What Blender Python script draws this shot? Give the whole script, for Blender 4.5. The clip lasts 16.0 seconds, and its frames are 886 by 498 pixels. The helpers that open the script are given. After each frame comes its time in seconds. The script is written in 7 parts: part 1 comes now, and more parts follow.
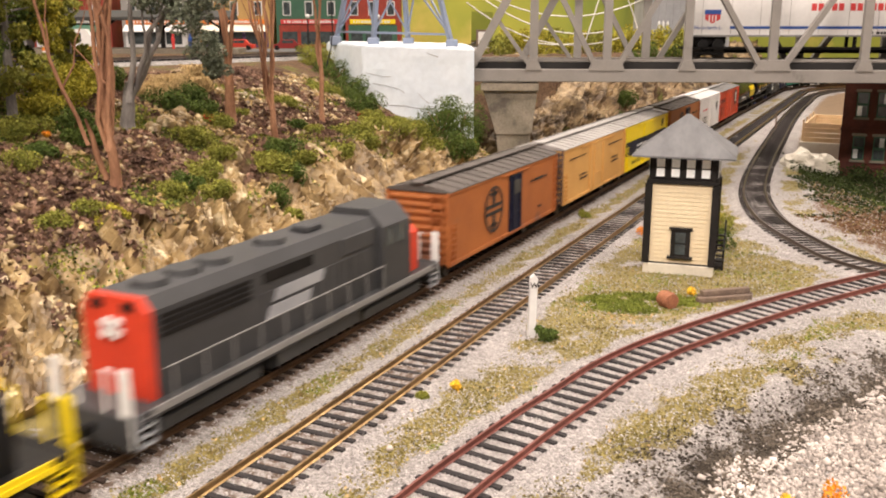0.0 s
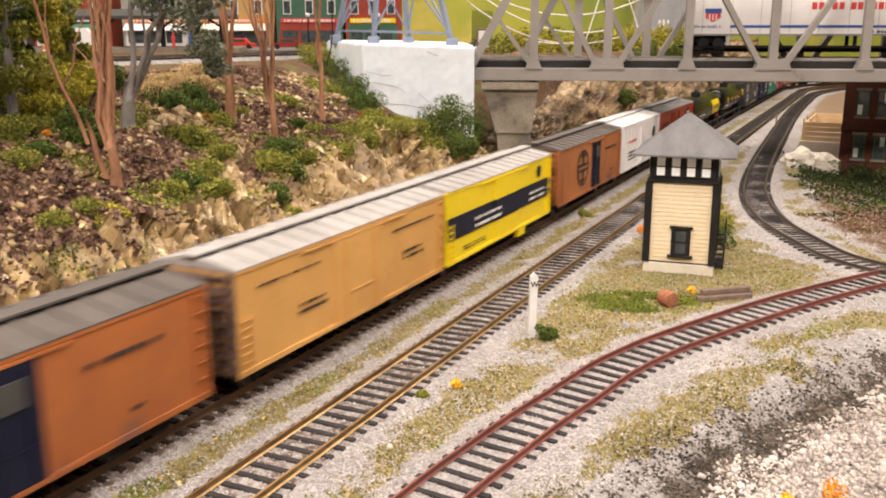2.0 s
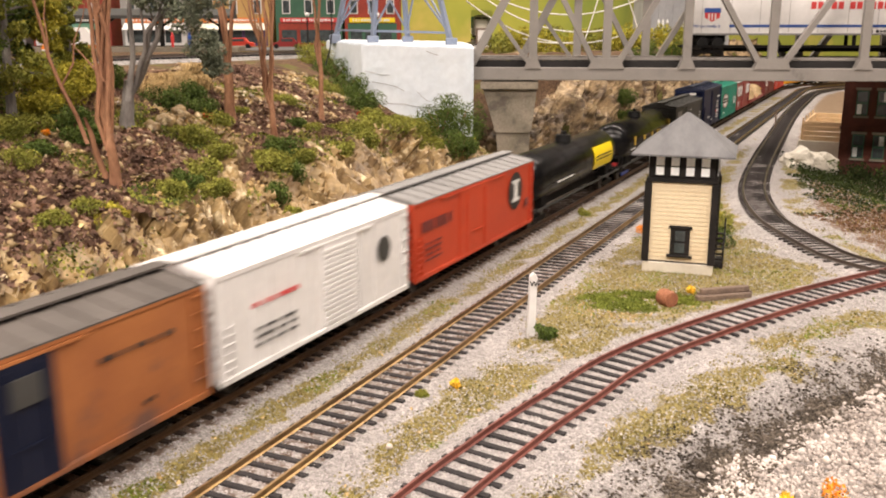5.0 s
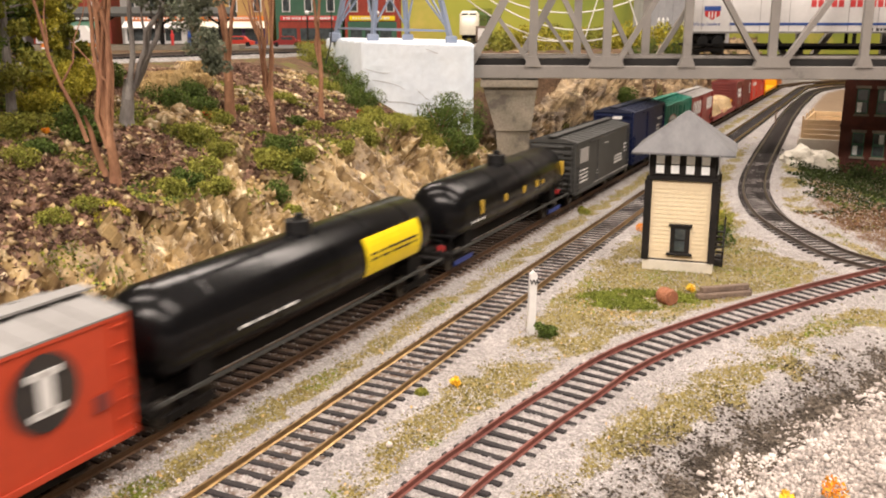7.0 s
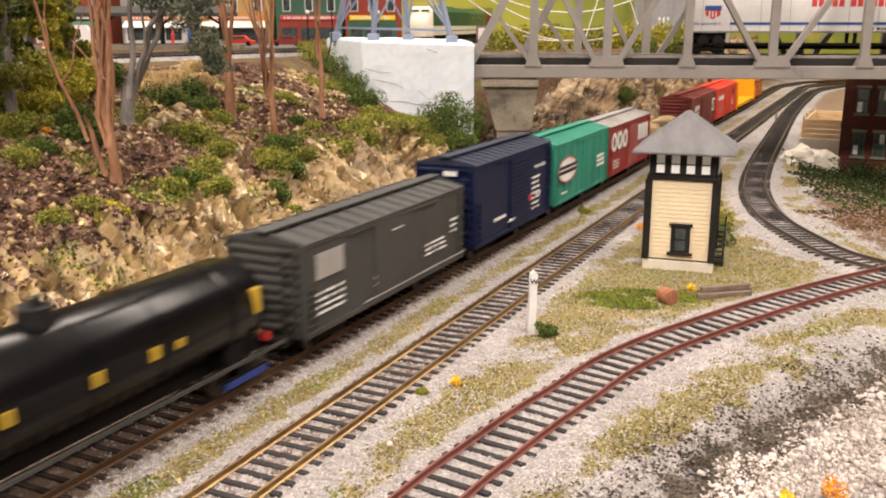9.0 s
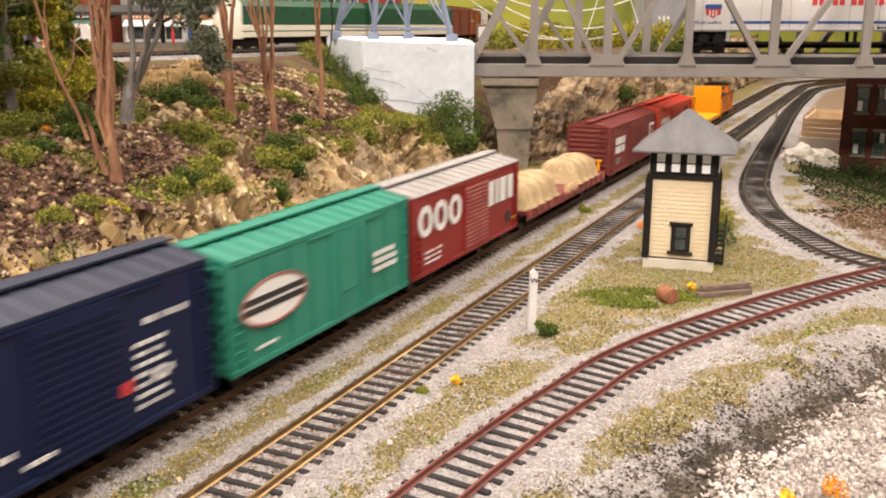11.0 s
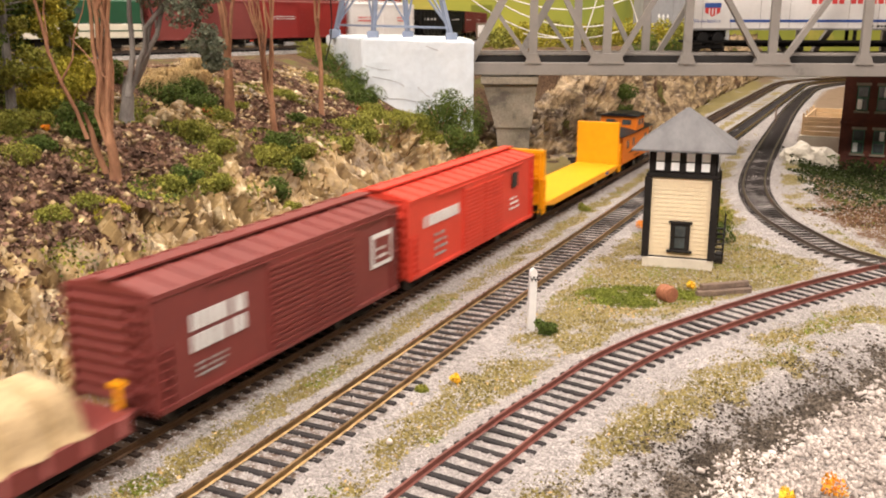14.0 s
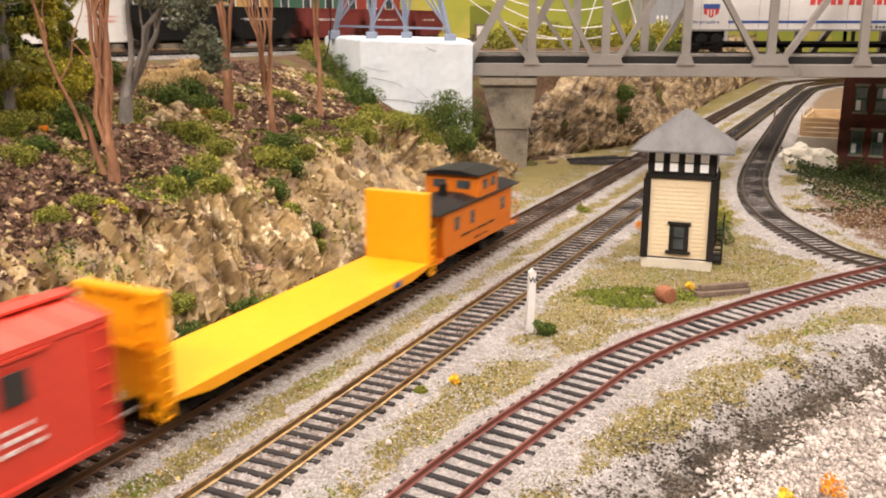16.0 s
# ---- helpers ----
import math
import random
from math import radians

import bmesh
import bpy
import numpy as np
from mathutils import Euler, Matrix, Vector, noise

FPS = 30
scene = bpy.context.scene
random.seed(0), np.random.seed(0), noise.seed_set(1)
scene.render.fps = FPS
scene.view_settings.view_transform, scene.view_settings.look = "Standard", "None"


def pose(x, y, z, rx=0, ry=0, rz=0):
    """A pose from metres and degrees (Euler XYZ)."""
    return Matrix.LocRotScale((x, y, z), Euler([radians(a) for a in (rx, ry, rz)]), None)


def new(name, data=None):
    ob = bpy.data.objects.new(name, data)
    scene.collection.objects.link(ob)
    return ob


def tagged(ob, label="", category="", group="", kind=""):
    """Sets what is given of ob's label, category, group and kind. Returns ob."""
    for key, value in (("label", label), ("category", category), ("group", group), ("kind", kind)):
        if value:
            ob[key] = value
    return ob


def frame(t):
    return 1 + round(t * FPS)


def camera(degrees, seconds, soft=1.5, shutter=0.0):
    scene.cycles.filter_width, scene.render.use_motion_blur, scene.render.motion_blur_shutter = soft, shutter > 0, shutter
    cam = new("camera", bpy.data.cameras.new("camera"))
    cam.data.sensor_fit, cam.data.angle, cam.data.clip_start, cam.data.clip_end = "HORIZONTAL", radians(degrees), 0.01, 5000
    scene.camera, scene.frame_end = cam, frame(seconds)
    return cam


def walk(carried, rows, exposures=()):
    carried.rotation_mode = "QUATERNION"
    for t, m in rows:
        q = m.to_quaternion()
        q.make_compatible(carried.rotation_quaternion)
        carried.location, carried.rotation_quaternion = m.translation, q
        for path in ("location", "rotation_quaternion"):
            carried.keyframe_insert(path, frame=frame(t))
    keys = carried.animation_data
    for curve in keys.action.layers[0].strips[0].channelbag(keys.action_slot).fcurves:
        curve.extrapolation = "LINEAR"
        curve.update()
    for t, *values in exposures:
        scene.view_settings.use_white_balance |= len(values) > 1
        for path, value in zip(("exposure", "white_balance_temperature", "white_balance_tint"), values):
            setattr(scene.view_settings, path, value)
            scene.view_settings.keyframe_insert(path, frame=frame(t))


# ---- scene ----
FOV = 52.2
TRAIN = [(0, 0.0), (1.5, 0.270), (3.5, 0.622), (7, 1.230), (9, 1.577), (12.5, 2.178), (14.5, 2.524), (16, 2.792)]
cam = camera(FOV, 16.0, soft=1.95, shutter=0.9)
EYE = (0.0, 0.0, 0.130)
# small turns of a hand-held camera: seconds, degrees up, degrees to the left
SWAY = [(0, .34, .10), (0.5, .29, .115), (1, .31, .11), (1.5, .28, .125), (2, .27, .115), (2.5, .25, .115), (3, .26, .11),
        (3.5, .245, .07), (4, .245, .07), (5.2, .24, .07), (6.5, .22, .06), (7, .13, .07), (7.5, .10, .075), (8, .09, .07), (8.5, .10, .07), (9, .10, .095),
        (10.2, .05, .1), (11.5, 0, .11), (12, -.06, .12), (12.5, -.11, .15), (13, -.09, .12), (13.5, -.06, .08), (14, -.06, .075),
        (14.5, -.06, .06), (15, -.03, 0), (15.5, -.01, .01), (16, 0, 0)]
walk(cam, [(t, pose(*EYE, 76.0 + up, 0, left)) for t, up, left in SWAY])

# ---- light: the room's ceiling lamps ----
world = bpy.data.worlds.new("room_air")
scene.world = world
world.use_nodes = True
world.node_tree.nodes["Background"].inputs[0].default_value = (1.0, 0.93, 0.84, 1)
world.node_tree.nodes["Background"].inputs[1].default_value = 0.010


def ceiling_lamp(x, y, sx, sy, watts, tint=(1.0, 0.862, 0.765)):
    lamp = bpy.data.lights.new("ceiling_lamp", "AREA")
    lamp.shape, lamp.size, lamp.size_y, lamp.energy, lamp.color = "RECTANGLE", sx, sy, watts, tint
    ob = new("ceiling_lamp", lamp)
    ob.location = (x, y, 1.38)


ceiling_lamp(-0.7, 0.2, 1.2, 0.30, 24)
ceiling_lamp(0.9, 0.2, 1.2, 0.30, 34)
ceiling_lamp(-0.6, 1.6, 1.2, 0.30, 32)
ceiling_lamp(0.9, 1.6, 1.2, 0.30, 31)
ceiling_lamp(-0.6, -1.1, 1.2, 0.30, 82)
ceiling_lamp(0.8, -1.1, 1.2, 0.30, 36)
scene.view_settings.exposure = -0.41


# ---- materials ----
def surface(name, a, b=None, scale=60.0, rough=0.7, metal=0.0, bump=0.0, fine=None, spots=None, stretch=None, spec=0.4, vor=0.0, ramp=(.35, .65), random_tint=0.0, grain=None):
    """Two colours mixed by noise, a finer grain over it, relief and, with spots, stains or other patches of a third
    colour: (colour, scale, threshold).
    """
    m = bpy.data.materials.new(name)
    m.use_nodes = True
    nt = m.node_tree
    N, L = nt.nodes, nt.links
    bs = N["Principled BSDF"]
    bs.inputs["Roughness"].default_value, bs.inputs["Metallic"].default_value = rough, metal
    bs.inputs["Specular IOR Level"].default_value = spec
    b = b or tuple(c * 0.8 for c in a)
    co = N.new("ShaderNodeTexCoord")
    mp = N.new("ShaderNodeMapping")
    mp.inputs["Scale"].default_value = stretch or (1, 1, 1)
    L.new(co.outputs["Object"], mp.inputs["Vector"])

    def noise_at(sc, detail=4.0, rough_=0.6):
        n = N.new("ShaderNodeTexNoise")
        n.inputs["Scale"].default_value, n.inputs["Detail"].default_value, n.inputs["Roughness"].default_value = sc, detail, rough_
        L.new(mp.outputs[0], n.inputs["Vector"])
        return n

    def ramp_of(sock, lo, hi):
        r = N.new("ShaderNodeMapRange")
        r.inputs["From Min"].default_value, r.inputs["From Max"].default_value = lo, hi
        L.new(sock, r.inputs["Value"])
        return r.outputs[0]

    def mix(fac, c1, c2, mode="MIX"):
        x = N.new("ShaderNodeMix")
        x.data_type, x.blend_type = "RGBA", mode
        for s, i in ((fac, 0), (c1, 6), (c2, 7)):
            if isinstance(s, (tuple, float, int)):
                x.inputs[i].default_value = (*s, 1) if isinstance(s, tuple) else s
            else:
                L.new(s, x.inputs[i])
        return x.outputs[2]

    big = noise_at(scale)
    col = mix(ramp_of(big.outputs["Fac"], *ramp), tuple(a), tuple(b))
    fn = noise_at(fine or scale * 9, 3.0)
    g = N.new("ShaderNodeMapRange")
    g.inputs["From Min"].default_value, g.inputs["From Max"].default_value = 0.3, 0.7
    grain = grain if grain is not None else (.05 if bump <= .2 else .2)
    g.inputs["To Min"].default_value, g.inputs["To Max"].default_value = 1 - grain, 1 + grain * .85
    L.new(fn.outputs["Fac"], g.inputs["Value"])
    cc = N.new("ShaderNodeCombineColor")
    for i in range(3):
        L.new(g.outputs[0], cc.inputs[i])
    col = mix(1.0, col, cc.outputs[0], "MULTIPLY")
    height = fn.outputs["Fac"]
    if vor:
        v = N.new("ShaderNodeTexVoronoi")
        v.inputs["Scale"].default_value = vor
        L.new(mp.outputs[0], v.inputs["Vector"])
        sep = N.new("ShaderNodeSeparateColor")
        L.new(v.outputs["Color"], sep.inputs[0])
        g2 = N.new("ShaderNodeMapRange")
        g2.inputs["To Min"].default_value, g2.inputs["To Max"].default_value = 0.66, 1.28
        L.new(sep.outputs[0], g2.inputs["Value"])
        c2 = N.new("ShaderNodeCombineColor")
        for i in range(3):
            L.new(g2.outputs[0], c2.inputs[i])
        col = mix(1.0, col, c2.outputs[0], "MULTIPLY")
        height = v.outputs["Distance"]
    if spots:
        sc, s_scale, thr = spots
        col = mix(ramp_of(noise_at(s_scale, 5.0).outputs["Fac"], thr, thr + 0.08), col, tuple(sc))
    if random_tint:
        inf = N.new("ShaderNodeNewGeometry")
        g3 = N.new("ShaderNodeMapRange")
        g3.inputs["To Min"].default_value, g3.inputs["To Max"].default_value = 1 - random_tint, 1 + random_tint
        L.new(inf.outputs["Random Per Island"], g3.inputs["Value"])
        c3 = N.new("ShaderNodeCombineColor")
        for i in range(3):
            L.new(g3.outputs[0], c3.inputs[i])
        col = mix(1.0, col, c3.outputs[0], "MULTIPLY")
    L.new(col, bs.inputs["Base Color"])
    if bump:
        bp = N.new("ShaderNodeBump")
        bp.inputs["Strength"].default_value, bp.inputs["Distance"].default_value = min(1.0, bump), 0.0012
        bp.invert = bool(vor)
        L.new(height, bp.inputs["Height"])
        L.new(bp.outputs[0], bs.inputs["Normal"])
    return m


def paint(name, a, rough=0.5, wear=0.12, dirt=(0.12, 0.09, 0.07), thr=0.62):
    """Model paint with a dusting of dirt and a fine unevenness."""
    return surface(name, a, tuple(c * (1 - wear) for c in a), 45, rough, bump=0.08, fine=900, spots=(tuple(x * .6 + y * .4 for x, y in zip(a, dirt)), 70, thr))


M_ballast = surface("ballast", (.36, .345, .33), (.25, .235, .22), 14, .95, bump=1.0, vor=620, fine=300, spec=.15)
M_turf = surface("turf", (.35, .285, .11), (.19, .165, .057), 45, .95, bump=.8, fine=900, spec=.1, random_tint=.3)
M_turf_green = surface("turf_green", (.24, .27, .05), (.15, .18, .035), 40, .95, bump=.8, fine=900, spec=.1, random_tint=.3)
M_tie = surface("creosoted_tie", (.017, .015, .016), (.036, .031, .031), 130, .85, bump=.5, fine=1300, stretch=(1, 1, 1), random_tint=.25)
M_tie_brown = surface("dusty_brown_tie", (.055, .038, .030), (.028, .021, .018), 130, .9, bump=.5, fine=1300, random_tint=.3, spec=.15)
M_tie_grey = surface("dusty_grey_tie", (.050, .043, .041), (.026, .023, .022), 130, .9, bump=.5, fine=1300, random_tint=.3, spec=.15)
M_rail_brass = surface("brass_rail", (.42, .28, .125), (.25, .16, .075), 50, .34, .85, bump=.1, fine=700)
M_rail_rust = surface("rusty_rail", (.23, .078, .06), (.16, .058, .045), 60, .5, .25, bump=.2, fine=700)
M_rail_dark = surface("dark_rail", (.17, .14, .12), (.10, .08, .07), 60, .4, .6, bump=.2, fine=700)
M_rail_brown = surface("brown_rail", (.17, .095, .05), (.10, .06, .035), 50, .4, .5, bump=.2, fine=700)
# pale spots and dark mix paint in bright facets and dark crevices
M_rock = surface("tan_rock", (.40, .285, .135), (.13, .083, .039), 48, .40, bump=.8, fine=240, spots=((.70, .58, .37), 80, .58), spec=.5, ramp=(.40, .62), random_tint=.25)
M_rock_dark = surface("brown_layered_rock", (.46, .335, .19), (.12, .08, .046), 42, .5, bump=.9, fine=240, spots=((.58, .46, .28), 70, .59), spec=.4, stretch=(1.0, 1.0, 2.4), ramp=(.40, .60))
M_soil = surface("hill_soil", (.17, .105, .06), (.085, .055, .038), 34, .95, bump=1.0, fine=420, spots=((.13, .125, .04), 40, .54), spec=.1, grain=.45)
M_white = surface("white_plaster", (.84, .91, .98), (.78, .86, .94), 22, .75, bump=.12, fine=160, spots=((.50, .53, .57), 38, .72))
M_concrete = surface("weathered_concrete", (.29, .25, .195), (.165, .145, .11), 30, .85, bump=.4, fine=500, spots=((.10, .085, .07), 30, .60))
M_bridge = surface("grey_bridge_paint", (.265, .245, .225), (.215, .20, .185), 24, .55, bump=.12, fine=700, spots=((.05, .045, .04), 15, .60))
# deck colour; on the plate by the guard rail it paints shade
M_bridge_dark = surface("dark_deck_and_shade", (.012, .011, .011), (.02, .018, .017), 40, .7)
M_black = surface("black_plastic", (.008, .008, .009), (.014, .014, .014), 60, .45, bump=.08, spec=.2)
M_dark = surface("dark_underframe", (.007, .0065, .006), (.014, .012, .011), 60, .8, bump=.2, spec=.15)
M_wheel = surface("wheel_steel", (.09, .075, .06), (.05, .045, .04), 60, .4, .7)
M_cream = surface("cream_clapboard", (.80, .68, .47), (.73, .60, .40), 35, .7, bump=.15, fine=700, spots=((.50, .40, .26), 60, .66))
M_cream_base = surface("cream_foundation", (.72, .68, .58), (.60, .55, .46), 35, .8, bump=.2, fine=700)
M_trim = surface("black_trim", (.012, .011, .0105), (.022, .019, .018), 60, .6, bump=.1, spec=.2)
M_slate = surface("grey_slate_roof", (.165, .165, .17), (.10, .10, .105), 40, .7, bump=.15, fine=300, spots=((.62, .60, .58), 62, .70), stretch=(1.6, 1, .5))
# near-white pane colour stands in for light coming through the windows
M_pane = surface("white_lit_pane", (.90, .93, .94), (.82, .86, .88), 90, .25)
M_glass = surface("dark_glass", (.035, .045, .048), (.07, .085, .09), 120, .12, spec=.6)
M_brick = surface("red_brick", (.13, .040, .026), (.075, .026, .02), 60, .85, bump=.5, fine=800)
M_bark = surface("brown_twig_bark", (.36, .185, .10), (.20, .09, .05), 120, .85, bump=.6, fine=900, stretch=(1, 1, .3))
M_bark_grey = surface("grey_bark", (.24, .22, .20), (.14, .125, .115), 120, .85, bump=.6, fine=900, stretch=(1, 1, .3))
M_leaf_dark = surface("dark_green_foliage", (.110, .150, .030), (.055, .085, .018), 90, .85, fine=800, random_tint=.5, spec=.2)
M_leaf = surface("green_foliage", (.300, .290, .055), (.165, .180, .032), 90, .85, fine=800, random_tint=.45, spec=.2)
M_leaf_yellow = surface("yellow_green_foliage", (.46, .40, .05), (.27, .25, .03), 90, .85, fine=800, random_tint=.4, spec=.2)
# foliage darkened so its colour carries the brick building's shade
M_leaf_shaded = surface("shaded_green_foliage", (.045, .060, .018), (.022, .032, .012), 90, .9, fine=800, random_tint=.5, spec=.1)
M_leaf_sage = surface("sage_foliage", (.20, .22, .155), (.13, .15, .10), 90, .9, fine=800, random_tint=.35, spec=.2)
M_litter = surface("leaf_litter", (.27, .165, .115), (.11, .066, .050), 60, .9, fine=800, random_tint=.55, spec=.15)
M_straw = surface("dry_straw", (.56, .41, .20), (.40, .28, .13), 60, .9, random_tint=.4, spec=.15)
M_orange_bloom = surface("orange_bloom", (.80, .22, .015), (.70, .33, .02), 200, .8, random_tint=.2)
M_yellow_bloom = surface("yellow_bloom", (.85, .62, .05), (.80, .45, .03), 200, .8, random_tint=.2)
M_red_bloom = surface("red_bloom", (.50, .05, .03), (.60, .09, .03), 200, .8, random_tint=.2)
M_stone = surface("white_talus", (.55, .495, .455), (.26, .225, .20), 40, .9, bump=.5, fine=500, random_tint=.38, spec=.2)
M_dirt = surface("dark_dirt", (.065, .054, .044), (.15, .125, .10), 60, .95, bump=1.0, fine=520, vor=480, spec=.1, random_tint=.45)
M_grain = surface("ballast_stone", (.46, .43, .42), (.37, .345, .335), 50, .95, random_tint=.32, spec=.15)
M_brown_earth = surface("orange_brown_earth", (.19, .105, .058), (.10, .058, .034), 40, .95, fine=700, random_tint=.5, spec=.1)
M_wood = surface("grey_timber", (.23, .165, .125), (.13, .095, .075), 60, .8, bump=.5, fine=700, stretch=(1, 1, 1))
M_pale_wood = surface("pale_timber", (.72, .52, .31), (.60, .42, .23), 60, .7, bump=.2, fine=700)
M_rust = surface("rusted_barrel", (.36, .15, .075), (.26, .10, .055), 120, .8, bump=.4)
M_text_white = surface("white_lettering", (.78, .78, .76), (.70, .70, .68), 60, .6)
M_text_black = surface("black_lettering", (.025, .022, .022), (.04, .035, .03), 60, .6)
M_text_red = surface("red_lettering", (.62, .05, .05), (.55, .05, .05), 60, .5)
M_text_blue = surface("blue_lettering", (.03, .09, .34), (.03, .08, .30), 60, .5)


# ---- mesh helpers ----
def part(name, bm, material, parent=None, label="", smooth=False):
    me = bpy.data.meshes.new(name)
    bm.to_mesh(me)
    bm.free()
    for m in (material if isinstance(material, (list, tuple)) else (material,)):
        me.materials.append(m)
    if smooth:
        me.polygons.foreach_set("use_smooth", [True] * len(me.polygons))
    ob = new(name, me)
    ob.parent = parent
    return tagged(ob, label) if label else ob


def shared(name, ob, m, parent):
    """Another object on ob's mesh."""
    o = new(name, ob.data)
    o.parent = parent
    o.matrix_basis = m
    return o


def box(bm, x0, x1, y0, y1, z0, z1, bevel=0.0, m=None):
    r = bmesh.ops.create_cube(bm, size=1)
    vs = r["verts"]
    for v in vs:
        v.co = Vector(((x0 + x1) / 2 + v.co.x * (x1 - x0), (y0 + y1) / 2 + v.co.y * (y1 - y0), (z0 + z1) / 2 + v.co.z * (z1 - z0)))
    if m is not None:
        bmesh.ops.transform(bm, matrix=m, verts=vs)
    if bevel:
        es = list({e for v in vs for e in v.link_edges})
        bmesh.ops.bevel(bm, geom=es, offset=bevel, segments=1, affect="EDGES", profile=.5)
    return bm


def bx(*a, **k):
    return box(bmesh.new(), *a, **k)


def beam(bm, p, q, w, h=None, up=(0, 0, 1)):
    """A bar with a rectangular section from p to q."""
    p, q = Vector(p), Vector(q)
    d = (q - p)
    L = d.length
    d.normalize()
    x = d.cross(Vector(up))
    if x.length < 1e-4:
        x = Vector((1, 0, 0))
    x.normalize()
    y = x.cross(d)
    h = h or w
    r = bmesh.ops.create_cube(bm, size=1)["verts"]
    for v in r:
        c = v.co.copy()
        v.co = (p + q) / 2 + x * c.x * w + d * c.y * L + y * c.z * h
    return bm


def tube(bm, pts, radii, seg=7, cap=True):
    rings = []
    pts = [Vector(p) for p in pts]
    for i, p in enumerate(pts):
        d = (pts[min(i + 1, len(pts) - 1)] - pts[max(i - 1, 0)]).normalized()
        a = d.cross(Vector((0.3, 1, 0.1))).normalized()
        b = d.cross(a)
        r = radii[i] if isinstance(radii, (list, tuple)) else radii
        rings.append([bm.verts.new(p + (a * math.cos(k * math.tau / seg) + b * math.sin(k * math.tau / seg)) * r) for k in range(seg)])
    for u, v in zip(rings[:-1], rings[1:]):
        for k in range(seg):
            bm.faces.new((u[k], u[(k + 1) % seg], v[(k + 1) % seg], v[k]))
    if cap:
        bm.faces.new(rings[0])
        bm.faces.new(rings[-1][::-1])
    return bm


def prism(bm, outline, y0, y1):
    """An outline in x, z pulled along y."""
    a = [bm.verts.new((x, y0, z)) for x, z in outline]
    b = [bm.verts.new((x, y1, z)) for x, z in outline]
    n = len(outline)
    for i in range(n):
        bm.faces.new((a[i], a[(i + 1) % n], b[(i + 1) % n], b[i]))
    bm.faces.new(a[::-1])
    bm.faces.new(b)
    bmesh.ops.recalc_face_normals(bm, faces=bm.faces[:])
    return bm


def mesh_of(name, verts, faces, material, smooth=False, mats=None):
    me = bpy.data.meshes.new(name)
    me.from_pydata(verts, [], faces)
    for m in (material if isinstance(material, (list, tuple)) else (material,)):
        me.materials.append(m)
    if mats is not None:
        me.polygons.foreach_set("material_index", mats)
    if smooth:
        me.polygons.foreach_set("use_smooth", [True] * len(me.polygons))
    me.update()
    return new(name, me)


def thing(name, label, category, group="", m=None):
    e = tagged(new(name), label, category, group)
    e.empty_display_size = 0.01
    if m is not None:
        e.matrix_basis = m
    return e


def letters(text, size, material, parent, m, label="", sx=1.0, bold=0.0, name="lettering", align="LEFT"):
    """Raised lettering as a mesh, in the x-z plane of m, reading along x, seen from -y."""
    cu = bpy.data.curves.new("lettering", "FONT")
    cu.body, cu.size, cu.extrude, cu.offset, cu.align_x = text, size, 0.00012, bold, align
    tmp = bpy.data.objects.new("lettering", cu)
    scene.collection.objects.link(tmp)
    dg = bpy.context.evaluated_depsgraph_get()
    me = bpy.data.meshes.new_from_object(tmp.evaluated_get(dg))
    bpy.data.objects.remove(tmp)
    bpy.data.curves.remove(cu)
    me.materials.clear()
    me.materials.append(material)
    me.transform(Matrix.Diagonal((sx, 1, 1, 1)))
    me.transform(Matrix.Rotation(math.pi / 2, 4, "X"))
    ob = new(name, me)
    ob.parent = parent
    ob.matrix_basis = m
    return tagged(ob, label) if label else ob


# ---- plan: s runs along the main line, n to its right ----
UX, UY = 0.4316, 0.9020
N_MAIN, N_SECOND = -0.2124, -0.1587
HEADING = math.degrees(math.atan2(UY, UX))


def at(s, n, z=0.0):
    return Vector((UX * s + UY * n, UY * s - UX * n, z))


BEND_S, BEND_R = 2.1, 0.58


def main_line(s, n):
    """Place and heading (degrees from +x) at s along a line n to the right of the origin; beyond BEND_S it curves to the right."""
    if s <= BEND_S:
        return at(s, n), HEADING
    a = min((s - BEND_S) / BEND_R, math.radians(150))
    rest = (s - BEND_S) - a * BEND_R
    r = BEND_R - (n - N_MAIN)
    c = at(BEND_S, N_MAIN + BEND_R)
    h = math.radians(HEADING) - a
    p = c + Vector((-math.sin(h), math.cos(h), 0)) * r + Vector((math.cos(h), math.sin(h), 0)) * rest
    return p, math.degrees(h)


def spline(pts, step=0.01):
    """A smooth line (Catmull-Rom) through points of the plan, in even steps."""
    P = [Vector((x, y, 0)) for x, y in pts]
    P = [P[0] * 2 - P[1]] + P + [P[-1] * 2 - P[-2]]
    out = []
    for i in range(1, len(P) - 2):
        a, b, c, d = P[i - 1:i + 3]
        n = max(2, int((c - b).length / 0.004))
        for k in range(n):
            t = k / n
            out.append(0.5 * ((2 * b) + (c - a) * t + (2 * a - 5 * b + 4 * c - d) * t * t + (3 * b - a - 3 * c + d) * t ** 3))
    out.append(P[-2])
    res, acc = [out[0]], 0.0
    for p, q in zip(out[:-1], out[1:]):
        acc += (q - p).length
        if acc >= step:
            res.append(q)
            acc = 0.0
    return res


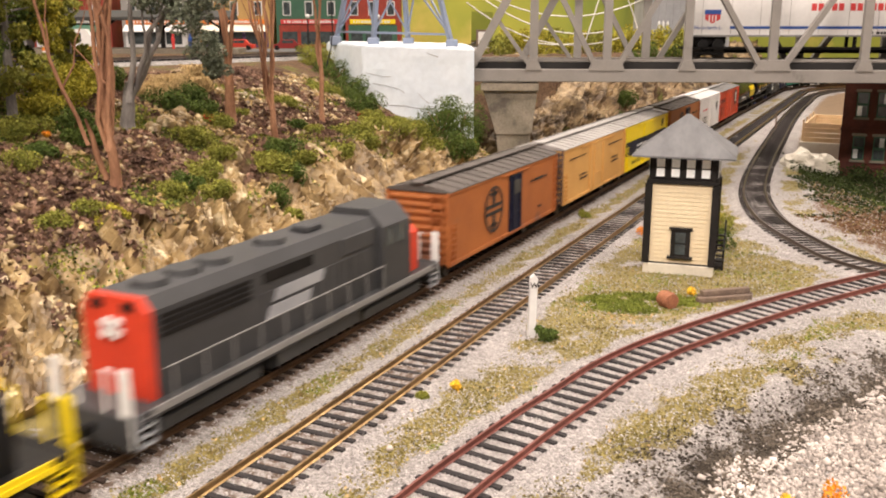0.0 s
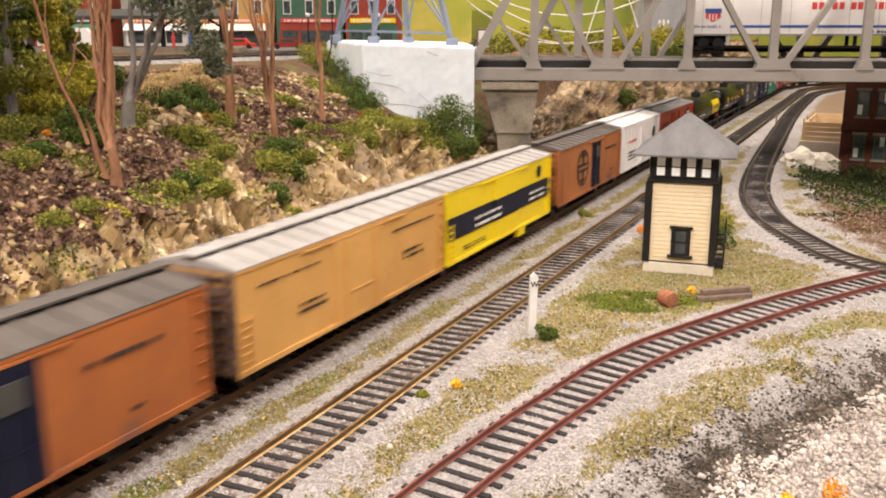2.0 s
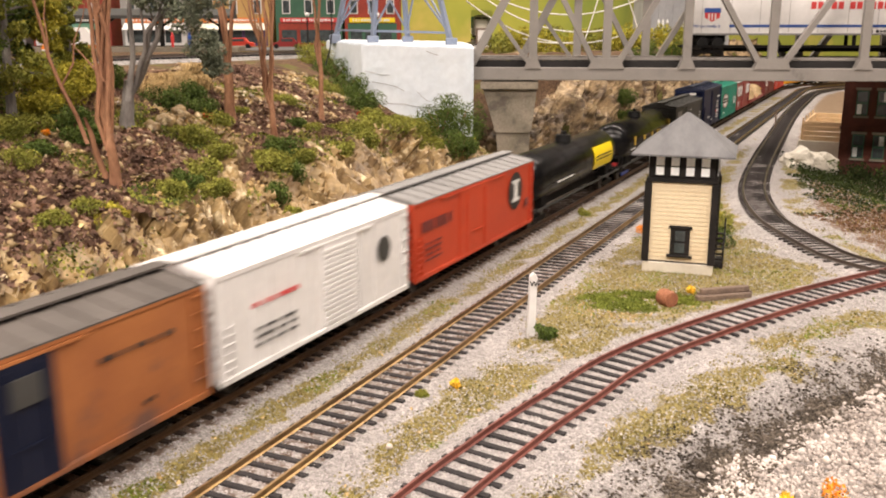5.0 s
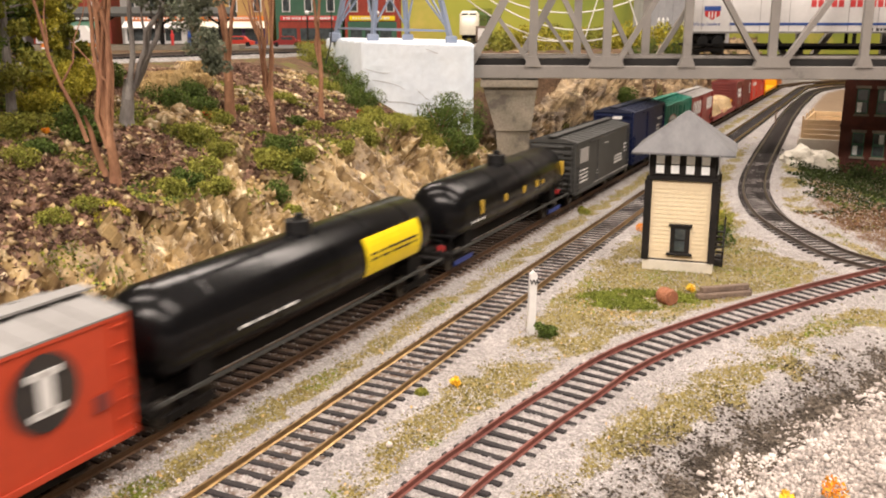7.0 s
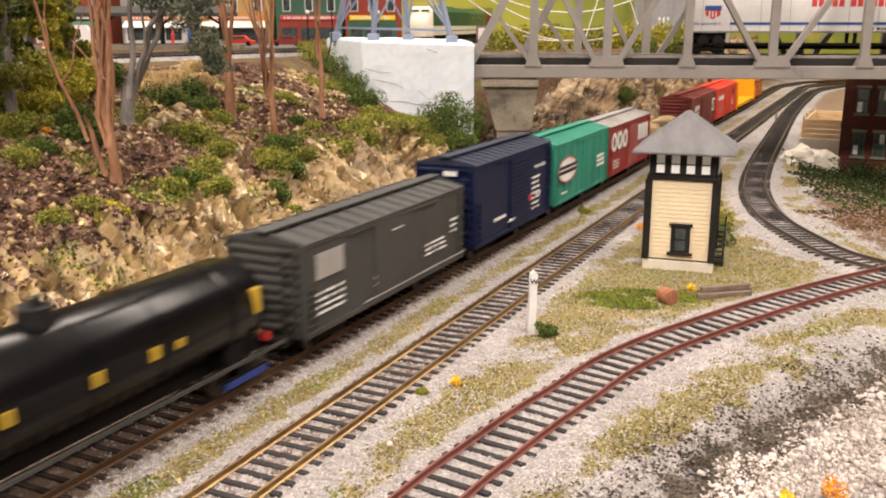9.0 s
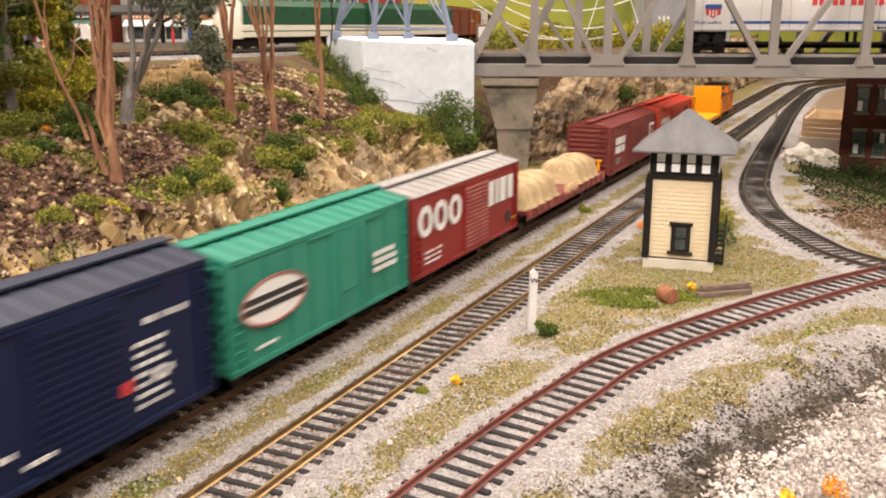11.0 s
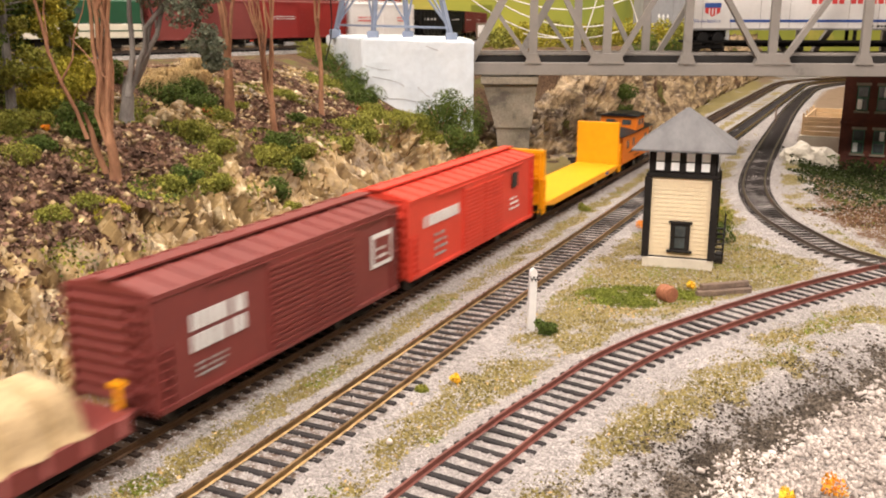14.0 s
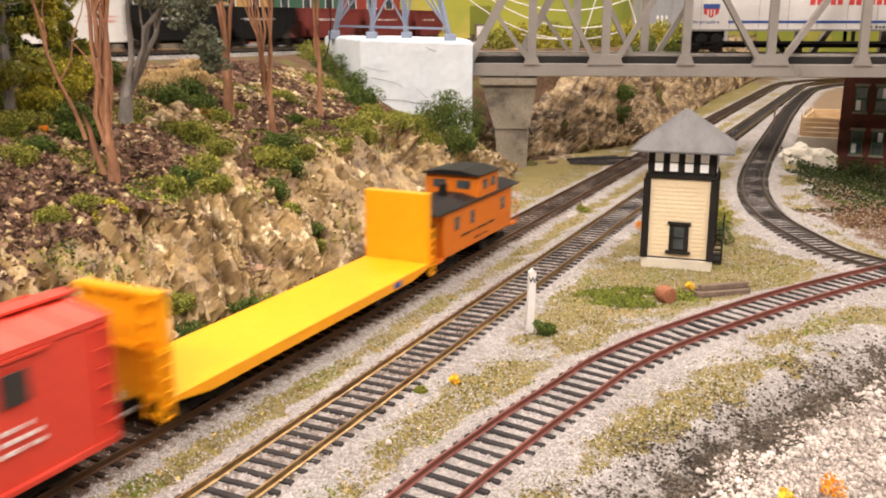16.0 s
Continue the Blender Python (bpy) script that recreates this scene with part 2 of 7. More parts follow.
def track(label, line, rail_mat, z=0.0, near=None, tie_step=0.0070, gauge=0.0165, tie_dark=None):
    """Two rails and their ties along a line; z is the height of the rail tops. Ties are parts where near(p) holds."""
    e = thing("railway_track", label, "railway track", "railway tracks")
    e["kind"] = "structure"
    pts = [Vector((p.x, p.y, z)) for p in line]
    tang = [(pts[min(i + 1, len(pts) - 1)] - pts[max(i - 1, 0)]).normalized() for i in range(len(pts))]
    prof = [(-.0004, 0), (.0004, 0), (.0004, -.0007), (.0002, -.0009), (.0002, -.0019), (.0008, -.0023), (-.0008, -.0023), (-.0002, -.0019), (-.0002, -.0009), (-.0004, -.0007)]
    for side in (-1, 1):
        vs, fs = [], []
        for p, d in zip(pts, tang):
            right = Vector((d.y, -d.x, 0))
            c = p + right * side * (gauge / 2 + .0004)
            vs += [tuple(c + right * a + Vector((0, 0, b))) for a, b in prof]
        k = len(prof)
        for i in range(len(pts) - 1):
            for j in range(k):
                fs.append((i * k + j, i * k + (j + 1) % k, (i + 1) * k + (j + 1) % k, (i + 1) * k + j))
        o = mesh_of("rail", vs, fs, rail_mat)
        o.parent = e
    # ties at even steps along the line
    tie = None
    want, acc, rest_v, rest_f, count = 0.0, 0.0, [], [], 0
    for i in range(1, len(pts)):
        seg = (pts[i] - pts[i - 1]).length
        while want < acc + seg:
            c = pts[i - 1] + (pts[i] - pts[i - 1]) * ((want - acc) / seg)
            want += tie_step
            a = math.degrees(math.atan2(tang[i].y, tang[i].x)) + random.uniform(-1.2, 1.2)
            m = pose(c.x, c.y, z - .0023, 0, 0, a)
            if near and near(c) and count < 300:
                if tie is None:
                    tie = part("tie", bx(-.0012, .0012, -.0128, .0128, -.0022, 0, .0002), tie_dark or M_tie, e)
                    tie.matrix_basis = m
                else:
                    shared("tie", tie, m, e)
                count += 1
            else:
                b = len(rest_v)
                for x, y, zz in ((-1, -1, -1), (1, -1, -1), (1, 1, -1), (-1, 1, -1), (-1, -1, 1), (1, -1, 1), (1, 1, 1), (-1, 1, 1)):
                    rest_v.append(tuple(m @ Vector((x * .0012, y * .0128, zz * .0011 - .0011))))
                rest_f += [(b, b + 3, b + 2, b + 1), (b + 4, b + 5, b + 6, b + 7), (b, b + 1, b + 5, b + 4), (b + 1, b + 2, b + 6, b + 5), (b + 2, b + 3, b + 7, b + 6), (b + 3, b, b + 4, b + 7)]
        acc += seg
    if rest_v:
        o = mesh_of("far_ties", rest_v, rest_f, tie_dark or M_tie)
        o.parent = e
        tagged(o, kind="stuff")
    return e



# ---- large structure: the room, the table top, the hill ----
def fbm(x, y, z=0.0, octaves=4):
    return noise.fractal(Vector((x, y, z)), 1.0, 2.1, octaves)


M_wall = surface("room_wall_paint", (.30, .28, .25), (.27, .25, .22), 3, .9)
M_ceiling = surface("ceiling_paint", (.42, .41, .39), (.38, .37, .35), 3, .9)
M_floor = surface("room_floor", (.20, .17, .14), (.15, .13, .11), 3, .8)
for nm, a, mat_ in (("wall_north", (-3.2, 3.6, 3.02, 3.12, -1.1, 1.5), M_wall), ("wall_south", (-3.2, 3.6, -3.6, -3.5, -1.1, 1.5), M_wall),
                    ("wall_west", (-3.2, -3.1, -3.5, 3.02, -1.1, 1.5), M_wall), ("wall_east", (3.5, 3.6, -3.5, 3.02, -1.1, 1.5), M_wall),
                    ("ceiling", (-3.2, 3.6, -3.6, 3.12, 1.5, 1.6), M_ceiling), ("floor", (-3.2, 3.6, -3.6, 3.12, -1.2, -1.1), M_floor)):
    tagged(part(nm, bx(*a), mat_), "plain painted surface of the layout room", "wall" if "wall" in nm else nm, kind="structure")


def smooth(a, b, x):
    t = max(0.0, min(1.0, (x - a) / (b - a)))
    return t * t * (3 - 2 * t)


def lerp_table(table, x):
    if x <= table[0][0]:
        return table[0][1]
    for (a, p), (b, q) in zip(table[:-1], table[1:]):
        if x <= b:
            return p + (q - p) * (x - a) / (b - a)
    return table[-1][1]


TOE = [(-1, .050), (.25, .052), (.5, .050), (.66, .055), (.76, .085), (.86, .105), (.94, .075), (1.02, .040), (1.3, .048), (1.8, .066), (3, .07)]
CREST = [(-1, .038), (.3, .040), (.42, .042), (.5, .052), (.6, .050), (.72, .034), (.82, .012), (.93, .035), (1.03, .085), (1.4, .095), (3, .095)]
RUN = [(-1, .050), (.3, .050), (.42, .055), (.5, .072), (.6, .066), (.7, .045), (.85, .04), (1.0, .045), (3, .05)]
TOP = [(-1, .20), (.3, .21), (.5, .22), (.6, .235), (.68, .30), (.85, .32), (.95, .20), (1.0, .10), (3, .10)]
PLATEAU = 0.096


def along(s, m, a, b):
    """Distance of (s, m) from the line between two points of the slope."""
    dx, dy = b[0] - a[0], b[1] - a[1]
    k = max(0.0, min(1.0, ((s - a[0]) * dx + (m - a[1]) * dy) / (dx * dx + dy * dy)))
    return math.hypot(s - a[0] - k * dx, m - a[1] - k * dy)


def hill_height(s, m):
    """Height of the hill m to the left of the main line, without its relief, and how rocky it is there (1: bare rock)."""
    toe, crest, run, top = (lerp_table(t, s) for t in (TOE, CREST, RUN, TOP))
    if m < toe:
        return -0.006, 0.0
    if m < toe + run:
        k = (m - toe) / run
        return -0.006 + (crest + 0.006) * (k ** 0.85), 1.0
    k = min(1.0, (m - toe - run) / max(.03, top - .095))
    z = crest + (PLATEAU - crest) * smooth(0, 1, k) if s > .95 else crest + (PLATEAU - crest) * (k * .75 + .25 * smooth(0, 1, k))
    ridge = max(0.0, 1.25 - along(s, m, (.450, .146), (.362, .088)) / .010)
    return z + .0045 * min(1.0, ridge), max(0.0, 1 - (m - toe - run) / .014, min(1.0, ridge))


def facet(a, b, seed):
    """Height over a field of broken plates: each cell is a plane with a tilt of its own."""
    q = Vector((a, b, seed))
    c = noise.voronoi(q)[1][0]
    h = noise.cell_vector(c * 7.31)
    return (h.x - .5) * (a - c.x) * 1.5 + (h.y - .5) * (b - c.y) * 1.9 + (h.z - .5) * .8


def terrain_at(s, m):
    z, rock = hill_height(s, m)
    p = at(s, N_MAIN - m)
    if rock > 0:
        wv = .012 * noise.noise(Vector((s * 9, m * 9, 4)))
        lean = .95 + .5 * noise.noise(Vector((s * 5, m * 5, 8)))
        a, b = s * math.cos(lean) + m * math.sin(lean) + wv, m * math.cos(lean) - s * math.sin(lean) + wv
        k = 1.0 if s < .9 else 1.3
        d = facet(a * 34 / k, b * 80 / k, .5) * .0115 + facet(a * 95 / k, b * 210 / k, 3.5) * .0062
        d += (1 - abs(noise.noise(Vector((a * 60, b * 260, 2)))) * 2) * .0022 - .0012
        d *= min(1.0, rock * 1.3) * k
        z += d * .75
        p = p + Vector((UY, -UX, 0)) * d * .7
    z += (.004 * fbm(s * 14, m * 14, 2) + .0016 * fbm(s * 60, m * 60, 7)) * (1 if m > .06 else 0) * (1 - smooth(.24, .32, m))
    return p, z, rock


def build_hill():
    ss = [-.5 + .012 * i for i in range(42)] + [.0 + .005 * i for i in range(32)] + [.16 + .0016 * i for i in range(400)] + [.80 + .0032 * i for i in range(160)] + [1.312 + .009 * i for i in range(153)]
    ms = [.028 + .0013 * i for i in range(110)] + [.172 + .006 * i for i in range(30)] + [.36, .40, .46, .54, .64, .78, .95, 1.2, 1.6]
    vs, fs, mi = [], [], []
    for s in ss:
        for m in ms:
            p, z, r = terrain_at(s, m)
            w = .0012 * r
            p = p + Vector((noise.noise(Vector((s * 50, m * 50, 1))), noise.noise(Vector((s * 50, m * 50, 9))), 0)) * w
            vs.append((p.x, p.y, z))
    k = len(ms)
    for i in range(len(ss) - 1):
        for j in range(k - 1):
            fs.append((i * k + j, (i + 1) * k + j, (i + 1) * k + j + 1, i * k + j + 1))
            s, m = ss[i], ms[j]
            r = hill_height(s, m)[1]
            rocky = r > .5 + .8 * fbm(s * 18, m * 18, 3) if r > 0 else fbm(s * 9, m * 9, 11) > .42 and m < .3
            mi.append((2 if s > .86 else 0) if rocky else 1)
    o = mesh_of("hillside", vs, fs, (M_rock, M_soil, M_rock_dark), mats=mi)
    tagged(o, "steep hillside of tan plaster rock under soil and leaf litter", "hillside", kind="structure")


build_hill()


def gully(x, y):
    """Signed distance across the edge of the stony bank."""
    return (x - .0775) * .70 - (y - .243) * .72 - .004 * math.sin(y * 60)


def ground_height(x, y):
    z = -0.0030
    d = track_distance(x, y)
    z -= .0018 * smooth(.012, .024, d)
    z += .0006 * fbm(x * 40, y * 40, 1)
    g = gully(x, y)
    z -= .0085 * smooth(-.030, -.006, g) * (1 - smooth(-.002, .022, g)) * (1 - smooth(.34, .42, y)) * (1 if x > 0 else 0)
    z += .004 * smooth(.02, .06, g) * (1 - smooth(.36, .46, y)) * (1 if x > 0 else 0)
    # the yard by the brick building lies lower
    z -= .020 * smooth(.33, .42, x - max(0, (y - 1.0) * .6)) * smooth(.62, .75, y) * (1 - smooth(1.0, 1.2, y))
    return z


SPUR = [(-.157, -.05), (-.079, .105), (-.0060, .2314), (.0135, .2625), (.0300, .2873), (.0474, .3109), (.0662, .3370), (.0880, .3606), (.1045, .3755), (.1415, .4060), (.1830, .4370), (.2300, .4677), (.290, .502), (.36, .535), (.60, .60)]
LOOP = [(.42, .385), (.33, .435), (.262, .476), (.2365, .510), (.2305, .548), (.2310, .622), (.2470, .705), (.2760, .795), (.3280, .926), (.4070, 1.113), (.5260, 1.39), (.650, 1.66), (.790, 1.93), (.97, 2.10), (1.3, 2.2)]
CURVES = np.array([(p.x, p.y) for p in spline(SPUR, .012) + spline(LOOP, .012)])


LOOP_LINE = np.array([(p.x, p.y) for p in spline(LOOP, .012)])


def track_distance(x, y):
    n = UY * x - UX * y
    return min(abs(n - N_MAIN), abs(n - N_SECOND), float(np.sqrt(((CURVES - (x, y)) ** 2).sum(1).min())))


def turf_cover(x, y, d=None):
    """How much turf (0 to 1) grows there."""
    d = track_distance(x, y) if d is None else d
    if gully(x, y) > -.030 + .012 * fbm(x * 50, y * 50, 9) and y < .40:
        return 0.0
    f = .5 + .9 * fbm(x * 26, y * 26, 5) + .35 * fbm(x * 90, y * 90, 6)
    n = UY * x - UX * y
    field = 1.0
    f += .42 if n < N_SECOND else .22
    if n > N_SECOND and x > 0 and math.hypot(x - .125, y - .46) > .085:
        f -= .26
    if x > .262 + .34 * max(0.0, y - .62) and y > .50:
        field = .25
    if math.hypot(x - .140, y - .49) < .075:
        f += .18
    return smooth(.0175, .0265, d + .006 * fbm(x * 70, y * 70, 8)) * max(0.0, min(1.0, f * 1.25)) * field


def dirt_cover(x, y):
    g = gully(x, y)
    return (.26 * smooth(-.042, -.018, g + .014 * fbm(x * 38, y * 38, 3)) + .74 * smooth(-.019, -.006, g + .009 * fbm(x * 60, y * 60, 3))) * (1 - smooth(-.001, .006, g)) * (1 - smooth(.34, .40, y)) if x > 0 else 0.0


def grime_cover(x, y):
    """Brown dirt worked into the ballast between and beside the rails."""
    n = UY * x - UX * y
    k = .10 * fbm(x * 30, y * 30, 12)
    far = -.20 * smooth(.5, .9, y)
    main = (.62 + far + k) * (1 - smooth(.012, .021, abs(n - N_MAIN)))
    second = (.42 + far + k) * (1 - smooth(.010, .018, abs(n - N_SECOND)))
    loop = (.30 + k) * (1 - smooth(.009, .016, float(np.sqrt(((LOOP_LINE - (x, y)) ** 2).sum(1).min())))) if y > .40 and x > .15 else 0.0
    return max(main, second, loop)


def sand_cover(x, y):
    """Bare tan earth beyond the siding and along the far tracks."""
    side = x - (.255 + .30 * max(0.0, y - .62))
    d = track_distance(x, y)
    return .9 * smooth(.0, .05, side) * smooth(.82, .95, y) * smooth(.020, .032, d)


def earth_cover(x, y):
    """Orange-brown earth between the siding and the brick building."""
    side = x - (.258 + .30 * max(0.0, y - .62)) + .010 * fbm(x * 40, y * 40, 5)
    return .9 * smooth(.0, .03, side) * smooth(.45, .56, y) * (1 - smooth(.84, .95, y)) * smooth(.020, .030, track_distance(x, y))


def ground_material():
    m = surface("ballast_and_turf", (.47, .44, .425), (.36, .335, .32), 14, .95, bump=.8, vor=1500, fine=300, spec=.15)
    nt = m.node_tree
    N, L = nt.nodes, nt.links
    bs = N["Principled BSDF"]
    col = bs.inputs["Base Color"].links[0].from_socket
    for name, c1, c2 in (("turf", (.37, .295, .135), (.22, .19, .07)), ("sand", (.33, .24, .16), (.22, .155, .10)), ("earth", (.20, .118, .066), (.115, .068, .04)), ("grime", (.20, .14, .105), (.11, .08, .062)), ("dirt", (.040, .032, .027), (.10, .082, .066))):
        at_ = N.new("ShaderNodeAttribute")
        at_.attribute_name = name
        nz = N.new("ShaderNodeTexNoise")
        nz.inputs["Scale"].default_value, nz.inputs["Detail"].default_value = 260, 4
        nz2 = N.new("ShaderNodeTexNoise")
        nz2.inputs["Scale"].default_value, nz2.inputs["Detail"].default_value = 60, 5
        co = N.new("ShaderNodeTexCoord")
        L.new(co.outputs["Object"], nz.inputs["Vector"])
        L.new(co.outputs["Object"], nz2.inputs["Vector"])
        add = N.new("ShaderNodeMath")
        add.operation = "ADD"
        L.new(at_.outputs["Fac"], add.inputs[0])
        L.new(nz.outputs["Fac"], add.inputs[1])
        mr = N.new("ShaderNodeMapRange")
        mr.inputs["From Min"].default_value, mr.inputs["From Max"].default_value = (.55, 1.35) if name == "dirt" else (.82, 1.06)
        L.new(add.outputs[0], mr.inputs["Value"])
        inner = N.new("ShaderNodeMix")
        inner.data_type = "RGBA"
        inner.inputs[6].default_value, inner.inputs[7].default_value = (*c1, 1), (*c2, 1)
        L.new(nz2.outputs["Fac"], inner.inputs[0])
        mx = N.new("ShaderNodeMix")
        mx.data_type = "RGBA"
        L.new(mr.outputs[0], mx.inputs[0])
        L.new(col, mx.inputs[6])
        L.new(inner.outputs[2], mx.inputs[7])
        col = mx.outputs[2]
    L.new(col, bs.inputs["Base Color"])
    return m


def build_ground():
    xs = [-3.0, -2, -1.2, -.8] + [-.6 + .02 * i for i in range(16)] + [-.28 + .005 * i for i in range(150)] + [.47 + .02 * i for i in range(40)] + [1.4, 2, 3.4]
    ys = [-3.4, -2, -1, -.4, 0, .1] + [.16 + .005 * i for i in range(168)] + [1.0 + .02 * i for i in range(60)] + [2.3, 2.6, 3.0]
    vs = [(x, y, ground_height(x, y)) for y in ys for x in xs]
    k = len(xs)
    fs = [(j * k + i, j * k + i + 1, (j + 1) * k + i + 1, (j + 1) * k + i) for j in range(len(ys) - 1) for i in range(k - 1)]
    o = mesh_of("ground", vs, fs, ground_material(), True)
    for name, fn in (("turf", turf_cover), ("sand", sand_cover), ("earth", earth_cover), ("grime", grime_cover), ("dirt", dirt_cover)):
        o.data.attributes.new(name, "FLOAT", "POINT").data.foreach_set("value", [fn(x, y) for y in ys for x in xs])
    tagged(o, "table top covered with fine grey ballast gravel and dry turf", "ground", kind="structure")


build_ground()

# painted backdrop behind the layout
M_backdrop = surface("painted_hills", (.40, .40, .06), (.20, .27, .05), 2.2, .9, fine=14, spots=((.52, .43, .10), 3.1, .56), ramp=(.4, .62))
def build_backdrop():
    vs, fs = [], []
    pts = spline([(-2.6, .6), (-2.0, 1.5), (-1.2, 2.05), (-.5, 2.02), (0, 1.93), (.35, 2.0), (.62, 2.42), (1.5, 2.75), (2.6, 2.5), (3.2, 1.6)], .02)
    for p in pts:
        vs += [(p.x, p.y, -.05), (p.x, p.y, .165), (p.x, p.y, .5)]
    for i in range(len(pts) - 1):
        if not .050 < pts[i].x < .098 or pts[i].y < 1:      # a gap through which the upper line leaves
            fs.append((3 * i, 3 * i + 1, 3 * i + 4, 3 * i + 3))
        fs.append((3 * i + 1, 3 * i + 2, 3 * i + 5, 3 * i + 4))
    o = mesh_of("backdrop", vs, fs, M_backdrop, True)
    tagged(o, "curved backdrop painted with blurred yellow-green hills", "backdrop", kind="structure")


build_backdrop()
tagged(part("backdrop_return", bx(-.5, .6, 2.985, 3.005, .0, .5), M_backdrop), "painted green panel behind the gap in the backdrop", "backdrop", kind="structure")

# ---- tracks ----
def on_line(n, s0, s1):
    return [main_line(s0 + .006 * i, n)[0] for i in range(int((s1 - s0) / .006) + 1)]


track("main line of brown rails on dark ties in grey ballast", on_line(N_MAIN, -2.9, 3.6), M_rail_brown, near=lambda p: .2 < p.y < 2, tie_dark=M_tie_brown)
track("second line of brass-coloured rails on dark ties", on_line(N_SECOND, -2.9, 3.6), M_rail_brass, near=lambda p: .2 < p.y < 2)
track("curved spur of rust-red rails on grey ties", spline(SPUR, .0045), M_rail_rust, tie_step=.0073, near=lambda p: .2 < p.y < .56)
track("tight dark curve of a siding, dirt between its rails", spline(LOOP, .0045), M_rail_dark, near=lambda p: .4 < p.y < 1.4, tie_dark=M_tie_grey)
UPPER = [(-1.5, -.55), (-.78, .28), (-.52, .61), (-.27, .95), (-.043, 1.297), (.040, 1.63), (.075, 1.93), (.12, 2.4), (.40, 2.85), (1.0, 2.9), (2.4, 2.85)]
UPPER_Z = .1035
UPPER_LINE = spline(UPPER, .006)
track("upper line of dark rails behind the trees", UPPER_LINE, M_rail_dark, z=UPPER_Z, near=lambda p: -.45 < p.x < .1 and p.y < 1.7)



# ---- signal tower ----
def signal_tower():
    W, D, HB, HT = .0362, .0362, .0500, .0672
    e = thing("signal_tower", "two-storey cream clapboard signal tower with black trim", "tower", m=pose(.1374, .5118, -.0035, 0, 0, -18.5))
    h = W / 2
    part("foundation", bx(-h - .0012, h + .0012, -h - .0012, h + .0012, -.003, .0045, .0004), M_cream_base, e)
    part("core", bx(-h + .0006, h - .0006, -h + .0006, h - .0006, .0045, HT), M_trim, e)
    n = 19
    bh = (HB - .0050) / n
    for side in range(4):
        first = None
        for i in range(n):
            z = .0050 + i * bh
            m = pose(0, 0, 0, 0, 0, 90 * side)
            bm = bmesh.new()
            v = [bm.verts.new(c) for c in ((-h + .002, -h + .0004, z), (h - .002, -h + .0004, z), (h - .002, -h + .0005, z + bh), (-h + .002, -h + .0005, z + bh), (-h + .002, -h + .0002, z), (h - .002, -h + .0002, z))]
            bm.faces.new((v[4], v[5], v[2], v[3]))
            bm.faces.new((v[0], v[1], v[5], v[4]))
            bmesh.ops.transform(bm, matrix=m, verts=bm.verts[:])
            part("clapboard", bm, M_cream, e)
    for sx in (-1, 1):
        for sy in (-1, 1):
            part("corner_post", bx(sx * h - .0019, sx * h + .0019, sy * h - .0019, sy * h + .0019, .0045, HB, .0002), M_trim, e)
    part("belt", bx(-h - .0012, h + .0012, -h - .0012, h + .0012, HB, HB + .0022, .0003), M_trim, e)
    part("lower_belt", bx(-h - .0008, h + .0008, -h - .0008, h + .0008, .0040, .0052, .0002), M_trim, e)
    # band of upper windows on all sides
    for side in range(4):
        m = pose(0, 0, 0, 0, 0, 90 * side)
        for i in range(4):
            cx = -.0122 + i * .0081
            w = part("window", box(bmesh.new(), cx - .0031, cx + .0031, -h - .0004, -h + .0004, .0535, .0648, m=m), M_trim, e)
            for k in (0, 1):
                part("pane", box(bmesh.new(), cx - .0022, cx + .0022, -h - .0008, -h - .0003, .0541 + k * .0053, .0541 + k * .0053 + .0046, m=m), M_pane, w)
        part("eave_band", box(bmesh.new(), -h - .0006, h + .0006, -h - .0010, -h + .0002, .0652, HT, m=m), M_trim, e)
    # lower window
    w = part("window", bx(-.0045, .0060, -h - .0010, -h + .0005, .0085, .0250, .0002), M_trim, e, "black-framed sash window")
    part("sill", bx(-.0062, .0077, -h - .0020, -h, .0078, .0092, .0002), M_trim, w)
    part("lintel", bx(-.0056, .0071, -h - .0016, -h, .0243, .0258, .0002), M_trim, w)
    for z in (.0105, .0172):
        part("pane", bx(-.0020, .0035, -h - .0014, -h - .0008, z, z + .0058), M_glass, w)
    # pyramid roof
    bm = bmesh.new()
    r = .0274
    base = [bm.verts.new((x * r, y * r, .0664)) for x, y in ((-1, -1), (1, -1), (1, 1), (-1, 1))]
    low = [bm.verts.new((x * r, y * r, .0654)) for x, y in ((-1, -1), (1, -1), (1, 1), (-1, 1))]
    top = [bm.verts.new((x * .0010, y * .0010, .0872)) for x, y in ((-1, -1), (1, -1), (1, 1), (-1, 1))]
    for i in range(4):
        j = (i + 1) % 4
        bm.faces.new((base[i], base[j], top[j], top[i]))
        bm.faces.new((low[i], low[j], base[j], base[i]))
    bm.faces.new(top)
    bm.faces.new(low[::-1])
    part("roof", bm, M_slate, e, "grey pyramid roof with pale scuffs")
    # outside stair with its rail on the far side wall
    st = part("stair", bx(h + .001, h + .006, -.002, h + .004, -.002, .0005), M_trim, e)
    for i in range(7):
        part("step", bx(h + .001, h + .0056, -.002 + i * .0030, .0012 + i * .0030, .0005 + i * .0024, .0012 + i * .0024), M_trim, st)
    bm = bmesh.new()
    beam(bm, (h + .0058, -.002, .010), (h + .0058, h + .002, .024), .0010)
    beam(bm, (h + .0058, -.002, .005), (h + .0058, h + .002, .019), .0006)
    for i in range(5):
        y = -.002 + i * .005
        beam(bm, (h + .0058, y, -.001 + i * .0028), (h + .0058, y, .0102 + i * .0035), .0009)
    part("handrail", bm, M_trim, st)


signal_tower()


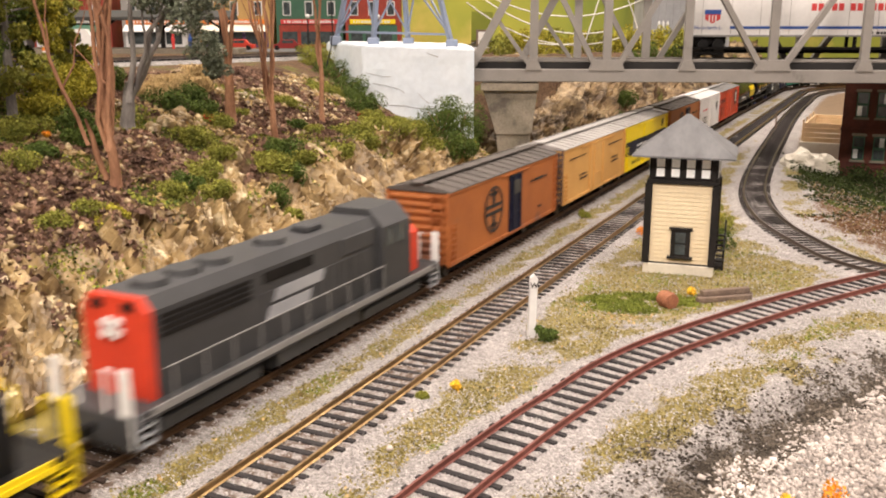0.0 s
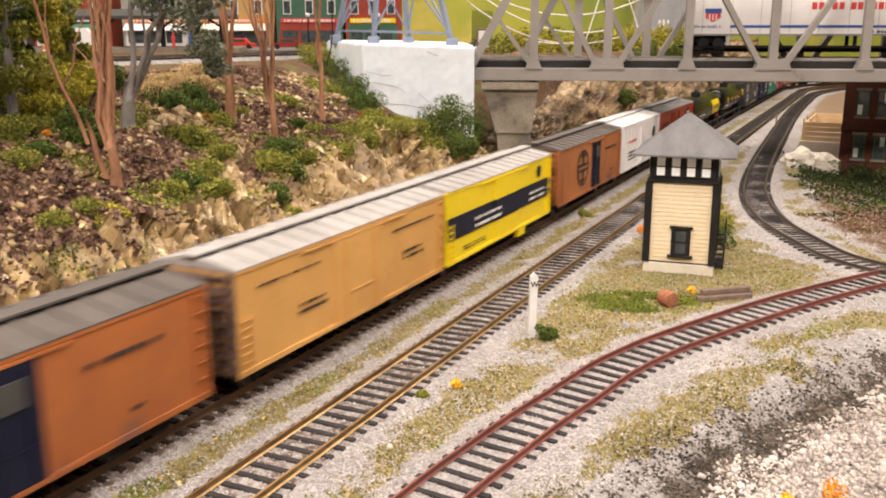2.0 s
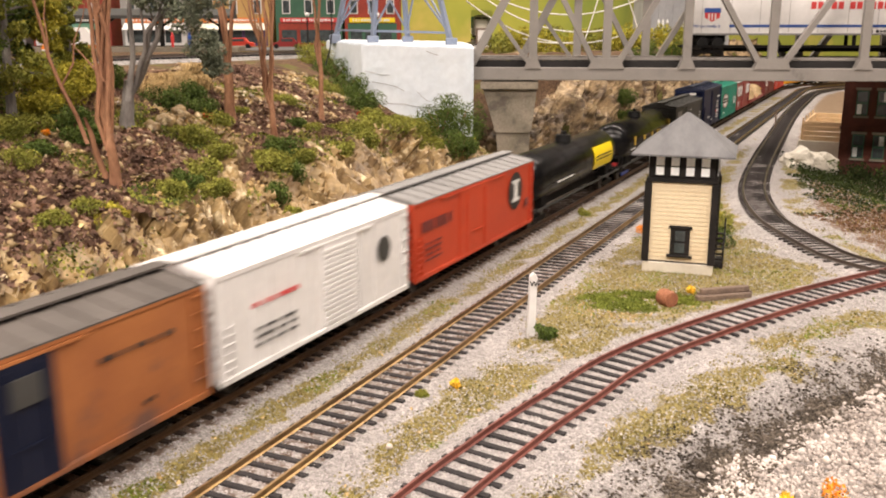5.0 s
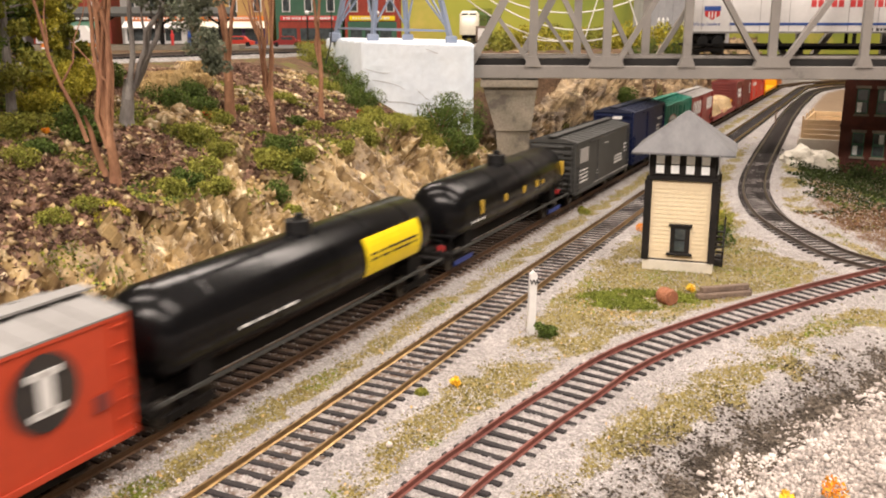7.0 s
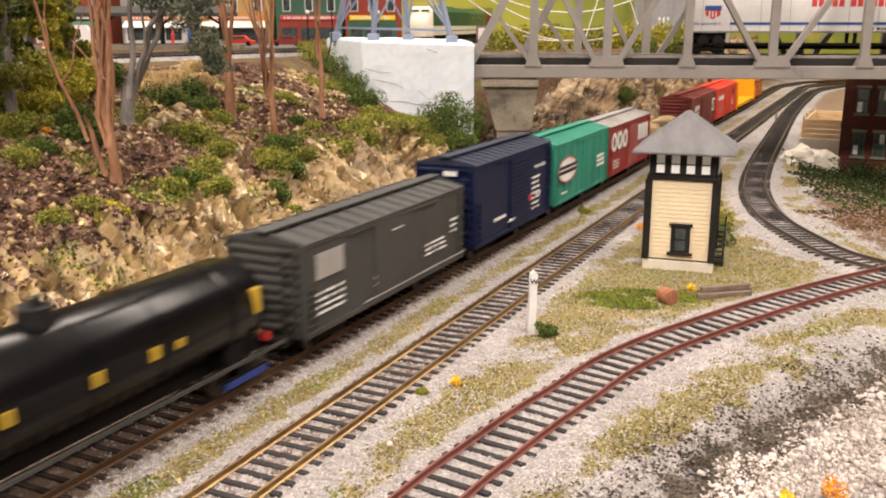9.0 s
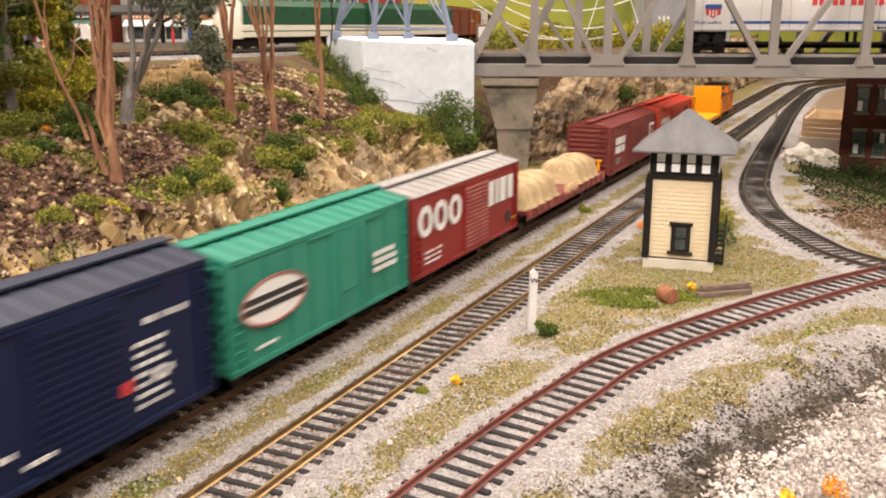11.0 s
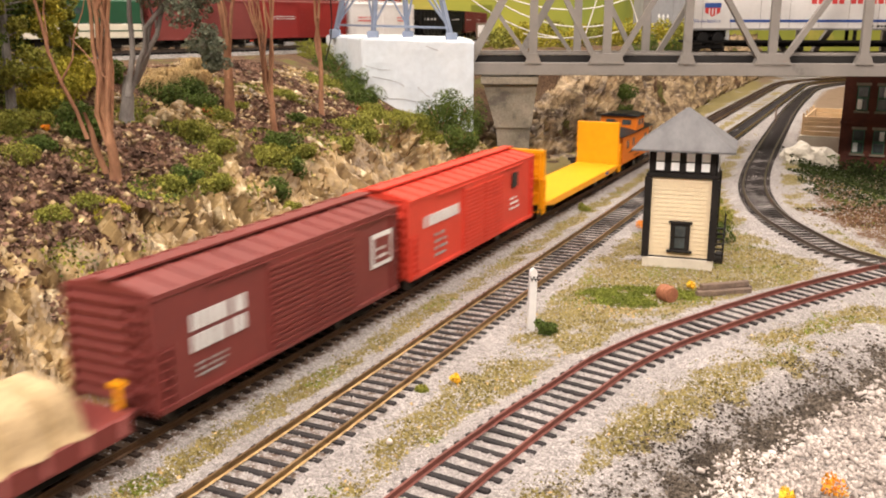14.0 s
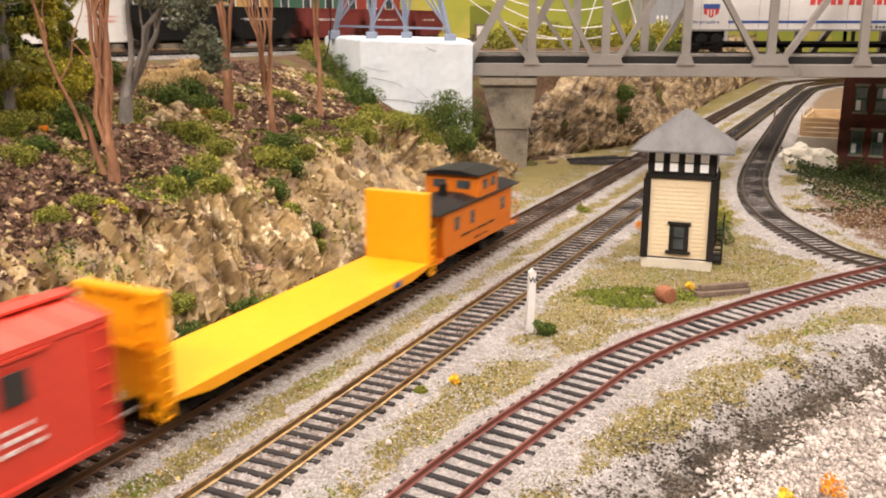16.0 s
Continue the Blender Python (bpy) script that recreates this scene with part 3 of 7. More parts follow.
# ---- truss bridge, its pier and the white abutment ----
BR_A, BR_B = Vector((.0262, .868, 0)), Vector((.640, .818, 0))
def bridge():
    L = (BR_B - BR_A).length
    ang = math.degrees(math.atan2(BR_B.y - BR_A.y, BR_B.x - BR_A.x))
    e = thing("truss_bridge", "grey riveted through-truss railway bridge", "bridge", m=pose(BR_A.x, BR_A.y, 0, 0, 0, ang))
    Wd, z0, z1, zt = .074, .0822, .0938, .198
    joints = [.0570, .1248, .1979, .2745, .3557, .4410, .5300]
    x0 = joints[0]
    for y, sk in ((0, 0.0), (Wd, .045)):     # the far truss stands a little further along: the bridge is skewed
        part("lower_chord", bx(-.004 + sk, L, y - .004, y + .004, z0, z1, .0005), M_bridge, e)
        part("upper_chord", bx(x0 + sk, L, y - .004, y + .004, zt, zt + .010, .0005), M_bridge, e)
        part("end_post", beam(bmesh.new(), (-.003 + sk, y, z1 - .002), (x0 + sk, y, zt + .006), .0075, .0085, (0, 1, 0)), M_bridge, e)
        for i, j in enumerate(joints):
            x = j + sk
            part("post", bx(x - .0038, x + .0038, y - .0026, y + .0026, z1 - .002, zt + .001), M_bridge, e)
            g = .0080 if i % 2 == 0 else .0165
            part("gusset", prism(bmesh.new(), [(x - g, z1 - .001), (x + g, z1 - .001), (x + g - .004, z1 + .0085), (x - g + .004, z1 + .0085)], y - .0052, y + .0052), M_bridge, e)
            if i % 2:
                for d in (-1, 1):
                    part("diagonal", beam(bmesh.new(), (x + d * .010, y, z1 + .002), (joints[min(i + d, len(joints) - 1)] + sk - d * .002, y, zt + .004), .0048, .0078, (0, 1, 0)), M_bridge, e)
        # a short sub-strut between the end post and the first joint
        part("sub_strut", beam(bmesh.new(), (x0 * .42 + sk, y, z1 + .044), (x0 + sk - .004, y, z1 + .004), .0036, .0056, (0, 1, 0)), M_bridge, e)
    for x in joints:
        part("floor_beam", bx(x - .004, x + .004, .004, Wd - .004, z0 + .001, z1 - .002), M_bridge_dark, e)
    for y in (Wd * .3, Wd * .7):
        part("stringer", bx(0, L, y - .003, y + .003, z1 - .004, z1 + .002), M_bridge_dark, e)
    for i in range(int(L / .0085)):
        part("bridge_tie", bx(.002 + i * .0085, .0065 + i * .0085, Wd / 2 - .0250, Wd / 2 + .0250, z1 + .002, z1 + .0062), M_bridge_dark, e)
    for y in (.0122, Wd - .0122):
        part("guard_rail", bx(0, L, y - .0028, y + .0028, z1 + .0063, z1 + .0092, .0003), M_bridge, e)
    for y in (Wd / 2 - .00865, Wd / 2 + .00865):
        part("rail", bx(0, L, y - .0005, y + .0005, z1 + .0063, z1 + .0088), M_rail_dark, e)
    # floor plate between chord and guard rail, near-black to paint the shadow band there
    part("shadow_plate", bx(0, L, .0095, .0150, z1 - .0020, z1 + .0058), M_bridge_dark, e)
    return e


BRIDGE = bridge()


def pier():
    e = thing("bridge_pier", "weathered concrete bridge pier with a flared cap", "pier", m=pose(.066, .905, -.006, 0, 0, -5))
    part("cap", prism(bmesh.new(), [(-.028, .0800), (.026, .0800), (.026, .0865), (-.028, .0865)], -.045, .045), M_concrete, e)
    part("shaft", prism(bmesh.new(), [(-.026, .0798), (.024, .0798), (.020, .040), (.018, .0385), (-.013, .0385), (-.014, .040)], -.040, .040), M_concrete, e)
    part("footing", prism(bmesh.new(), [(-.013, .0383), (.0195, .0383), (.0175, -.004), (-.0095, -.004)], -.038, .038), M_concrete, e)
    for y in (-.0405, -.020, 0.0):
        part("pilaster", prism(bmesh.new(), [(.0185, .0798), (.0250, .0798), (.0205, .040), (.0150, .040)], y, y + .006), M_concrete, e)


pier()


M_roof_grey_wash = surface("grey_wash", (.36, .36, .37), (.28, .28, .29), 40, .9)


def abutment():
    bm = bmesh.new()
    plan = [(-.134, 1.05), (-.0825, .925), (.0268, .838), (.0290, .905), (.02, 1.02), (-.06, 1.08)]
    tops = [.1165, .1150, .1136, .1136, .1150, .1160]
    low = [bm.verts.new((x, y, .02)) for x, y in plan]
    up = [bm.verts.new((x, y, z)) for (x, y), z in zip(plan, tops)]
    k = len(plan)
    for i in range(k):
        bm.faces.new((low[i], low[(i + 1) % k], up[(i + 1) % k], up[i]))
    bm.faces.new(up)
    bmesh.ops.recalc_face_normals(bm, faces=bm.faces[:])
    bmesh.ops.bevel(bm, geom=[x for x in bm.edges if any(v in up for v in x.verts)], offset=.0016, segments=2, affect="EDGES")
    bmesh.ops.triangulate(bm, faces=[f for f in bm.faces if len(f.verts) > 4])
    bmesh.ops.subdivide_edges(bm, edges=bm.edges[:], cuts=12, use_grid_fill=True)
    for v in bm.verts:
        p = v.co
        v.co += Vector((0, -1, 0)) * (.0009 * fbm(p.x * 30, p.z * 30, 4) + .0006 * fbm(p.x * 120, p.z * 120, 4)) + Vector((0, 0, .0006 * fbm(p.x * 60, p.y * 60, 8)))
    e = thing("abutment", "rough white-painted plaster bridge abutment on the hillside", "abutment")
    part("wall", bm, M_white, e)
    def crack(pts, r):
        part("crack", tube(bmesh.new(), pts, r * .55, 4), M_roof_grey_wash, e)
    def on_front(u, z):
        return (-.0825 + .1093 * u, .925 - .087 * u - .0006, z)
    crack([on_front(u, .0585 - .004 * u + .0008 * math.sin(u * 21)) for u in (.06, .16, .28, .40, .52, .62, .70)], .0005)
    crack([on_front(u, z) for u, z in ((.02, .088), (.10, .0865), (.19, .0845), (.27, .085))], .00035)
    crack([on_front(u, z) for u, z in ((.10, .0775), (.22, .0760), (.34, .0735), (.40, .0700))], .0004)
    crack([on_front(u, z) for u, z in ((.60, .1085), (.66, .1060), (.70, .1050))], .0005)
    crack([on_front(u, z) for u, z in ((.52, .070), (.56, .066), (.60, .0625), (.64, .0610))], .00035)


abutment()



# ---- rolling stock (length along x, the head of the train to -x, rail tops at z = 0, near side -y) ----
def truck(parent, x, wheel_r=.0053, base=.0105):
    t = part("truck", box(box(bmesh.new(), x - base - .003, x + base + .003, -.0125, -.0110, .0030, .0066, .0006), x - base - .003, x + base + .003, .0110, .0125, .0030, .0066, .0006), M_dark, parent)
    box_ob = part("bolster", bx(x - .003, x + .003, -.0125, .0125, .0045, .0085, .0004), M_dark, t)
    for dx in (-base, base):
        bm = bmesh.new()
        for y in (-.0093, .0072):
            r = bmesh.ops.create_cone(bm, cap_ends=True, segments=16, radius1=wheel_r, radius2=wheel_r, depth=.0022, matrix=pose(x + dx, y + .001, wheel_r, 90))
        bmesh.ops.create_cone(bm, cap_ends=True, segments=8, radius1=.0011, radius2=.0011, depth=.017, matrix=pose(x + dx, 0, wheel_r, 90))
        part("wheelset", bm, M_wheel, t)
    return t


def couplers(e, L):
    for d in (-1, 1):
        part("coupler", bx(d * L / 2 - .006, d * L / 2 + .006, -.0014, .0014, .0075, .0105, .0004), M_dark, e)


def ladder(parent, x, y, z0, z1, w, mat, along="x", rungs=7):
    bm = bmesh.new()
    for i in range(rungs):
        z = z0 + (z1 - z0) * i / (rungs - 1)
        if along == "x":
            box(bm, x - w / 2, x + w / 2, y - .0011, y - .0005, z - .00025, z + .00025)
        else:
            box(bm, x - .0005, x + .0005, y - w / 2, y + w / 2, z - .00025, z + .00025)
    for k in (-1, 1):
        if along == "x":
            box(bm, x + k * w / 2 - .0003, x + k * w / 2 + .0003, y - .0010, y, z0 - .001, z1 + .001)
        else:
            box(bm, x - .0005, x + .0005, y + k * w / 2 - .0003, y + k * w / 2 + .0003, z0 - .001, z1 + .001)
    part("ladder", bm, mat, parent)


def boxcar(name, label, L, body, roof, eave=.0485, door=(0, .030), door_mat=None, ends="ribs", ribs=0, corrugated=True, plug=False, walk_mat=None, sill=.0105, roof_ribs=14, skirt=False, end_mat=None, corr_mat=None):
    e = thing(name, label, "boxcar", "cars of the freight train")
    w, h = .0180, L / 2
    end_mat = end_mat or body
    bm = bmesh.new()
    box(bm, -h + .0006, h - .0006, -w, w, sill, eave - .0008, .0003)
    part("body", bm, body, e)
    # top plate along both sides
    bm = bmesh.new()
    for y in (-1, 1):
        box(bm, -h, h, y * w - .0005, y * w + .0005, eave - .0014, eave, .0001)
    part("top_chord", bm, roof if skirt else body, e)
    bm = bmesh.new()
    for y in (-1, 1):
        box(bm, -h, h, y * w - .0006, y * w + .0006, sill - .0010, sill + .0012, .0001)
    part("side_sill", bm, body, e)
    # roof with seams
    rf = part("roof", prism_x(bmesh.new(), [(-w - .0006, eave - .0002), (w + .0006, eave - .0002), (w + .0006, eave + .0004), (.004, eave + .0030), (-.004, eave + .0030), (-w - .0006, eave + .0004)], -h, h), roof, e)
    for i in range(roof_ribs + 1):
        x = -h + .0008 + (L - .0016) * i / roof_ribs
        part("roof_rib", prism_x(bmesh.new(), [(-w, eave + .0004), (w, eave + .0004), (w, eave + .0010), (.004, eave + .0037), (-.004, eave + .0037), (-w, eave + .0010)], x - .0005, x + .0005), roof, rf)
    part("running_board", bx(-h - .002, h + .002, -.0032, .0032, eave + .0042, eave + .0050), walk_mat or roof, rf)
    # corrugated ends
    for d in (-1, 1):
        bm = bmesh.new()
        if ends == "ribs":
            k = 9
            for i in range(k):
                z = sill + .003 + (eave - sill - .006) * i / (k - 1)
                part("end_rib", bx(d * h - .0009, d * h + .0011, -w + .002, w - .002, z - .0011, z + .0011, .0005), end_mat, e)
        else:
            for i in range(3):
                z = sill + .006 + (eave - sill - .010) * i / 2
                box(bm, d * h - .0006, d * h + .0006, -w + .001, w - .001, z - .0006, z + .0006)
        if ends != "ribs":
            part("end_panel", bm, end_mat, e)
        else:
            bm.free()
        for y in (-w, w - .0014):
            part("corner_post", bx(d * h - .0008, d * h + .0004, y, y + .0014, sill, eave), end_mat, e)
        ladder(e, d * (h - .0042), -w, sill + .001, eave - .003 if d > 0 else eave * .62, .0052, body)
        ladder(e, d * (h + .0014), -w + .006, sill + .001, eave - .002, .006, end_mat, "y")
    # side posts
    for i in range(ribs):
        x = -h + L * (i + .5) / ribs
        if abs(x - door[0]) > door[1] / 2 + .002:
            part("side_post", bx(x - .0005, x + .0005, -w - .0006, -w + .0003, sill + .001, eave - .001), body, e)
    # doors
    dm = door_mat or body
    for sgn in (-1, 1):
        y = sgn * w
        bm = bmesh.new()
        box(bm, door[0] - door[1] / 2, door[0] + door[1] / 2, y - .0009, y + .0009, sill + .0008, eave - .0022, .0002)
        dr = part("door", bm, dm, e)
        if corrugated:
            bm = bmesh.new()
            k = 15
            for i in range(k):
                z = sill + .003 + (eave - sill - .008) * i / (k - 1)
                for a, b in ((door[0] - door[1] / 2 + .001, door[0] - .0008), (door[0] + .0008, door[0] + door[1] / 2 - .001)) if door[1] > .036 else ((door[0] - door[1] / 2 + .001, door[0] + door[1] / 2 - .001),):
                    box(bm, a, b, y - .0015, y + .0015, z - .0005, z + .0005)
            part("corrugation", bm, corr_mat or dm, dr)
        elif plug:
            bm = bmesh.new()
            for dx in (-.3, .3):
                box(bm, door[0] + dx * door[1] - .0004, door[0] + dx * door[1] + .0004, y - .0018, y + .0018, sill + .002, eave - .004)
            box(bm, door[0] - .3 * door[1], door[0] + .3 * door[1], y - .0014, y + .0014, .022, .0228)
            part("lock_bar", bm, dm, dr)
        part("door_track", bx(door[0] - door[1] * 1.1, door[0] + door[1] * 1.1, y - .0012, y + .0012, sill - .0004, sill + .0010), body, e)
        part("upper_track", bx(door[0] - door[1] * 1.05, door[0] + door[1] * 1.05, y - .0011, y + .0011, eave - .0024, eave - .0016), body, e)
    # underframe
    part("underframe", box(box(bmesh.new(), -h + .004, h - .004, -.005, .005, .0075, sill), -.028, .028, -.013, .013, .0055, sill - .001), M_dark, e)
    truck(e, -h + .026)
    truck(e, h - .026)
    couplers(e, L + .012)
    return e


def prism_x(bm, outline, x0, x1):
    """An outline in y, z pulled along x."""
    a = [bm.verts.new((x0, y, z)) for y, z in outline]
    b = [bm.verts.new((x1, y, z)) for y, z in outline]
    n = len(outline)
    for i in range(n):
        bm.faces.new((a[i], a[(i + 1) % n], b[(i + 1) % n], b[i]))
    bm.faces.new(a[::-1])
    bm.faces.new(b)
    bmesh.ops.recalc_face_normals(bm, faces=bm.faces[:])
    return bm


def ring_block(x, z, rx, rz, t, y):
    bm = bmesh.new()
    a = [bm.verts.new((x + rx * math.cos(k * math.tau / 24), y, z + rz * math.sin(k * math.tau / 24))) for k in range(24)]
    b = [bm.verts.new((x + (rx - t) * math.cos(k * math.tau / 24), y, z + (rz - t * .8) * math.sin(k * math.tau / 24))) for k in range(24)]
    for k in range(24):
        j = (k + 1) % 24
        bm.faces.new((a[k], a[j], b[j], b[k]))
    r = bmesh.ops.extrude_face_region(bm, geom=bm.faces[:])
    bmesh.ops.translate(bm, vec=(0, -.0003, 0), verts=[v for v in r["geom"] if isinstance(v, bmesh.types.BMVert)])
    bmesh.ops.recalc_face_normals(bm, faces=bm.faces[:])
    return bm


CONSIST = []     # (thing, middle along the train at the start)


def ride(ob, q0, q1):
    CONSIST.append((ob, (q0 + q1) / 2))
    return ob


def bars(e, x0, x1, z0, z1, mat, rows=2, name="lettering", gap=.62, y=-.0182):
    """Unreadable lettering as plain bars on the near side."""
    bm = bmesh.new()
    hh = (z1 - z0) / rows
    for i in range(rows):
        z = z0 + i * hh
        x = x0
        while x < x1 - .001:
            wd = min(x1 - x, random.uniform(.0012, .0032))
            box(bm, x, x + wd, y - .0002, y + .0002, z, z + hh * (1 - gap))
            x += wd + (.0010 if random.random() < .7 else .0030)
    part(name, bm, mat, e)


M_pe = surface("weathered_orange_brown", (.41, .135, .034), (.32, .10, .028), 26, .6, bump=.1, fine=600, spots=((.20, .085, .05), 30, .60))
M_pe2 = surface("dusty_orange_brown", (.38, .140, .042), (.29, .10, .034), 26, .65, bump=.1, fine=600, spots=((.14, .07, .05), 30, .58))
M_roof_br = surface("brown_black_roof", (.075, .065, .058), (.11, .095, .085), 40, .75, bump=.2)
M_tan = surface("faded_tan", (.62, .345, .105), (.54, .29, .085), 26, .6, bump=.08, fine=600, spots=((.40, .24, .11), 34, .62))
M_roof_pale = surface("pale_dusty_roof", (.37, .355, .34), (.29, .275, .26), 30, .7, bump=.15, spots=((.30, .28, .26), 30, .66))
M_roof_grey = surface("grey_dusty_roof", (.25, .245, .24), (.20, .195, .19), 30, .7, bump=.15)
M_end_dark = surface("dark_brown_end", (.09, .055, .045), (.13, .08, .06), 40, .7)
M_yellow = surface("bright_yellow_paint", (.84, .64, .010), (.80, .60, .008), 20, .4, bump=.05)
M_navy_band = surface("dark_blue_band", (.007, .010, .026), (.010, .013, .030), 30, .5, spec=.2)
M_offwhite = surface("white_car_paint", (.76, .75, .74), (.70, .69, .68), 26, .5, bump=.05, spots=((.60, .58, .55), 30, .68))
M_redox = surface("bright_oxide_red", (.50, .060, .022), (.45, .052, .02), 26, .5, bump=.05)
M_slategrey = surface("dark_grey_car_paint", (.056, .056, .053), (.042, .042, .039), 30, .6, bump=.06, spots=((.15, .145, .13), 34, .66))
M_navy = surface("navy_car_paint", (.007, .012, .042), (.010, .015, .048), 30, .45, bump=.05, spec=.2)
M_navy_roof = surface("navy_roof", (.016, .021, .045), (.022, .028, .055), 30, .5)
M_jade = surface("jade_green_paint", (.030, .235, .165), (.026, .205, .145), 30, .5, bump=.05)
M_maroon = surface("maroon_red_paint", (.255, .022, .020), (.23, .02, .019), 30, .4, bump=.05)
M_pale_red = surface("pale_red_ridges", (.42, .16, .15), (.30, .07, .06), 60, .5)
M_boxred = surface("boxcar_brown_red", (.20, .042, .036), (.17, .036, .032), 30, .5, bump=.06, spots=((.24, .075, .06), 30, .66))
M_vermilion = surface("vermilion_paint", (.66, .062, .036), (.60, .055, .032), 30, .45, bump=.05)
M_safety = surface("orange_yellow_plastic", (.86, .37, .006), (.82, .34, .006), 20, .4, bump=.04)
M_deck_yellow = surface("bright_yellow_deck", (.80, .42, .008), (.77, .39, .008), 20, .4, bump=.04)
M_caboose = surface("caboose_orange", (.66, .17, .010), (.60, .15, .010), 30, .5, bump=.05)
M_sp_grey = surface("locomotive_grey", (.052, .053, .056), (.040, .041, .043), 30, .5, bump=.05, spots=((.16, .16, .155), 34, .68))
M_cab_silver = surface("pale_grey_paint", (.34, .35, .37), (.28, .29, .31), 40, .5)
M_sp_red = surface("locomotive_scarlet", (.62, .052, .020), (.55, .045, .02), 30, .45)
M_canvas = surface("tan_canvas", (.54, .41, .235), (.38, .275, .15), 60, .85, bump=.5, fine=500)
M_tank = surface("black_tank_paint", (.003, .003, .0035), (.005, .005, .0055), 30, .22, bump=.03, spots=((.011, .010, .0095), 40, .68), spec=.24)
M_dull_yellow = surface("dull_yellow_paint", (.50, .33, .03), (.42, .27, .025), 40, .5)
M_blue_part = surface("blue_truck_paint", (.03, .06, .28), (.03, .05, .22), 60, .5)


def tank_car(label, L, yellow_panel):
    e = thing("tank_car", label, "tank car", "cars of the freight train")
    h, r, zc = L / 2 - .010, .0172, .0305
    bm = bmesh.new()
    prof = [(-h, .002), (-h + .0012, .008), (-h + .0035, .0128), (-h + .0070, .0158), (-h + .012, r), (0, r * 1.0), (h - .012, r), (h - .0070, .0158), (h - .0035, .0128), (h - .0012, .008), (h, .002)]
    rings = [[bm.verts.new((x, math.cos(a * math.tau / 28) * q, zc + math.sin(a * math.tau / 28) * q)) for a in range(28)] for x, q in prof]
    for u, v in zip(rings[:-1], rings[1:]):
        for k in range(28):
            bm.faces.new((u[k], u[(k + 1) % 28], v[(k + 1) % 28], v[k]))
    bm.faces.new(rings[0]), bm.faces.new(rings[-1])
    bmesh.ops.recalc_face_normals(bm, faces=bm.faces[:])
    part("tank", bm, M_tank, e, smooth=True)
    bm = bmesh.new()
    for x in (-h * .72, -h * .36, 0.004, h * .36, h * .72):
        bmesh.ops.create_cone(bm, cap_ends=False, segments=28, radius1=r + .0003, radius2=r + .0003, depth=.0012, matrix=pose(x, 0, zc, 0, 90))
    part("tank_band", bm, M_tank, e, smooth=True)
    dm = part("dome", bmesh.new(), M_black, e)
    bm = bmesh.new()
    bmesh.ops.create_cone(bm, cap_ends=True, segments=18, radius1=.0062, radius2=.0056, depth=.0060, matrix=pose(0, 0, zc + r + .0015))
    bmesh.ops.create_cone(bm, cap_ends=True, segments=12, radius1=.0022, radius2=.0020, depth=.0030, matrix=pose(.001, 0, zc + r + .0055))
    bm.to_mesh(dm.data)
    bm.free()
    part("dome_platform", bx(-.0240, .0240, -.0070, .0070, zc + r - .0030, zc + r - .0022), M_black, e)
    part("underframe", box(box(bmesh.new(), -L / 2 + .004, L / 2 - .004, -.005, .005, .0085, .0135), -h + .01, h - .01, -.0155, -.0145, .0120, .0130), M_dark, e)
    for d in (-1, 1):
        part("end_sill", bx(d * (L / 2 - .0045) - .0025, d * (L / 2 - .0045) + .0025, -.0160, .0160, .0095, .0130, .0004), M_dark, e)
        bm = bmesh.new()
        x = d * (L / 2 - .004)
        for y in (-.0155, .0155):
            beam(bm, (x, y, .012), (x, y, .022), .0007)
        beam(bm, (x, -.0155, .022), (x, .0155, .022), .0007)
        part("end_rail", bm, M_black, e)
        part("saddle", bx(d * (h - .022) - .005, d * (h - .022) + .005, -.0135, .0135, .0110, .0200, .0004), M_dark, e)
    part("side_rail", box(bmesh.new(), -L / 2 + .006, L / 2 - .006, -.0168, -.0158, .0125, .0137), M_slategrey, e)
    if yellow_panel:
        bm = bmesh.new()
        n = 8
        a0, a1 = math.radians(148), math.radians(206)
        R = r + .0005
        x0, x1 = h * .26, h * .78
        vs = []
        for i in range(n + 1):
            a = a0 + (a1 - a0) * i / n
            vs.append([bm.verts.new((x, R * math.cos(a), zc + R * math.sin(a))) for x in (x0, x1)])
        for u, v in zip(vs[:-1], vs[1:]):
            bm.faces.new((u[0], u[1], v[1], v[0]))
        part("yellow_panel", bm, M_yellow, e, "yellow panel wrapped on the tank side")
        bars(e, x0 + .004, x1 - .004, zc - .001, zc + .004, M_text_black, 2, y=-R - .0002)
        bars(e, -h * .62, -h * .28, zc - .004, zc - .0015, M_text_white, 1, y=-R)
    else:
        for x, k in ((-h * .66, 1.5), (-h * .28, .8), (h * .05, .8), (h * .30, .8), (h * .42, .5)):
            part("yellow_marking", bx(x - .0014, x + .0014, -r - .0006, -r + .0006, zc - .0018 * k, zc + .0032 * k), M_dull_yellow, e)
        for d in (-1, 1):
            part("red_tag", bx(d * (L / 2 - .0075) - .0006, d * (L / 2 - .0075) + .0006, -.0100, -.0060, .0125, .0155), M_text_red, e)
        part("yellow_marking", bx(h * .84, h * .87, -r - .0006, -r + .002, zc - .001, zc + .008), M_dull_yellow, e)
        bars(e, -h * .80, -h * .62, zc - .006, zc - .0035, M_text_white, 1, y=-r + .0001)
    a, b = truck(e, -L / 2 + .026), truck(e, L / 2 - .026)
    if yellow_panel is False:
        for d in (-1, 1):
            part("blue_bearing", bx(d * (L / 2 - .026) - .012, d * (L / 2 - .026) + .012, -.0132, -.0126, .0035, .0060), M_blue_part, e)
    couplers(e, L + .010)
    return e


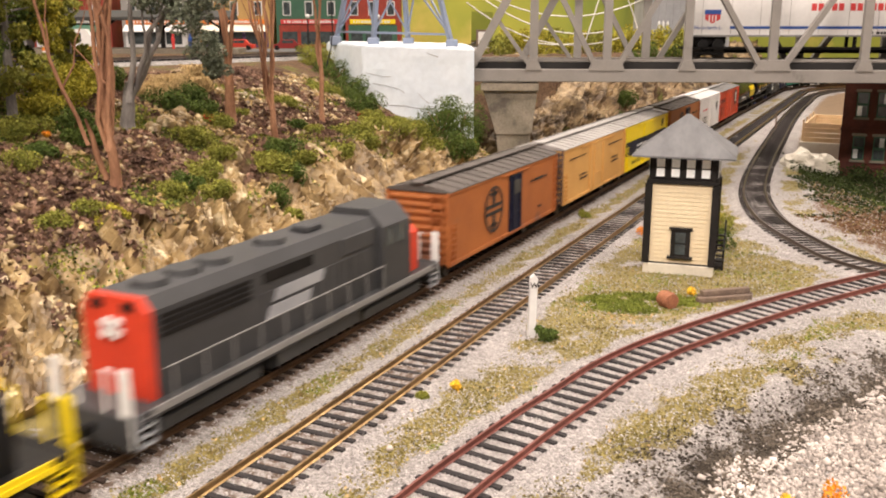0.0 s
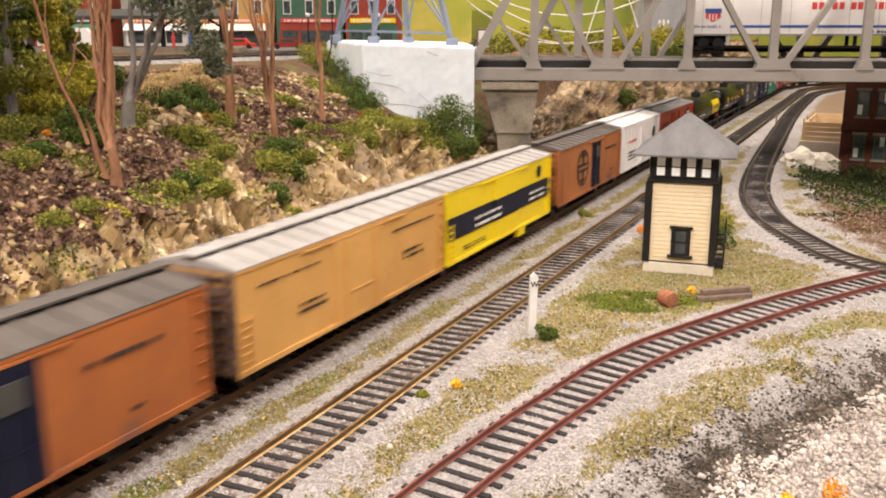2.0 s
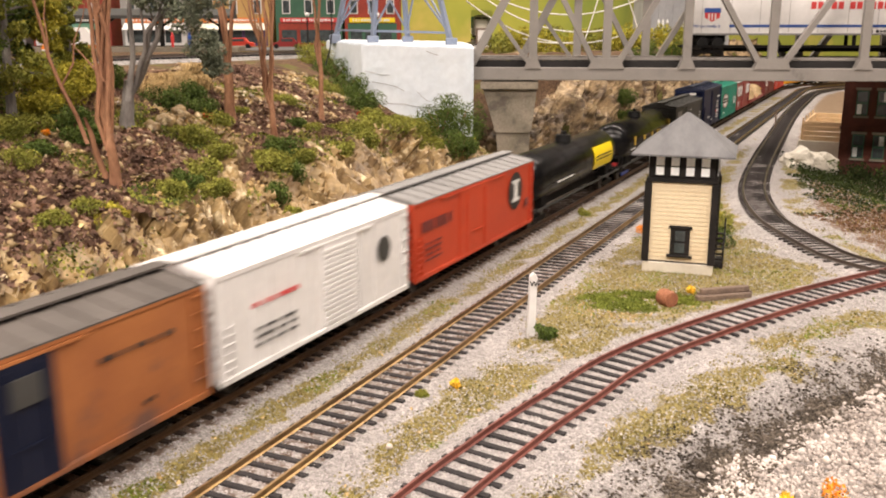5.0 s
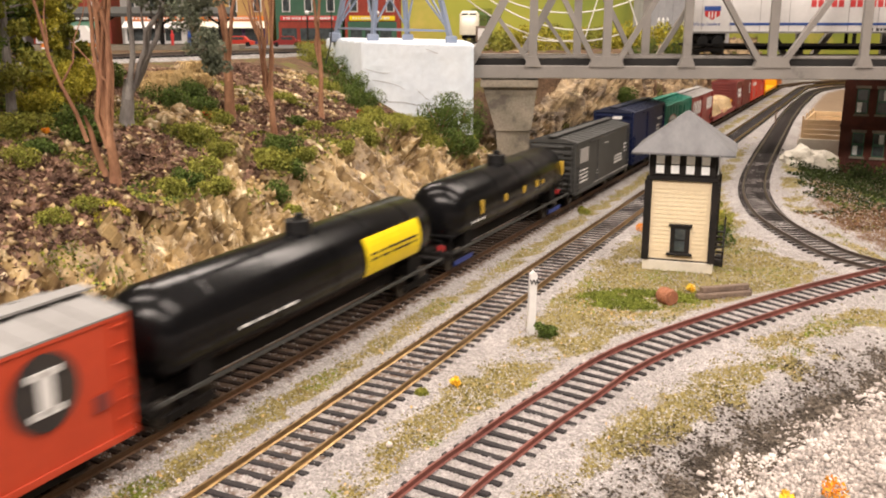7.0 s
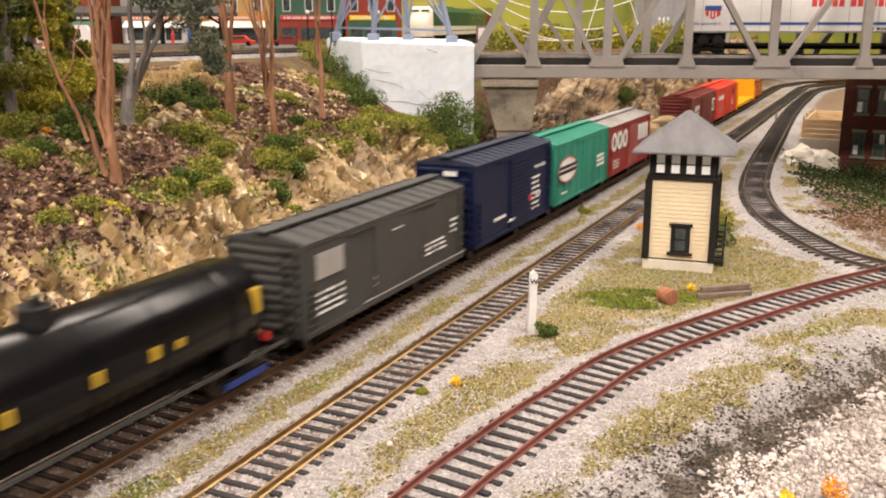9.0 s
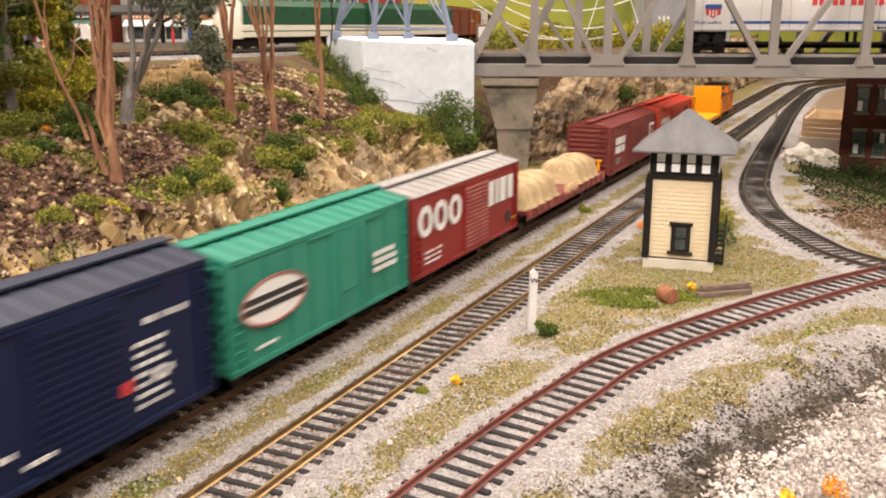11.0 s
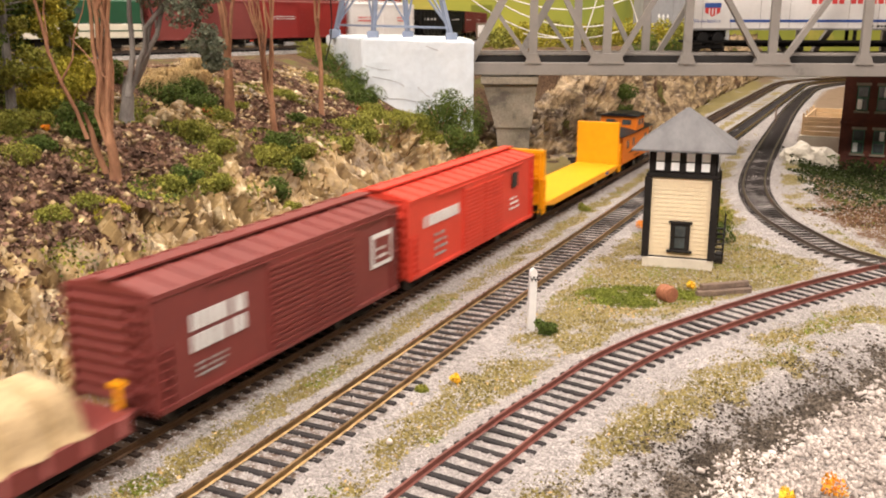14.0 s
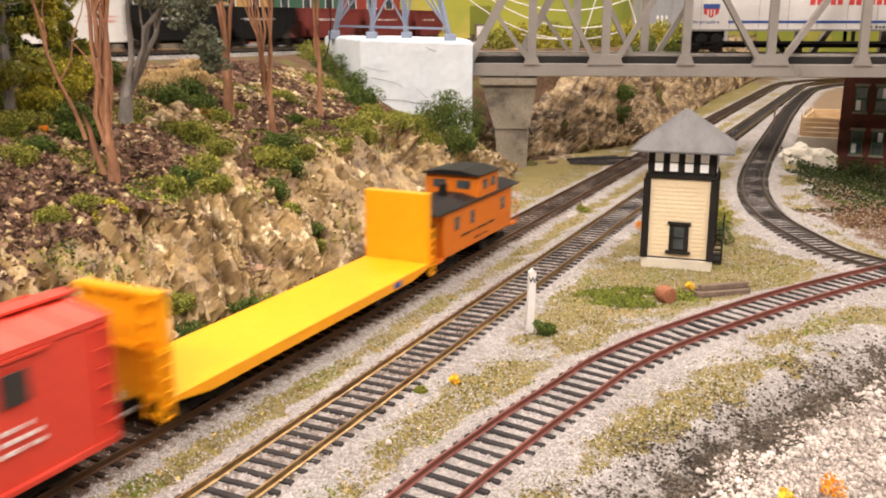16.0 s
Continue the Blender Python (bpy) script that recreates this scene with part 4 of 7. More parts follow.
def canvas_load(half):
    """A tent-shaped load: sloping sides under a draped sheet with folds and a flared skirt."""
    e = thing("tarped_load", "crate load wrapped in tan canvas tarpaulin", "freight load", "loads on the flat car")
    outline = [(-.0176, 0), (-.0160, .0012), (-.0150, .0060), (-.0128, .0118), (-.0090, .0148), (-.0035, .0166), (.0035, .0166), (.0090, .0148), (.0128, .0118), (.0150, .0060), (.0160, .0012), (.0176, 0)]
    n = 26
    bm = bmesh.new()
    rings = []
    for i in range(n + 1):
        x = -half + 2 * half * i / n
        edge = smooth(-.03, .07, i / n) * smooth(-.03, .07, 1 - i / n)
        ring = []
        for y, z in outline:
            fold = 1 + .07 * math.sin(x * 390 + 1.3 * y * 100) * (1 if z < .014 else .25)
            c = Vector((x, y * fold * (.90 + .10 * edge), z * (.74 + .26 * edge)))
            k = .0011 * noise.noise(c * 170)
            ring.append(bm.verts.new(c + Vector((k, k if y > 0 else -k, k if z > .001 else 0))))
        rings.append(ring)
    for u, v in zip(rings[:-1], rings[1:]):
        for k in range(len(outline) - 1):
            bm.faces.new((u[k], u[k + 1], v[k + 1], v[k]))
    bm.faces.new(rings[0])
    bm.faces.new(rings[-1][::-1])
    bmesh.ops.recalc_face_normals(bm, faces=bm.faces[:])
    part("tarpaulin", bm, M_canvas, e, smooth=True)
    for x in (-half * .55, 0, half * .55):
        part("lashing", tube(bmesh.new(), [(x, -.0172, .0005), (x, -.0158, .0064), (x, -.0136, .0124), (x, -.0094, .0156), (x, 0, .0172), (x, .0094, .0156)], .0003, 5), M_straw, e)
    return e


def locomotive(label, body, nose_mat, trim):
    """A hood diesel, cab end at +x; 0.22 m over the pilots."""
    e = thing("locomotive", label, "locomotive", "diesel locomotives of the freight train")
    w = .0132
    part("frame", bx(-.104, .104, -.0172, .0172, .0112, .0150, .0004), body, e)
    part("walkway_edge", box(bx(-.098, .098, -.0178, -.0171, .0128, .0152), -.098, .098, .0171, .0178, .0128, .0152), trim, e)
    hood = part("long_hood", prism_x(bmesh.new(), [(-w, .0150), (w, .0150), (w, .0440), (w - .0030, .0482), (-w + .0030, .0482), (-w, .0440)], -.0920, .0500), body, e)
    bm = bmesh.new()
    for i in range(4):
        box(bm, -.0885, -.0420, -w - .0004, w + .0004, .0345 + i * .0021, .0358 + i * .0021)
    box(bm, -.0340, -.0020, -w - .0004, w + .0004, .0385, .0425)
    part("radiator_grille", bm, M_dark, hood)
    for i in range(9):
        part("hood_door", bx(-.035 + i * .0088, -.0275 + i * .0088, -w - .0003, w + .0003, .0160, .0350, .0001), body, hood)
    part("blower_duct", bx(.020, .048, -w - .0006, w + .0006, .0365, .0440, .0004), body, hood)
    for x in (-.078, -.062, -.046, -.012):
        bm = bmesh.new()
        bmesh.ops.create_cone(bm, cap_ends=True, segments=18, radius1=.0066, radius2=.0060, depth=.0024, matrix=pose(x, 0, .0492))
        part("roof_fan", bm, body, hood)
    part("exhaust_stack", bx(.008, .020, -.0045, .0045, .0480, .0512, .0008), body, hood)
    for z in (.0245, .0305):
        k = (z - .0245) * .8
        part("lettering", prism(bmesh.new(), [(-.034 + k, z), (-.006 + 2 * k, z), (-.0035 + 2 * k, z + .0046), (-.0315 + k, z + .0046)], -w - .0007, -w - .0004), M_cab_silver, e)
    # end of the hood in its warning colour
    part("hood_end", prism_x(bmesh.new(), [(-w - .0003, .0150), (w + .0003, .0150), (w + .0003, .0442), (w - .0030, .0485), (-w + .0030, .0485), (-w - .0003, .0442)], -.0945, -.0915), nose_mat, e, "scarlet hood end")
    bm = bmesh.new()
    for z, y in ((.0400, -.0022), (.0400, .0022), (.0365, -.0022), (.0365, .0022)):
        bmesh.ops.create_cone(bm, cap_ends=True, segments=12, radius1=.0017, radius2=.0015, depth=.0022, matrix=pose(-.0955, y, z, 0, 90))
    part("headlight", bm, M_text_white, e)
    part("number_board", box(bx(-.0952, -.0935, -.0088, -.0042, .0440, .0470), -.0952, -.0935, .0042, .0088, .0440, .0470), M_black, e)
    cab = part("cab", prism_x(bmesh.new(), [(-.0165, .0150), (.0165, .0150), (.0165, .0435), (.0090, .0512), (-.0090, .0512), (-.0165, .0435)], .0500, .0760), body, e)
    for x0, x1 in ((.0530, .0600), (.0625, .0695)):
        for y in (-.0169, .0160):
            part("cab_window", bx(x0, x1, y, y + .0009, .0345, .0425), M_glass, cab)
    part("cab_windshield", box(bx(.0755, .0764, -.0140, -.0050, .0375, .0440), .0755, .0764, .0050, .0140, .0375, .0440), M_glass, cab)
    part("short_hood", prism_x(bmesh.new(), [(-w, .0150), (w, .0150), (w, .0340), (w - .003, .0370), (-w + .003, .0370), (-w, .0340)], .0760, .0900), nose_mat, e, "scarlet short hood")
    for d in (-1, 1):
        part("pilot", bx(d * .1055 - .0018, d * .1055 + .0018, -.0165, .0165, .0035, .0152, .0004), body, e)
        end_mat = trim if trim is M_yellow else M_text_white
        for y in (-.0160, .0060):
            part("end_handrail", tube(bmesh.new(), [(d * .1060, y, .0130), (d * .1062, y, .0290), (d * .1062, y + .0100, .0290), (d * .1060, y + .0100, .0130)], .0006, 5), end_mat, e)
        for y in (-.0165, .0125):
            part("end_post", bx(d * .1066 - .0005, d * .1066 + .0005, y, y + .0040, .0045, .0300), end_mat, e)
        for y in (-.0172, .0150):
            bm = bx(d * .1010 - .0038, d * .1010 - .0033, y, y + .0006, .0030, .0150)
            box(bm, d * .1010 + .0034, d * .1010 + .0039, y, y + .0006, .0030, .0150)
            sw = part("step_well", bm, trim if trim is M_yellow else M_cab_silver, e)
            for i in range(4):
                part("step", bx(d * .1010 - .0035, d * .1010 + .0035, y, y + .0022, .0035 + i * .003, .0041 + i * .003), trim if trim is M_yellow else M_cab_silver, sw)
    bm = bmesh.new()
    for y in (-.0174, .0174):
        for i in range(10):
            x = -.088 + i * .0152
            tube(bm, [(x, y, .0148), (x, y, .0262)], .0003, 5)
        tube(bm, [(-.0915, y, .0262), (.050, y, .0262)], .0003, 5)
    part("side_handrail", bm, trim, e)
    part("fuel_tank", prism_x(bmesh.new(), [(-.0150, .0105), (-.0150, .0050), (-.0110, .0030), (.0110, .0030), (.0150, .0050), (.0150, .0105)], -.030, .030), body, e)
    for x in (-.065, .065):
        t = part("truck", box(box(bmesh.new(), x - .027, x + .027, -.0138, -.0118, .0032, .0085, .0008), x - .027, x + .027, .0118, .0138, .0032, .0085, .0008), M_sp_grey, e)
        part("bolster", bx(x - .010, x + .010, -.012, .012, .0060, .0112), M_dark, t)
        for dx in (-.020, 0, .020):
            bm = bmesh.new()
            for y in (-.0083, .0083):
                bmesh.ops.create_cone(bm, cap_ends=True, segments=16, radius1=.0060, radius2=.0060, depth=.0022, matrix=pose(x + dx, y, .0060, 90))
            part("wheelset", bm, M_wheel, t)
    couplers(e, .224)
    return e


SIDE = -.0186


def train():
    # head end
    lead = ride(locomotive("black diesel locomotive with yellow handrails and stripe", M_black, M_black, M_yellow), -.0495, .1705)
    part("yellow_stripe", bx(-.100, .100, -.0182, -.0178, .0118, .0134), M_yellow, lead)
    part("yellow_pilot", box(bx(.1074, .1080, -.0160, -.0090, .0040, .0150), .1074, .1080, .0090, .0160, .0040, .0150), M_yellow, lead)
    ride(locomotive("grey diesel locomotive with scarlet ends and pale lettering", M_sp_grey, M_sp_red, M_roof_grey), .1855, .4055)

    def reefer(label, body, q0, q1):
        c = ride(boxcar("refrigerator_car", label, q1 - q0, body, M_roof_br, door=(.008, .020), door_mat=M_navy_band, corrugated=False, plug=True, ends="ribs"), q0, q1)
        bm = bmesh.new()
        bmesh.ops.create_circle(bm, cap_ends=True, segments=28, radius=.0128, matrix=pose(-.026, SIDE + .0003, .0300, 90))
        part("herald_disc", bm, M_pe2, c)
        part("herald_ring", ring_block(-.026, .0300, .0134, .0134, .0014, SIDE), M_text_black, c)
        bm = bmesh.new()
        box(bm, -.0280, -.0240, SIDE - .0001, SIDE + .0001, .0325, .0420)
        box(bm, -.0280, -.0240, SIDE - .0001, SIDE + .0001, .0180, .0275)
        box(bm, -.0370, -.0150, SIDE - .0001, SIDE + .0001, .0310, .0330)
        box(bm, -.0370, -.0150, SIDE - .0001, SIDE + .0001, .0270, .0290)
        box(bm, -.0310, -.0210, SIDE - .0001, SIDE + .0001, .0380, .0400)
        box(bm, -.0310, -.0210, SIDE - .0001, SIDE + .0001, .0200, .0220)
        part("herald", bm, M_text_black, c)
        bars(c, .034, .064, .0365, .0405, M_text_black, 1, y=SIDE)
        bars(c, .050, .054, .0180, .0215, M_text_black, 1, y=SIDE)
        part("door_placard", bx(.003, .013, SIDE - .0012, SIDE - .0004, .0340, .0420), M_slategrey, c)
        return c

    reefer("weathered orange-brown refrigerator car with a dark door", M_pe, .411, .5823)
    c = ride(boxcar("boxcar", "faded tan boxcar with a pale dusty roof", .166, M_tan, M_roof_pale, door=(.0, .040), corrugated=False, plug=True, end_mat=M_end_dark, walk_mat=M_roof_pale), .597, .763)
    bars(c, -.070, -.030, .0400, .0420, M_text_black, 1, y=SIDE)
    bars(c, .030, .070, .0400, .0420, M_text_black, 1, y=SIDE)
    bars(c, -.045, -.025, .0230, .0285, M_text_black, 2, y=SIDE)
    bars(c, .040, .060, .0250, .0310, M_text_black, 2, y=SIDE)
    c = ride(boxcar("boxcar", "bright yellow boxcar with a broad dark blue band", .161, M_yellow, M_roof_pale, door=(.0, .036), corrugated=False, walk_mat=M_roof_pale), .767, .928)
    for a, b in ((-.0798, -.0182), (.0182, .0798)):
        part("blue_band", bx(a, b, SIDE - .0001, SIDE + .0004, .0225, .0345), M_navy_band, c)
    part("blue_band", bx(-.0182, .0182, SIDE - .0008, SIDE, .0225, .0345), M_navy_band, c)
    bars(c, -.046, -.010, .0245, .0325, M_text_white, 2, y=SIDE - .0009)
    bars(c, .040, .066, .0245, .0320, M_text_white, 2, y=SIDE - .0002)
    bars(c, -.060, -.030, .0145, .0175, M_text_black, 2, y=SIDE)
    bm = bmesh.new()
    bmesh.ops.create_circle(bm, cap_ends=True, segments=20, radius=.0040, matrix=pose(.056, SIDE - .0002, .0410, 90))
    part("herald_disc", bm, M_navy_band, c)
    part("step_box", bx(.020, .032, -.0190, -.0160, .0050, .0115, .0003), M_yellow, c)
    reefer("dusty orange-brown refrigerator car with a dark door", M_pe2, .9465, 1.106)
    c = ride(boxcar("boxcar", "white boxcar with a ribbed door and faded red letters", .137, M_offwhite, M_offwhite, door=(.008, .026), ribs=11), 1.112, 1.249)
    bars(c, -.050, -.018, .0330, .0375, M_text_red, 1, y=SIDE)
    bars(c, -.048, -.022, .0180, .0270, M_slategrey, 3, y=SIDE)
    bm = bmesh.new()
    bmesh.ops.create_circle(bm, cap_ends=True, segments=20, radius=.0058, matrix=pose(.045, SIDE - .0002, .0340, 90))
    part("herald_disc", bm, M_slategrey, c)
    c = ride(boxcar("boxcar", "oxide-red boxcar with a round black and white emblem", .163, M_redox, M_roof_grey, door=(-.010, .040), corrugated=False, plug=True), 1.256, 1.419)
    bm = bmesh.new()
    bmesh.ops.create_circle(bm, cap_ends=True, segments=28, radius=.0112, matrix=pose(.050, SIDE - .0002, .0345, 90))
    part("emblem_disc", bm, M_text_black, c)
    bm = bmesh.new()
    box(bm, .0475, .0525, SIDE - .0006, SIDE - .0003, .0285, .0405)
    box(bm, .0445, .0555, SIDE - .0006, SIDE - .0003, .0280, .0300)
    box(bm, .0445, .0555, SIDE - .0006, SIDE - .0003, .0390, .0410)
    part("emblem", bm, M_text_white, c)
    bars(c, -.074, -.040, .0330, .0390, M_boxred, 1, y=SIDE, gap=.1)
    bars(c, -.070, -.052, .0180, .0290, M_boxred, 4, y=SIDE)
    part("placard", bx(.0660, .0715, SIDE - .0004, SIDE, .0220, .0270), M_boxred, c)
    ride(tank_car("black tank car with a yellow side panel", .219, True), 1.424, 1.643)
    ride(tank_car("black tank car with small yellow markings", .206, False), 1.646, 1.852)
    c = ride(boxcar("boxcar", "dark grey boxcar with white stencilled lettering", .1495, M_slategrey, M_slategrey, eave=.0475, door=(.0, .040), corrugated=False, ribs=0), 1.8565, 2.006)
    part("pale_square", bx(-.066, -.046, SIDE - .0002, SIDE + .0002, .0320, .0425), M_roof_pale, c)
    bars(c, -.066, -.046, .0175, .0285, M_text_white, 4, y=SIDE)
    bars(c, -.020, -.008, .0180, .0240, M_text_white, 2, y=SIDE)
    bars(c, -.004, .004, .0400, .0420, M_text_white, 1, y=SIDE - .0008)
    bars(c, .030, .052, .0200, .0275, M_text_white, 3, y=SIDE)
    bars(c, .058, .066, .0260, .0350, M_text_white, 3, y=SIDE)
    part("white_line", bx(-.03, .075, SIDE - .0004, SIDE, .0125, .0132), M_roof_pale, c)
    c = ride(boxcar("boxcar", "tall navy-blue boxcar with white lettering", .124, M_navy, M_navy_roof, eave=.0555, door=(.006, .034)), 2.0215, 2.1455)
    bars(c, -.035, -.018, .0200, .0245, M_text_white, 1, y=SIDE)
    bars(c, -.015, -.006, .0160, .0195, M_text_white, 1, y=SIDE - .001)
    bars(c, .032, .050, .0420, .0470, M_text_white, 1, y=SIDE)
    bars(c, .027, .040, .0160, .0390, M_text_white, 7, y=SIDE, gap=.6)
    bars(c, .034, .042, .0240, .0300, M_text_white, 1, y=SIDE)
    part("red_disc", bx(.020, .024, SIDE - .0010, SIDE, .0230, .0270), M_text_red, c)
    part("end_lettering", bx(-.0642, -.0634, -.008, .000, .0500, .0525), M_text_white, c)
    c = ride(boxcar("boxcar", "jade-green boxcar with a white oval emblem", .131, M_jade, M_jade, eave=.0510, door=(.012, .028), ribs=9, corrugated=False, plug=True), 2.155, 2.286)
    bm = bmesh.new()
    bmesh.ops.create_circle(bm, cap_ends=True, segments=32, radius=1, matrix=pose(-.0405, SIDE - .0008, .0325, 90) @ Matrix.Diagonal((.0205, .0092, 1, 1)))
    part("oval_emblem", bm, M_text_white, c)
    part("emblem_rim", ring_block(-.0405, .0325, .0205, .0092, .0012, SIDE - .0009), M_pale_red, c)
    for z in (.0300, .0335):
        part("emblem_bar", bx(-.0590, -.0220, SIDE - .0012, SIDE - .0009, z, z + .0022), M_text_black, c)
    bars(c, .032, .054, .0240, .0345, M_text_white, 3, y=SIDE - .0006, gap=.4)
    bars(c, -.052, -.040, .0160, .0190, M_text_white, 1, y=SIDE - .0006)
    c = ride(boxcar("boxcar", "maroon-red boxcar with very large white lettering", .138, M_maroon, M_roof_pale, eave=.0500, door=(.006, .032), corr_mat=M_pale_red), 2.291, 2.429)
    # the big lettering as plain blocks: three rounded, four upright
    for x in (-.0570, -.0400, -.0230):
        part("lettering", ring_block(x + .0005, .0370, .0076, .0078, .0040, SIDE - .0002), M_text_white, c)
    for x, wd in ((.0225, .0075), (.0325, .0040), (.0390, .0090), (.0508, .0080)):
        part("lettering", bx(x, x + wd, SIDE - .0004, SIDE, .0300, .0440, .0002), M_text_white, c)
    bars(c, -.056, -.038, .0150, .0230, M_text_white, 3, y=SIDE, gap=.6)
    part("emblem_square", bx(.050, .056, SIDE - .0004, SIDE, .0160, .0220), M_slategrey, c)
    bars(c, .059, .065, .0165, .0185, M_yellow, 1, y=SIDE)

    # flat car with two tarped loads
    f = ride(thing("flat_car", "brown-red flat car with low stakes", "flat car", "cars of the freight train"), 2.444, 2.630)
    part("deck", bx(-.090, .090, -.0170, .0170, .0125, .0152, .0003), M_boxred, f)
    part("side_sill", box(bx(-.088, .088, -.0176, -.0165, .0085, .0150, .0002), -.088, .088, .0165, .0176, .0085, .0150, .0002), M_boxred, f)
    for i in range(13):
        part("stake_pocket", bx(-.084 + i * .014 - .001, -.084 + i * .014 + .001, -.0186, -.0176, .0100, .0150), M_pale_red, f)
    part("brake_stand", box(bx(.0885, .0895, -.0130, -.0110, .015, .0240), .0880, .0900, -.0145, -.0095, .0225, .0240), M_safety, f)
    part("underframe", bx(-.086, .086, -.005, .005, .0065, .0126), M_dark, f)
    truck(f, -.066), truck(f, .066)
    couplers(f, .190)
    for i in range(5):
        part("stake", bx(-.012 + i * .0062, -.0105 + i * .0062, -.0186, -.0170, .0130, .0195), M_pale_wood, f)
    for dx, half in ((-.054, .034), (.045, .0285)):
        CONSIST.append((canvas_load(half), 2.537 + dx, .0153))

    c = ride(boxcar("boxcar", "brown-red double-door boxcar with white panels", .1575, M_boxred, M_boxred, door=(.010, .060), ribs=0), 2.636, 2.7935)
    bars(c, -.062, -.034, .0255, .0400, M_text_white, 2, y=SIDE, gap=.22)
    bars(c, -.060, -.044, .0165, .0225, M_roof_pale, 3, y=SIDE)
    part("white_panel", bx(.054, .072, SIDE - .0004, SIDE, .0250, .0400), M_text_white, c)
    part("panel_inset", bx(.056, .070, SIDE - .0007, SIDE - .0004, .0270, .0380), M_boxred, c)
    bars(c, .058, .068, .0290, .0360, M_text_white, 2, y=SIDE - .0007)
    c = ride(boxcar("boxcar", "vermilion-red double-door boxcar with white lettering", .169, M_vermilion, M_vermilion, door=(.004, .056), ribs=0), 2.8055, 2.9745)
    bars(c, -.070, -.030, .0330, .0395, M_text_white, 1, y=SIDE, gap=.15)
    bars(c, -.058, -.044, .0160, .0300, M_roof_pale, 4, y=SIDE)
    part("black_emblem", bx(.046, .055, SIDE - .0005, SIDE, .0340, .0430, .0002), M_text_black, c)
    bars(c, .044, .058, .0210, .0300, M_text_white, 3, y=SIDE)

    # bulkhead flat car
    f = ride(thing("bulkhead_flat_car", "empty orange-yellow bulkhead flat car with ribbed end walls", "flat car", "cars of the freight train"), 2.9966, 3.184)
    h = .0937
    part("deck", bx(-h, h, -.0178, .0178, .0120, .0142, .0003), M_deck_yellow, f)
    part("side_sill", box(prism(bmesh.new(), [(-h, .0125), (-h + .02, .0095), (h - .02, .0095), (h, .0125), (h, .0139), (-h, .0139)], -.0184, -.0172), -h, h, .0172, .0184, .0095, .0139), M_safety, f)
    for d in (-1, 1):
        b = part("bulkhead", bx(d * (h - .0015) - .0014, d * (h - .0015) + .0014, -.0178, .0178, .0142, .0490, .0003), M_safety, f)
        bm = bmesh.new()
        for y in (-.0165, -.0085, 0, .0085, .0165):
            box(bm, d * h - .0004, d * h + .0018, y - .0010, y + .0010, .0100, .0488)
        box(bm, d * h - .002, d * h + .0018, -.0178, .0178, .0470, .0490)
        box(bm, d * h - .002, d * h + .0012, -.0178, .0178, .0290, .0305)
        part("bulkhead_rib", bm, M_safety, b)
        ladder(f, d * (h + .0024), -.0125, .008, .046, .006, M_safety, "y")
        ladder(f, d * (h + .0015), -.0178, .008, .030, .0045, M_safety, "x", 6)
    part("herald", bx(.055, .061, -.0188, -.0183, .0105, .0130), M_text_blue, f)
    part("underframe", bx(-.088, .088, -.005, .005, .0062, .0120), M_dark, f)
    truck(f, -.068), truck(f, .068)
    couplers(f, .196)

    # caboose
    k = ride(thing("caboose", "orange caboose with a raised cupola and black roofs", "caboose", "cars of the freight train"), 3.192, 3.308)
    h = .0475
    part("body", bx(-h, h, -.0165, .0165, .0110, .0350, .0003), M_caboose, k)
    part("roof", prism_x(bmesh.new(), [(-.0178, .0350), (.0178, .0350), (.0178, .0356), (.006, .0382), (-.006, .0382), (-.0178, .0356)], -h - .010, h + .010), M_black, k)
    part("cupola", bx(-.0030, .0250, -.0165, .0165, .0350, .0480, .0003), M_caboose, k)
    part("cupola_roof", prism_x(bmesh.new(), [(-.0178, .0480), (.0178, .0480), (.0178, .0486), (.006, .0508), (-.006, .0508), (-.0178, .0486)], -.0055, .0275), M_black, k)
    for x in (.0035, .0150):
        part("cupola_window", bx(x, x + .0060, -.0168, -.0162, .0400, .0450), M_glass, k)
    for y in (-.0115, .0035):
        part("cupola_window", bx(-.0034, -.0028, y, y + .0080, .0405, .0450), M_glass, k)
    for x in (-.034, -.014, .030):
        part("side_window", bx(x, x + .0055, -.0168, -.0162, .0235, .0305), M_glass, k)
    for y in (-.0125, .0060):
        part("end_window", bx(-h - .0004, -h + .0004, y, y + .0065, .0210, .0300), M_glass, k)
    part("end_door", bx(-h - .0004, -h + .0004, -.0040, .0040, .0120, .0310), M_trim, k)
    part("smoke_stack", bx(-.0160, -.0125, -.0020, .0020, .0370, .0450, .0006), M_black, k)
    bars(k, -.026, .022, .0185, .0215, M_text_black, 1, y=-.0167)
    bars(k, -.008, .012, .0140, .0165, M_text_black, 1, y=-.0167)
    for d in (-1, 1):
        part("platform", bx(d * (h + .0052) - .0052, d * (h + .0052) + .0052, -.0165, .0165, .0100, .0114), M_caboose, k)
        bm = bmesh.new()
        for y in (-.0160, -.0060, .0060, .0160):
            beam(bm, (d * (h + .0098), y, .0110), (d * (h + .0098), y, .0230), .0006)
        for y in (-.0160, .0160):
            beam(bm, (d * (h + .0098), y, .0230), (d * (h + .0098), y, .0352), .0005)
        beam(bm, (d * (h + .0098), -.0160, .0230), (d * (h + .0098), .0160, .0230), .0007)
        part("end_railing", bm, M_caboose, k)
    part("underframe", bx(-.05, .05, -.005, .005, .0062, .0110), M_dark, k)
    truck(k, -.034), truck(k, .034)
    couplers(k, .122)


train()



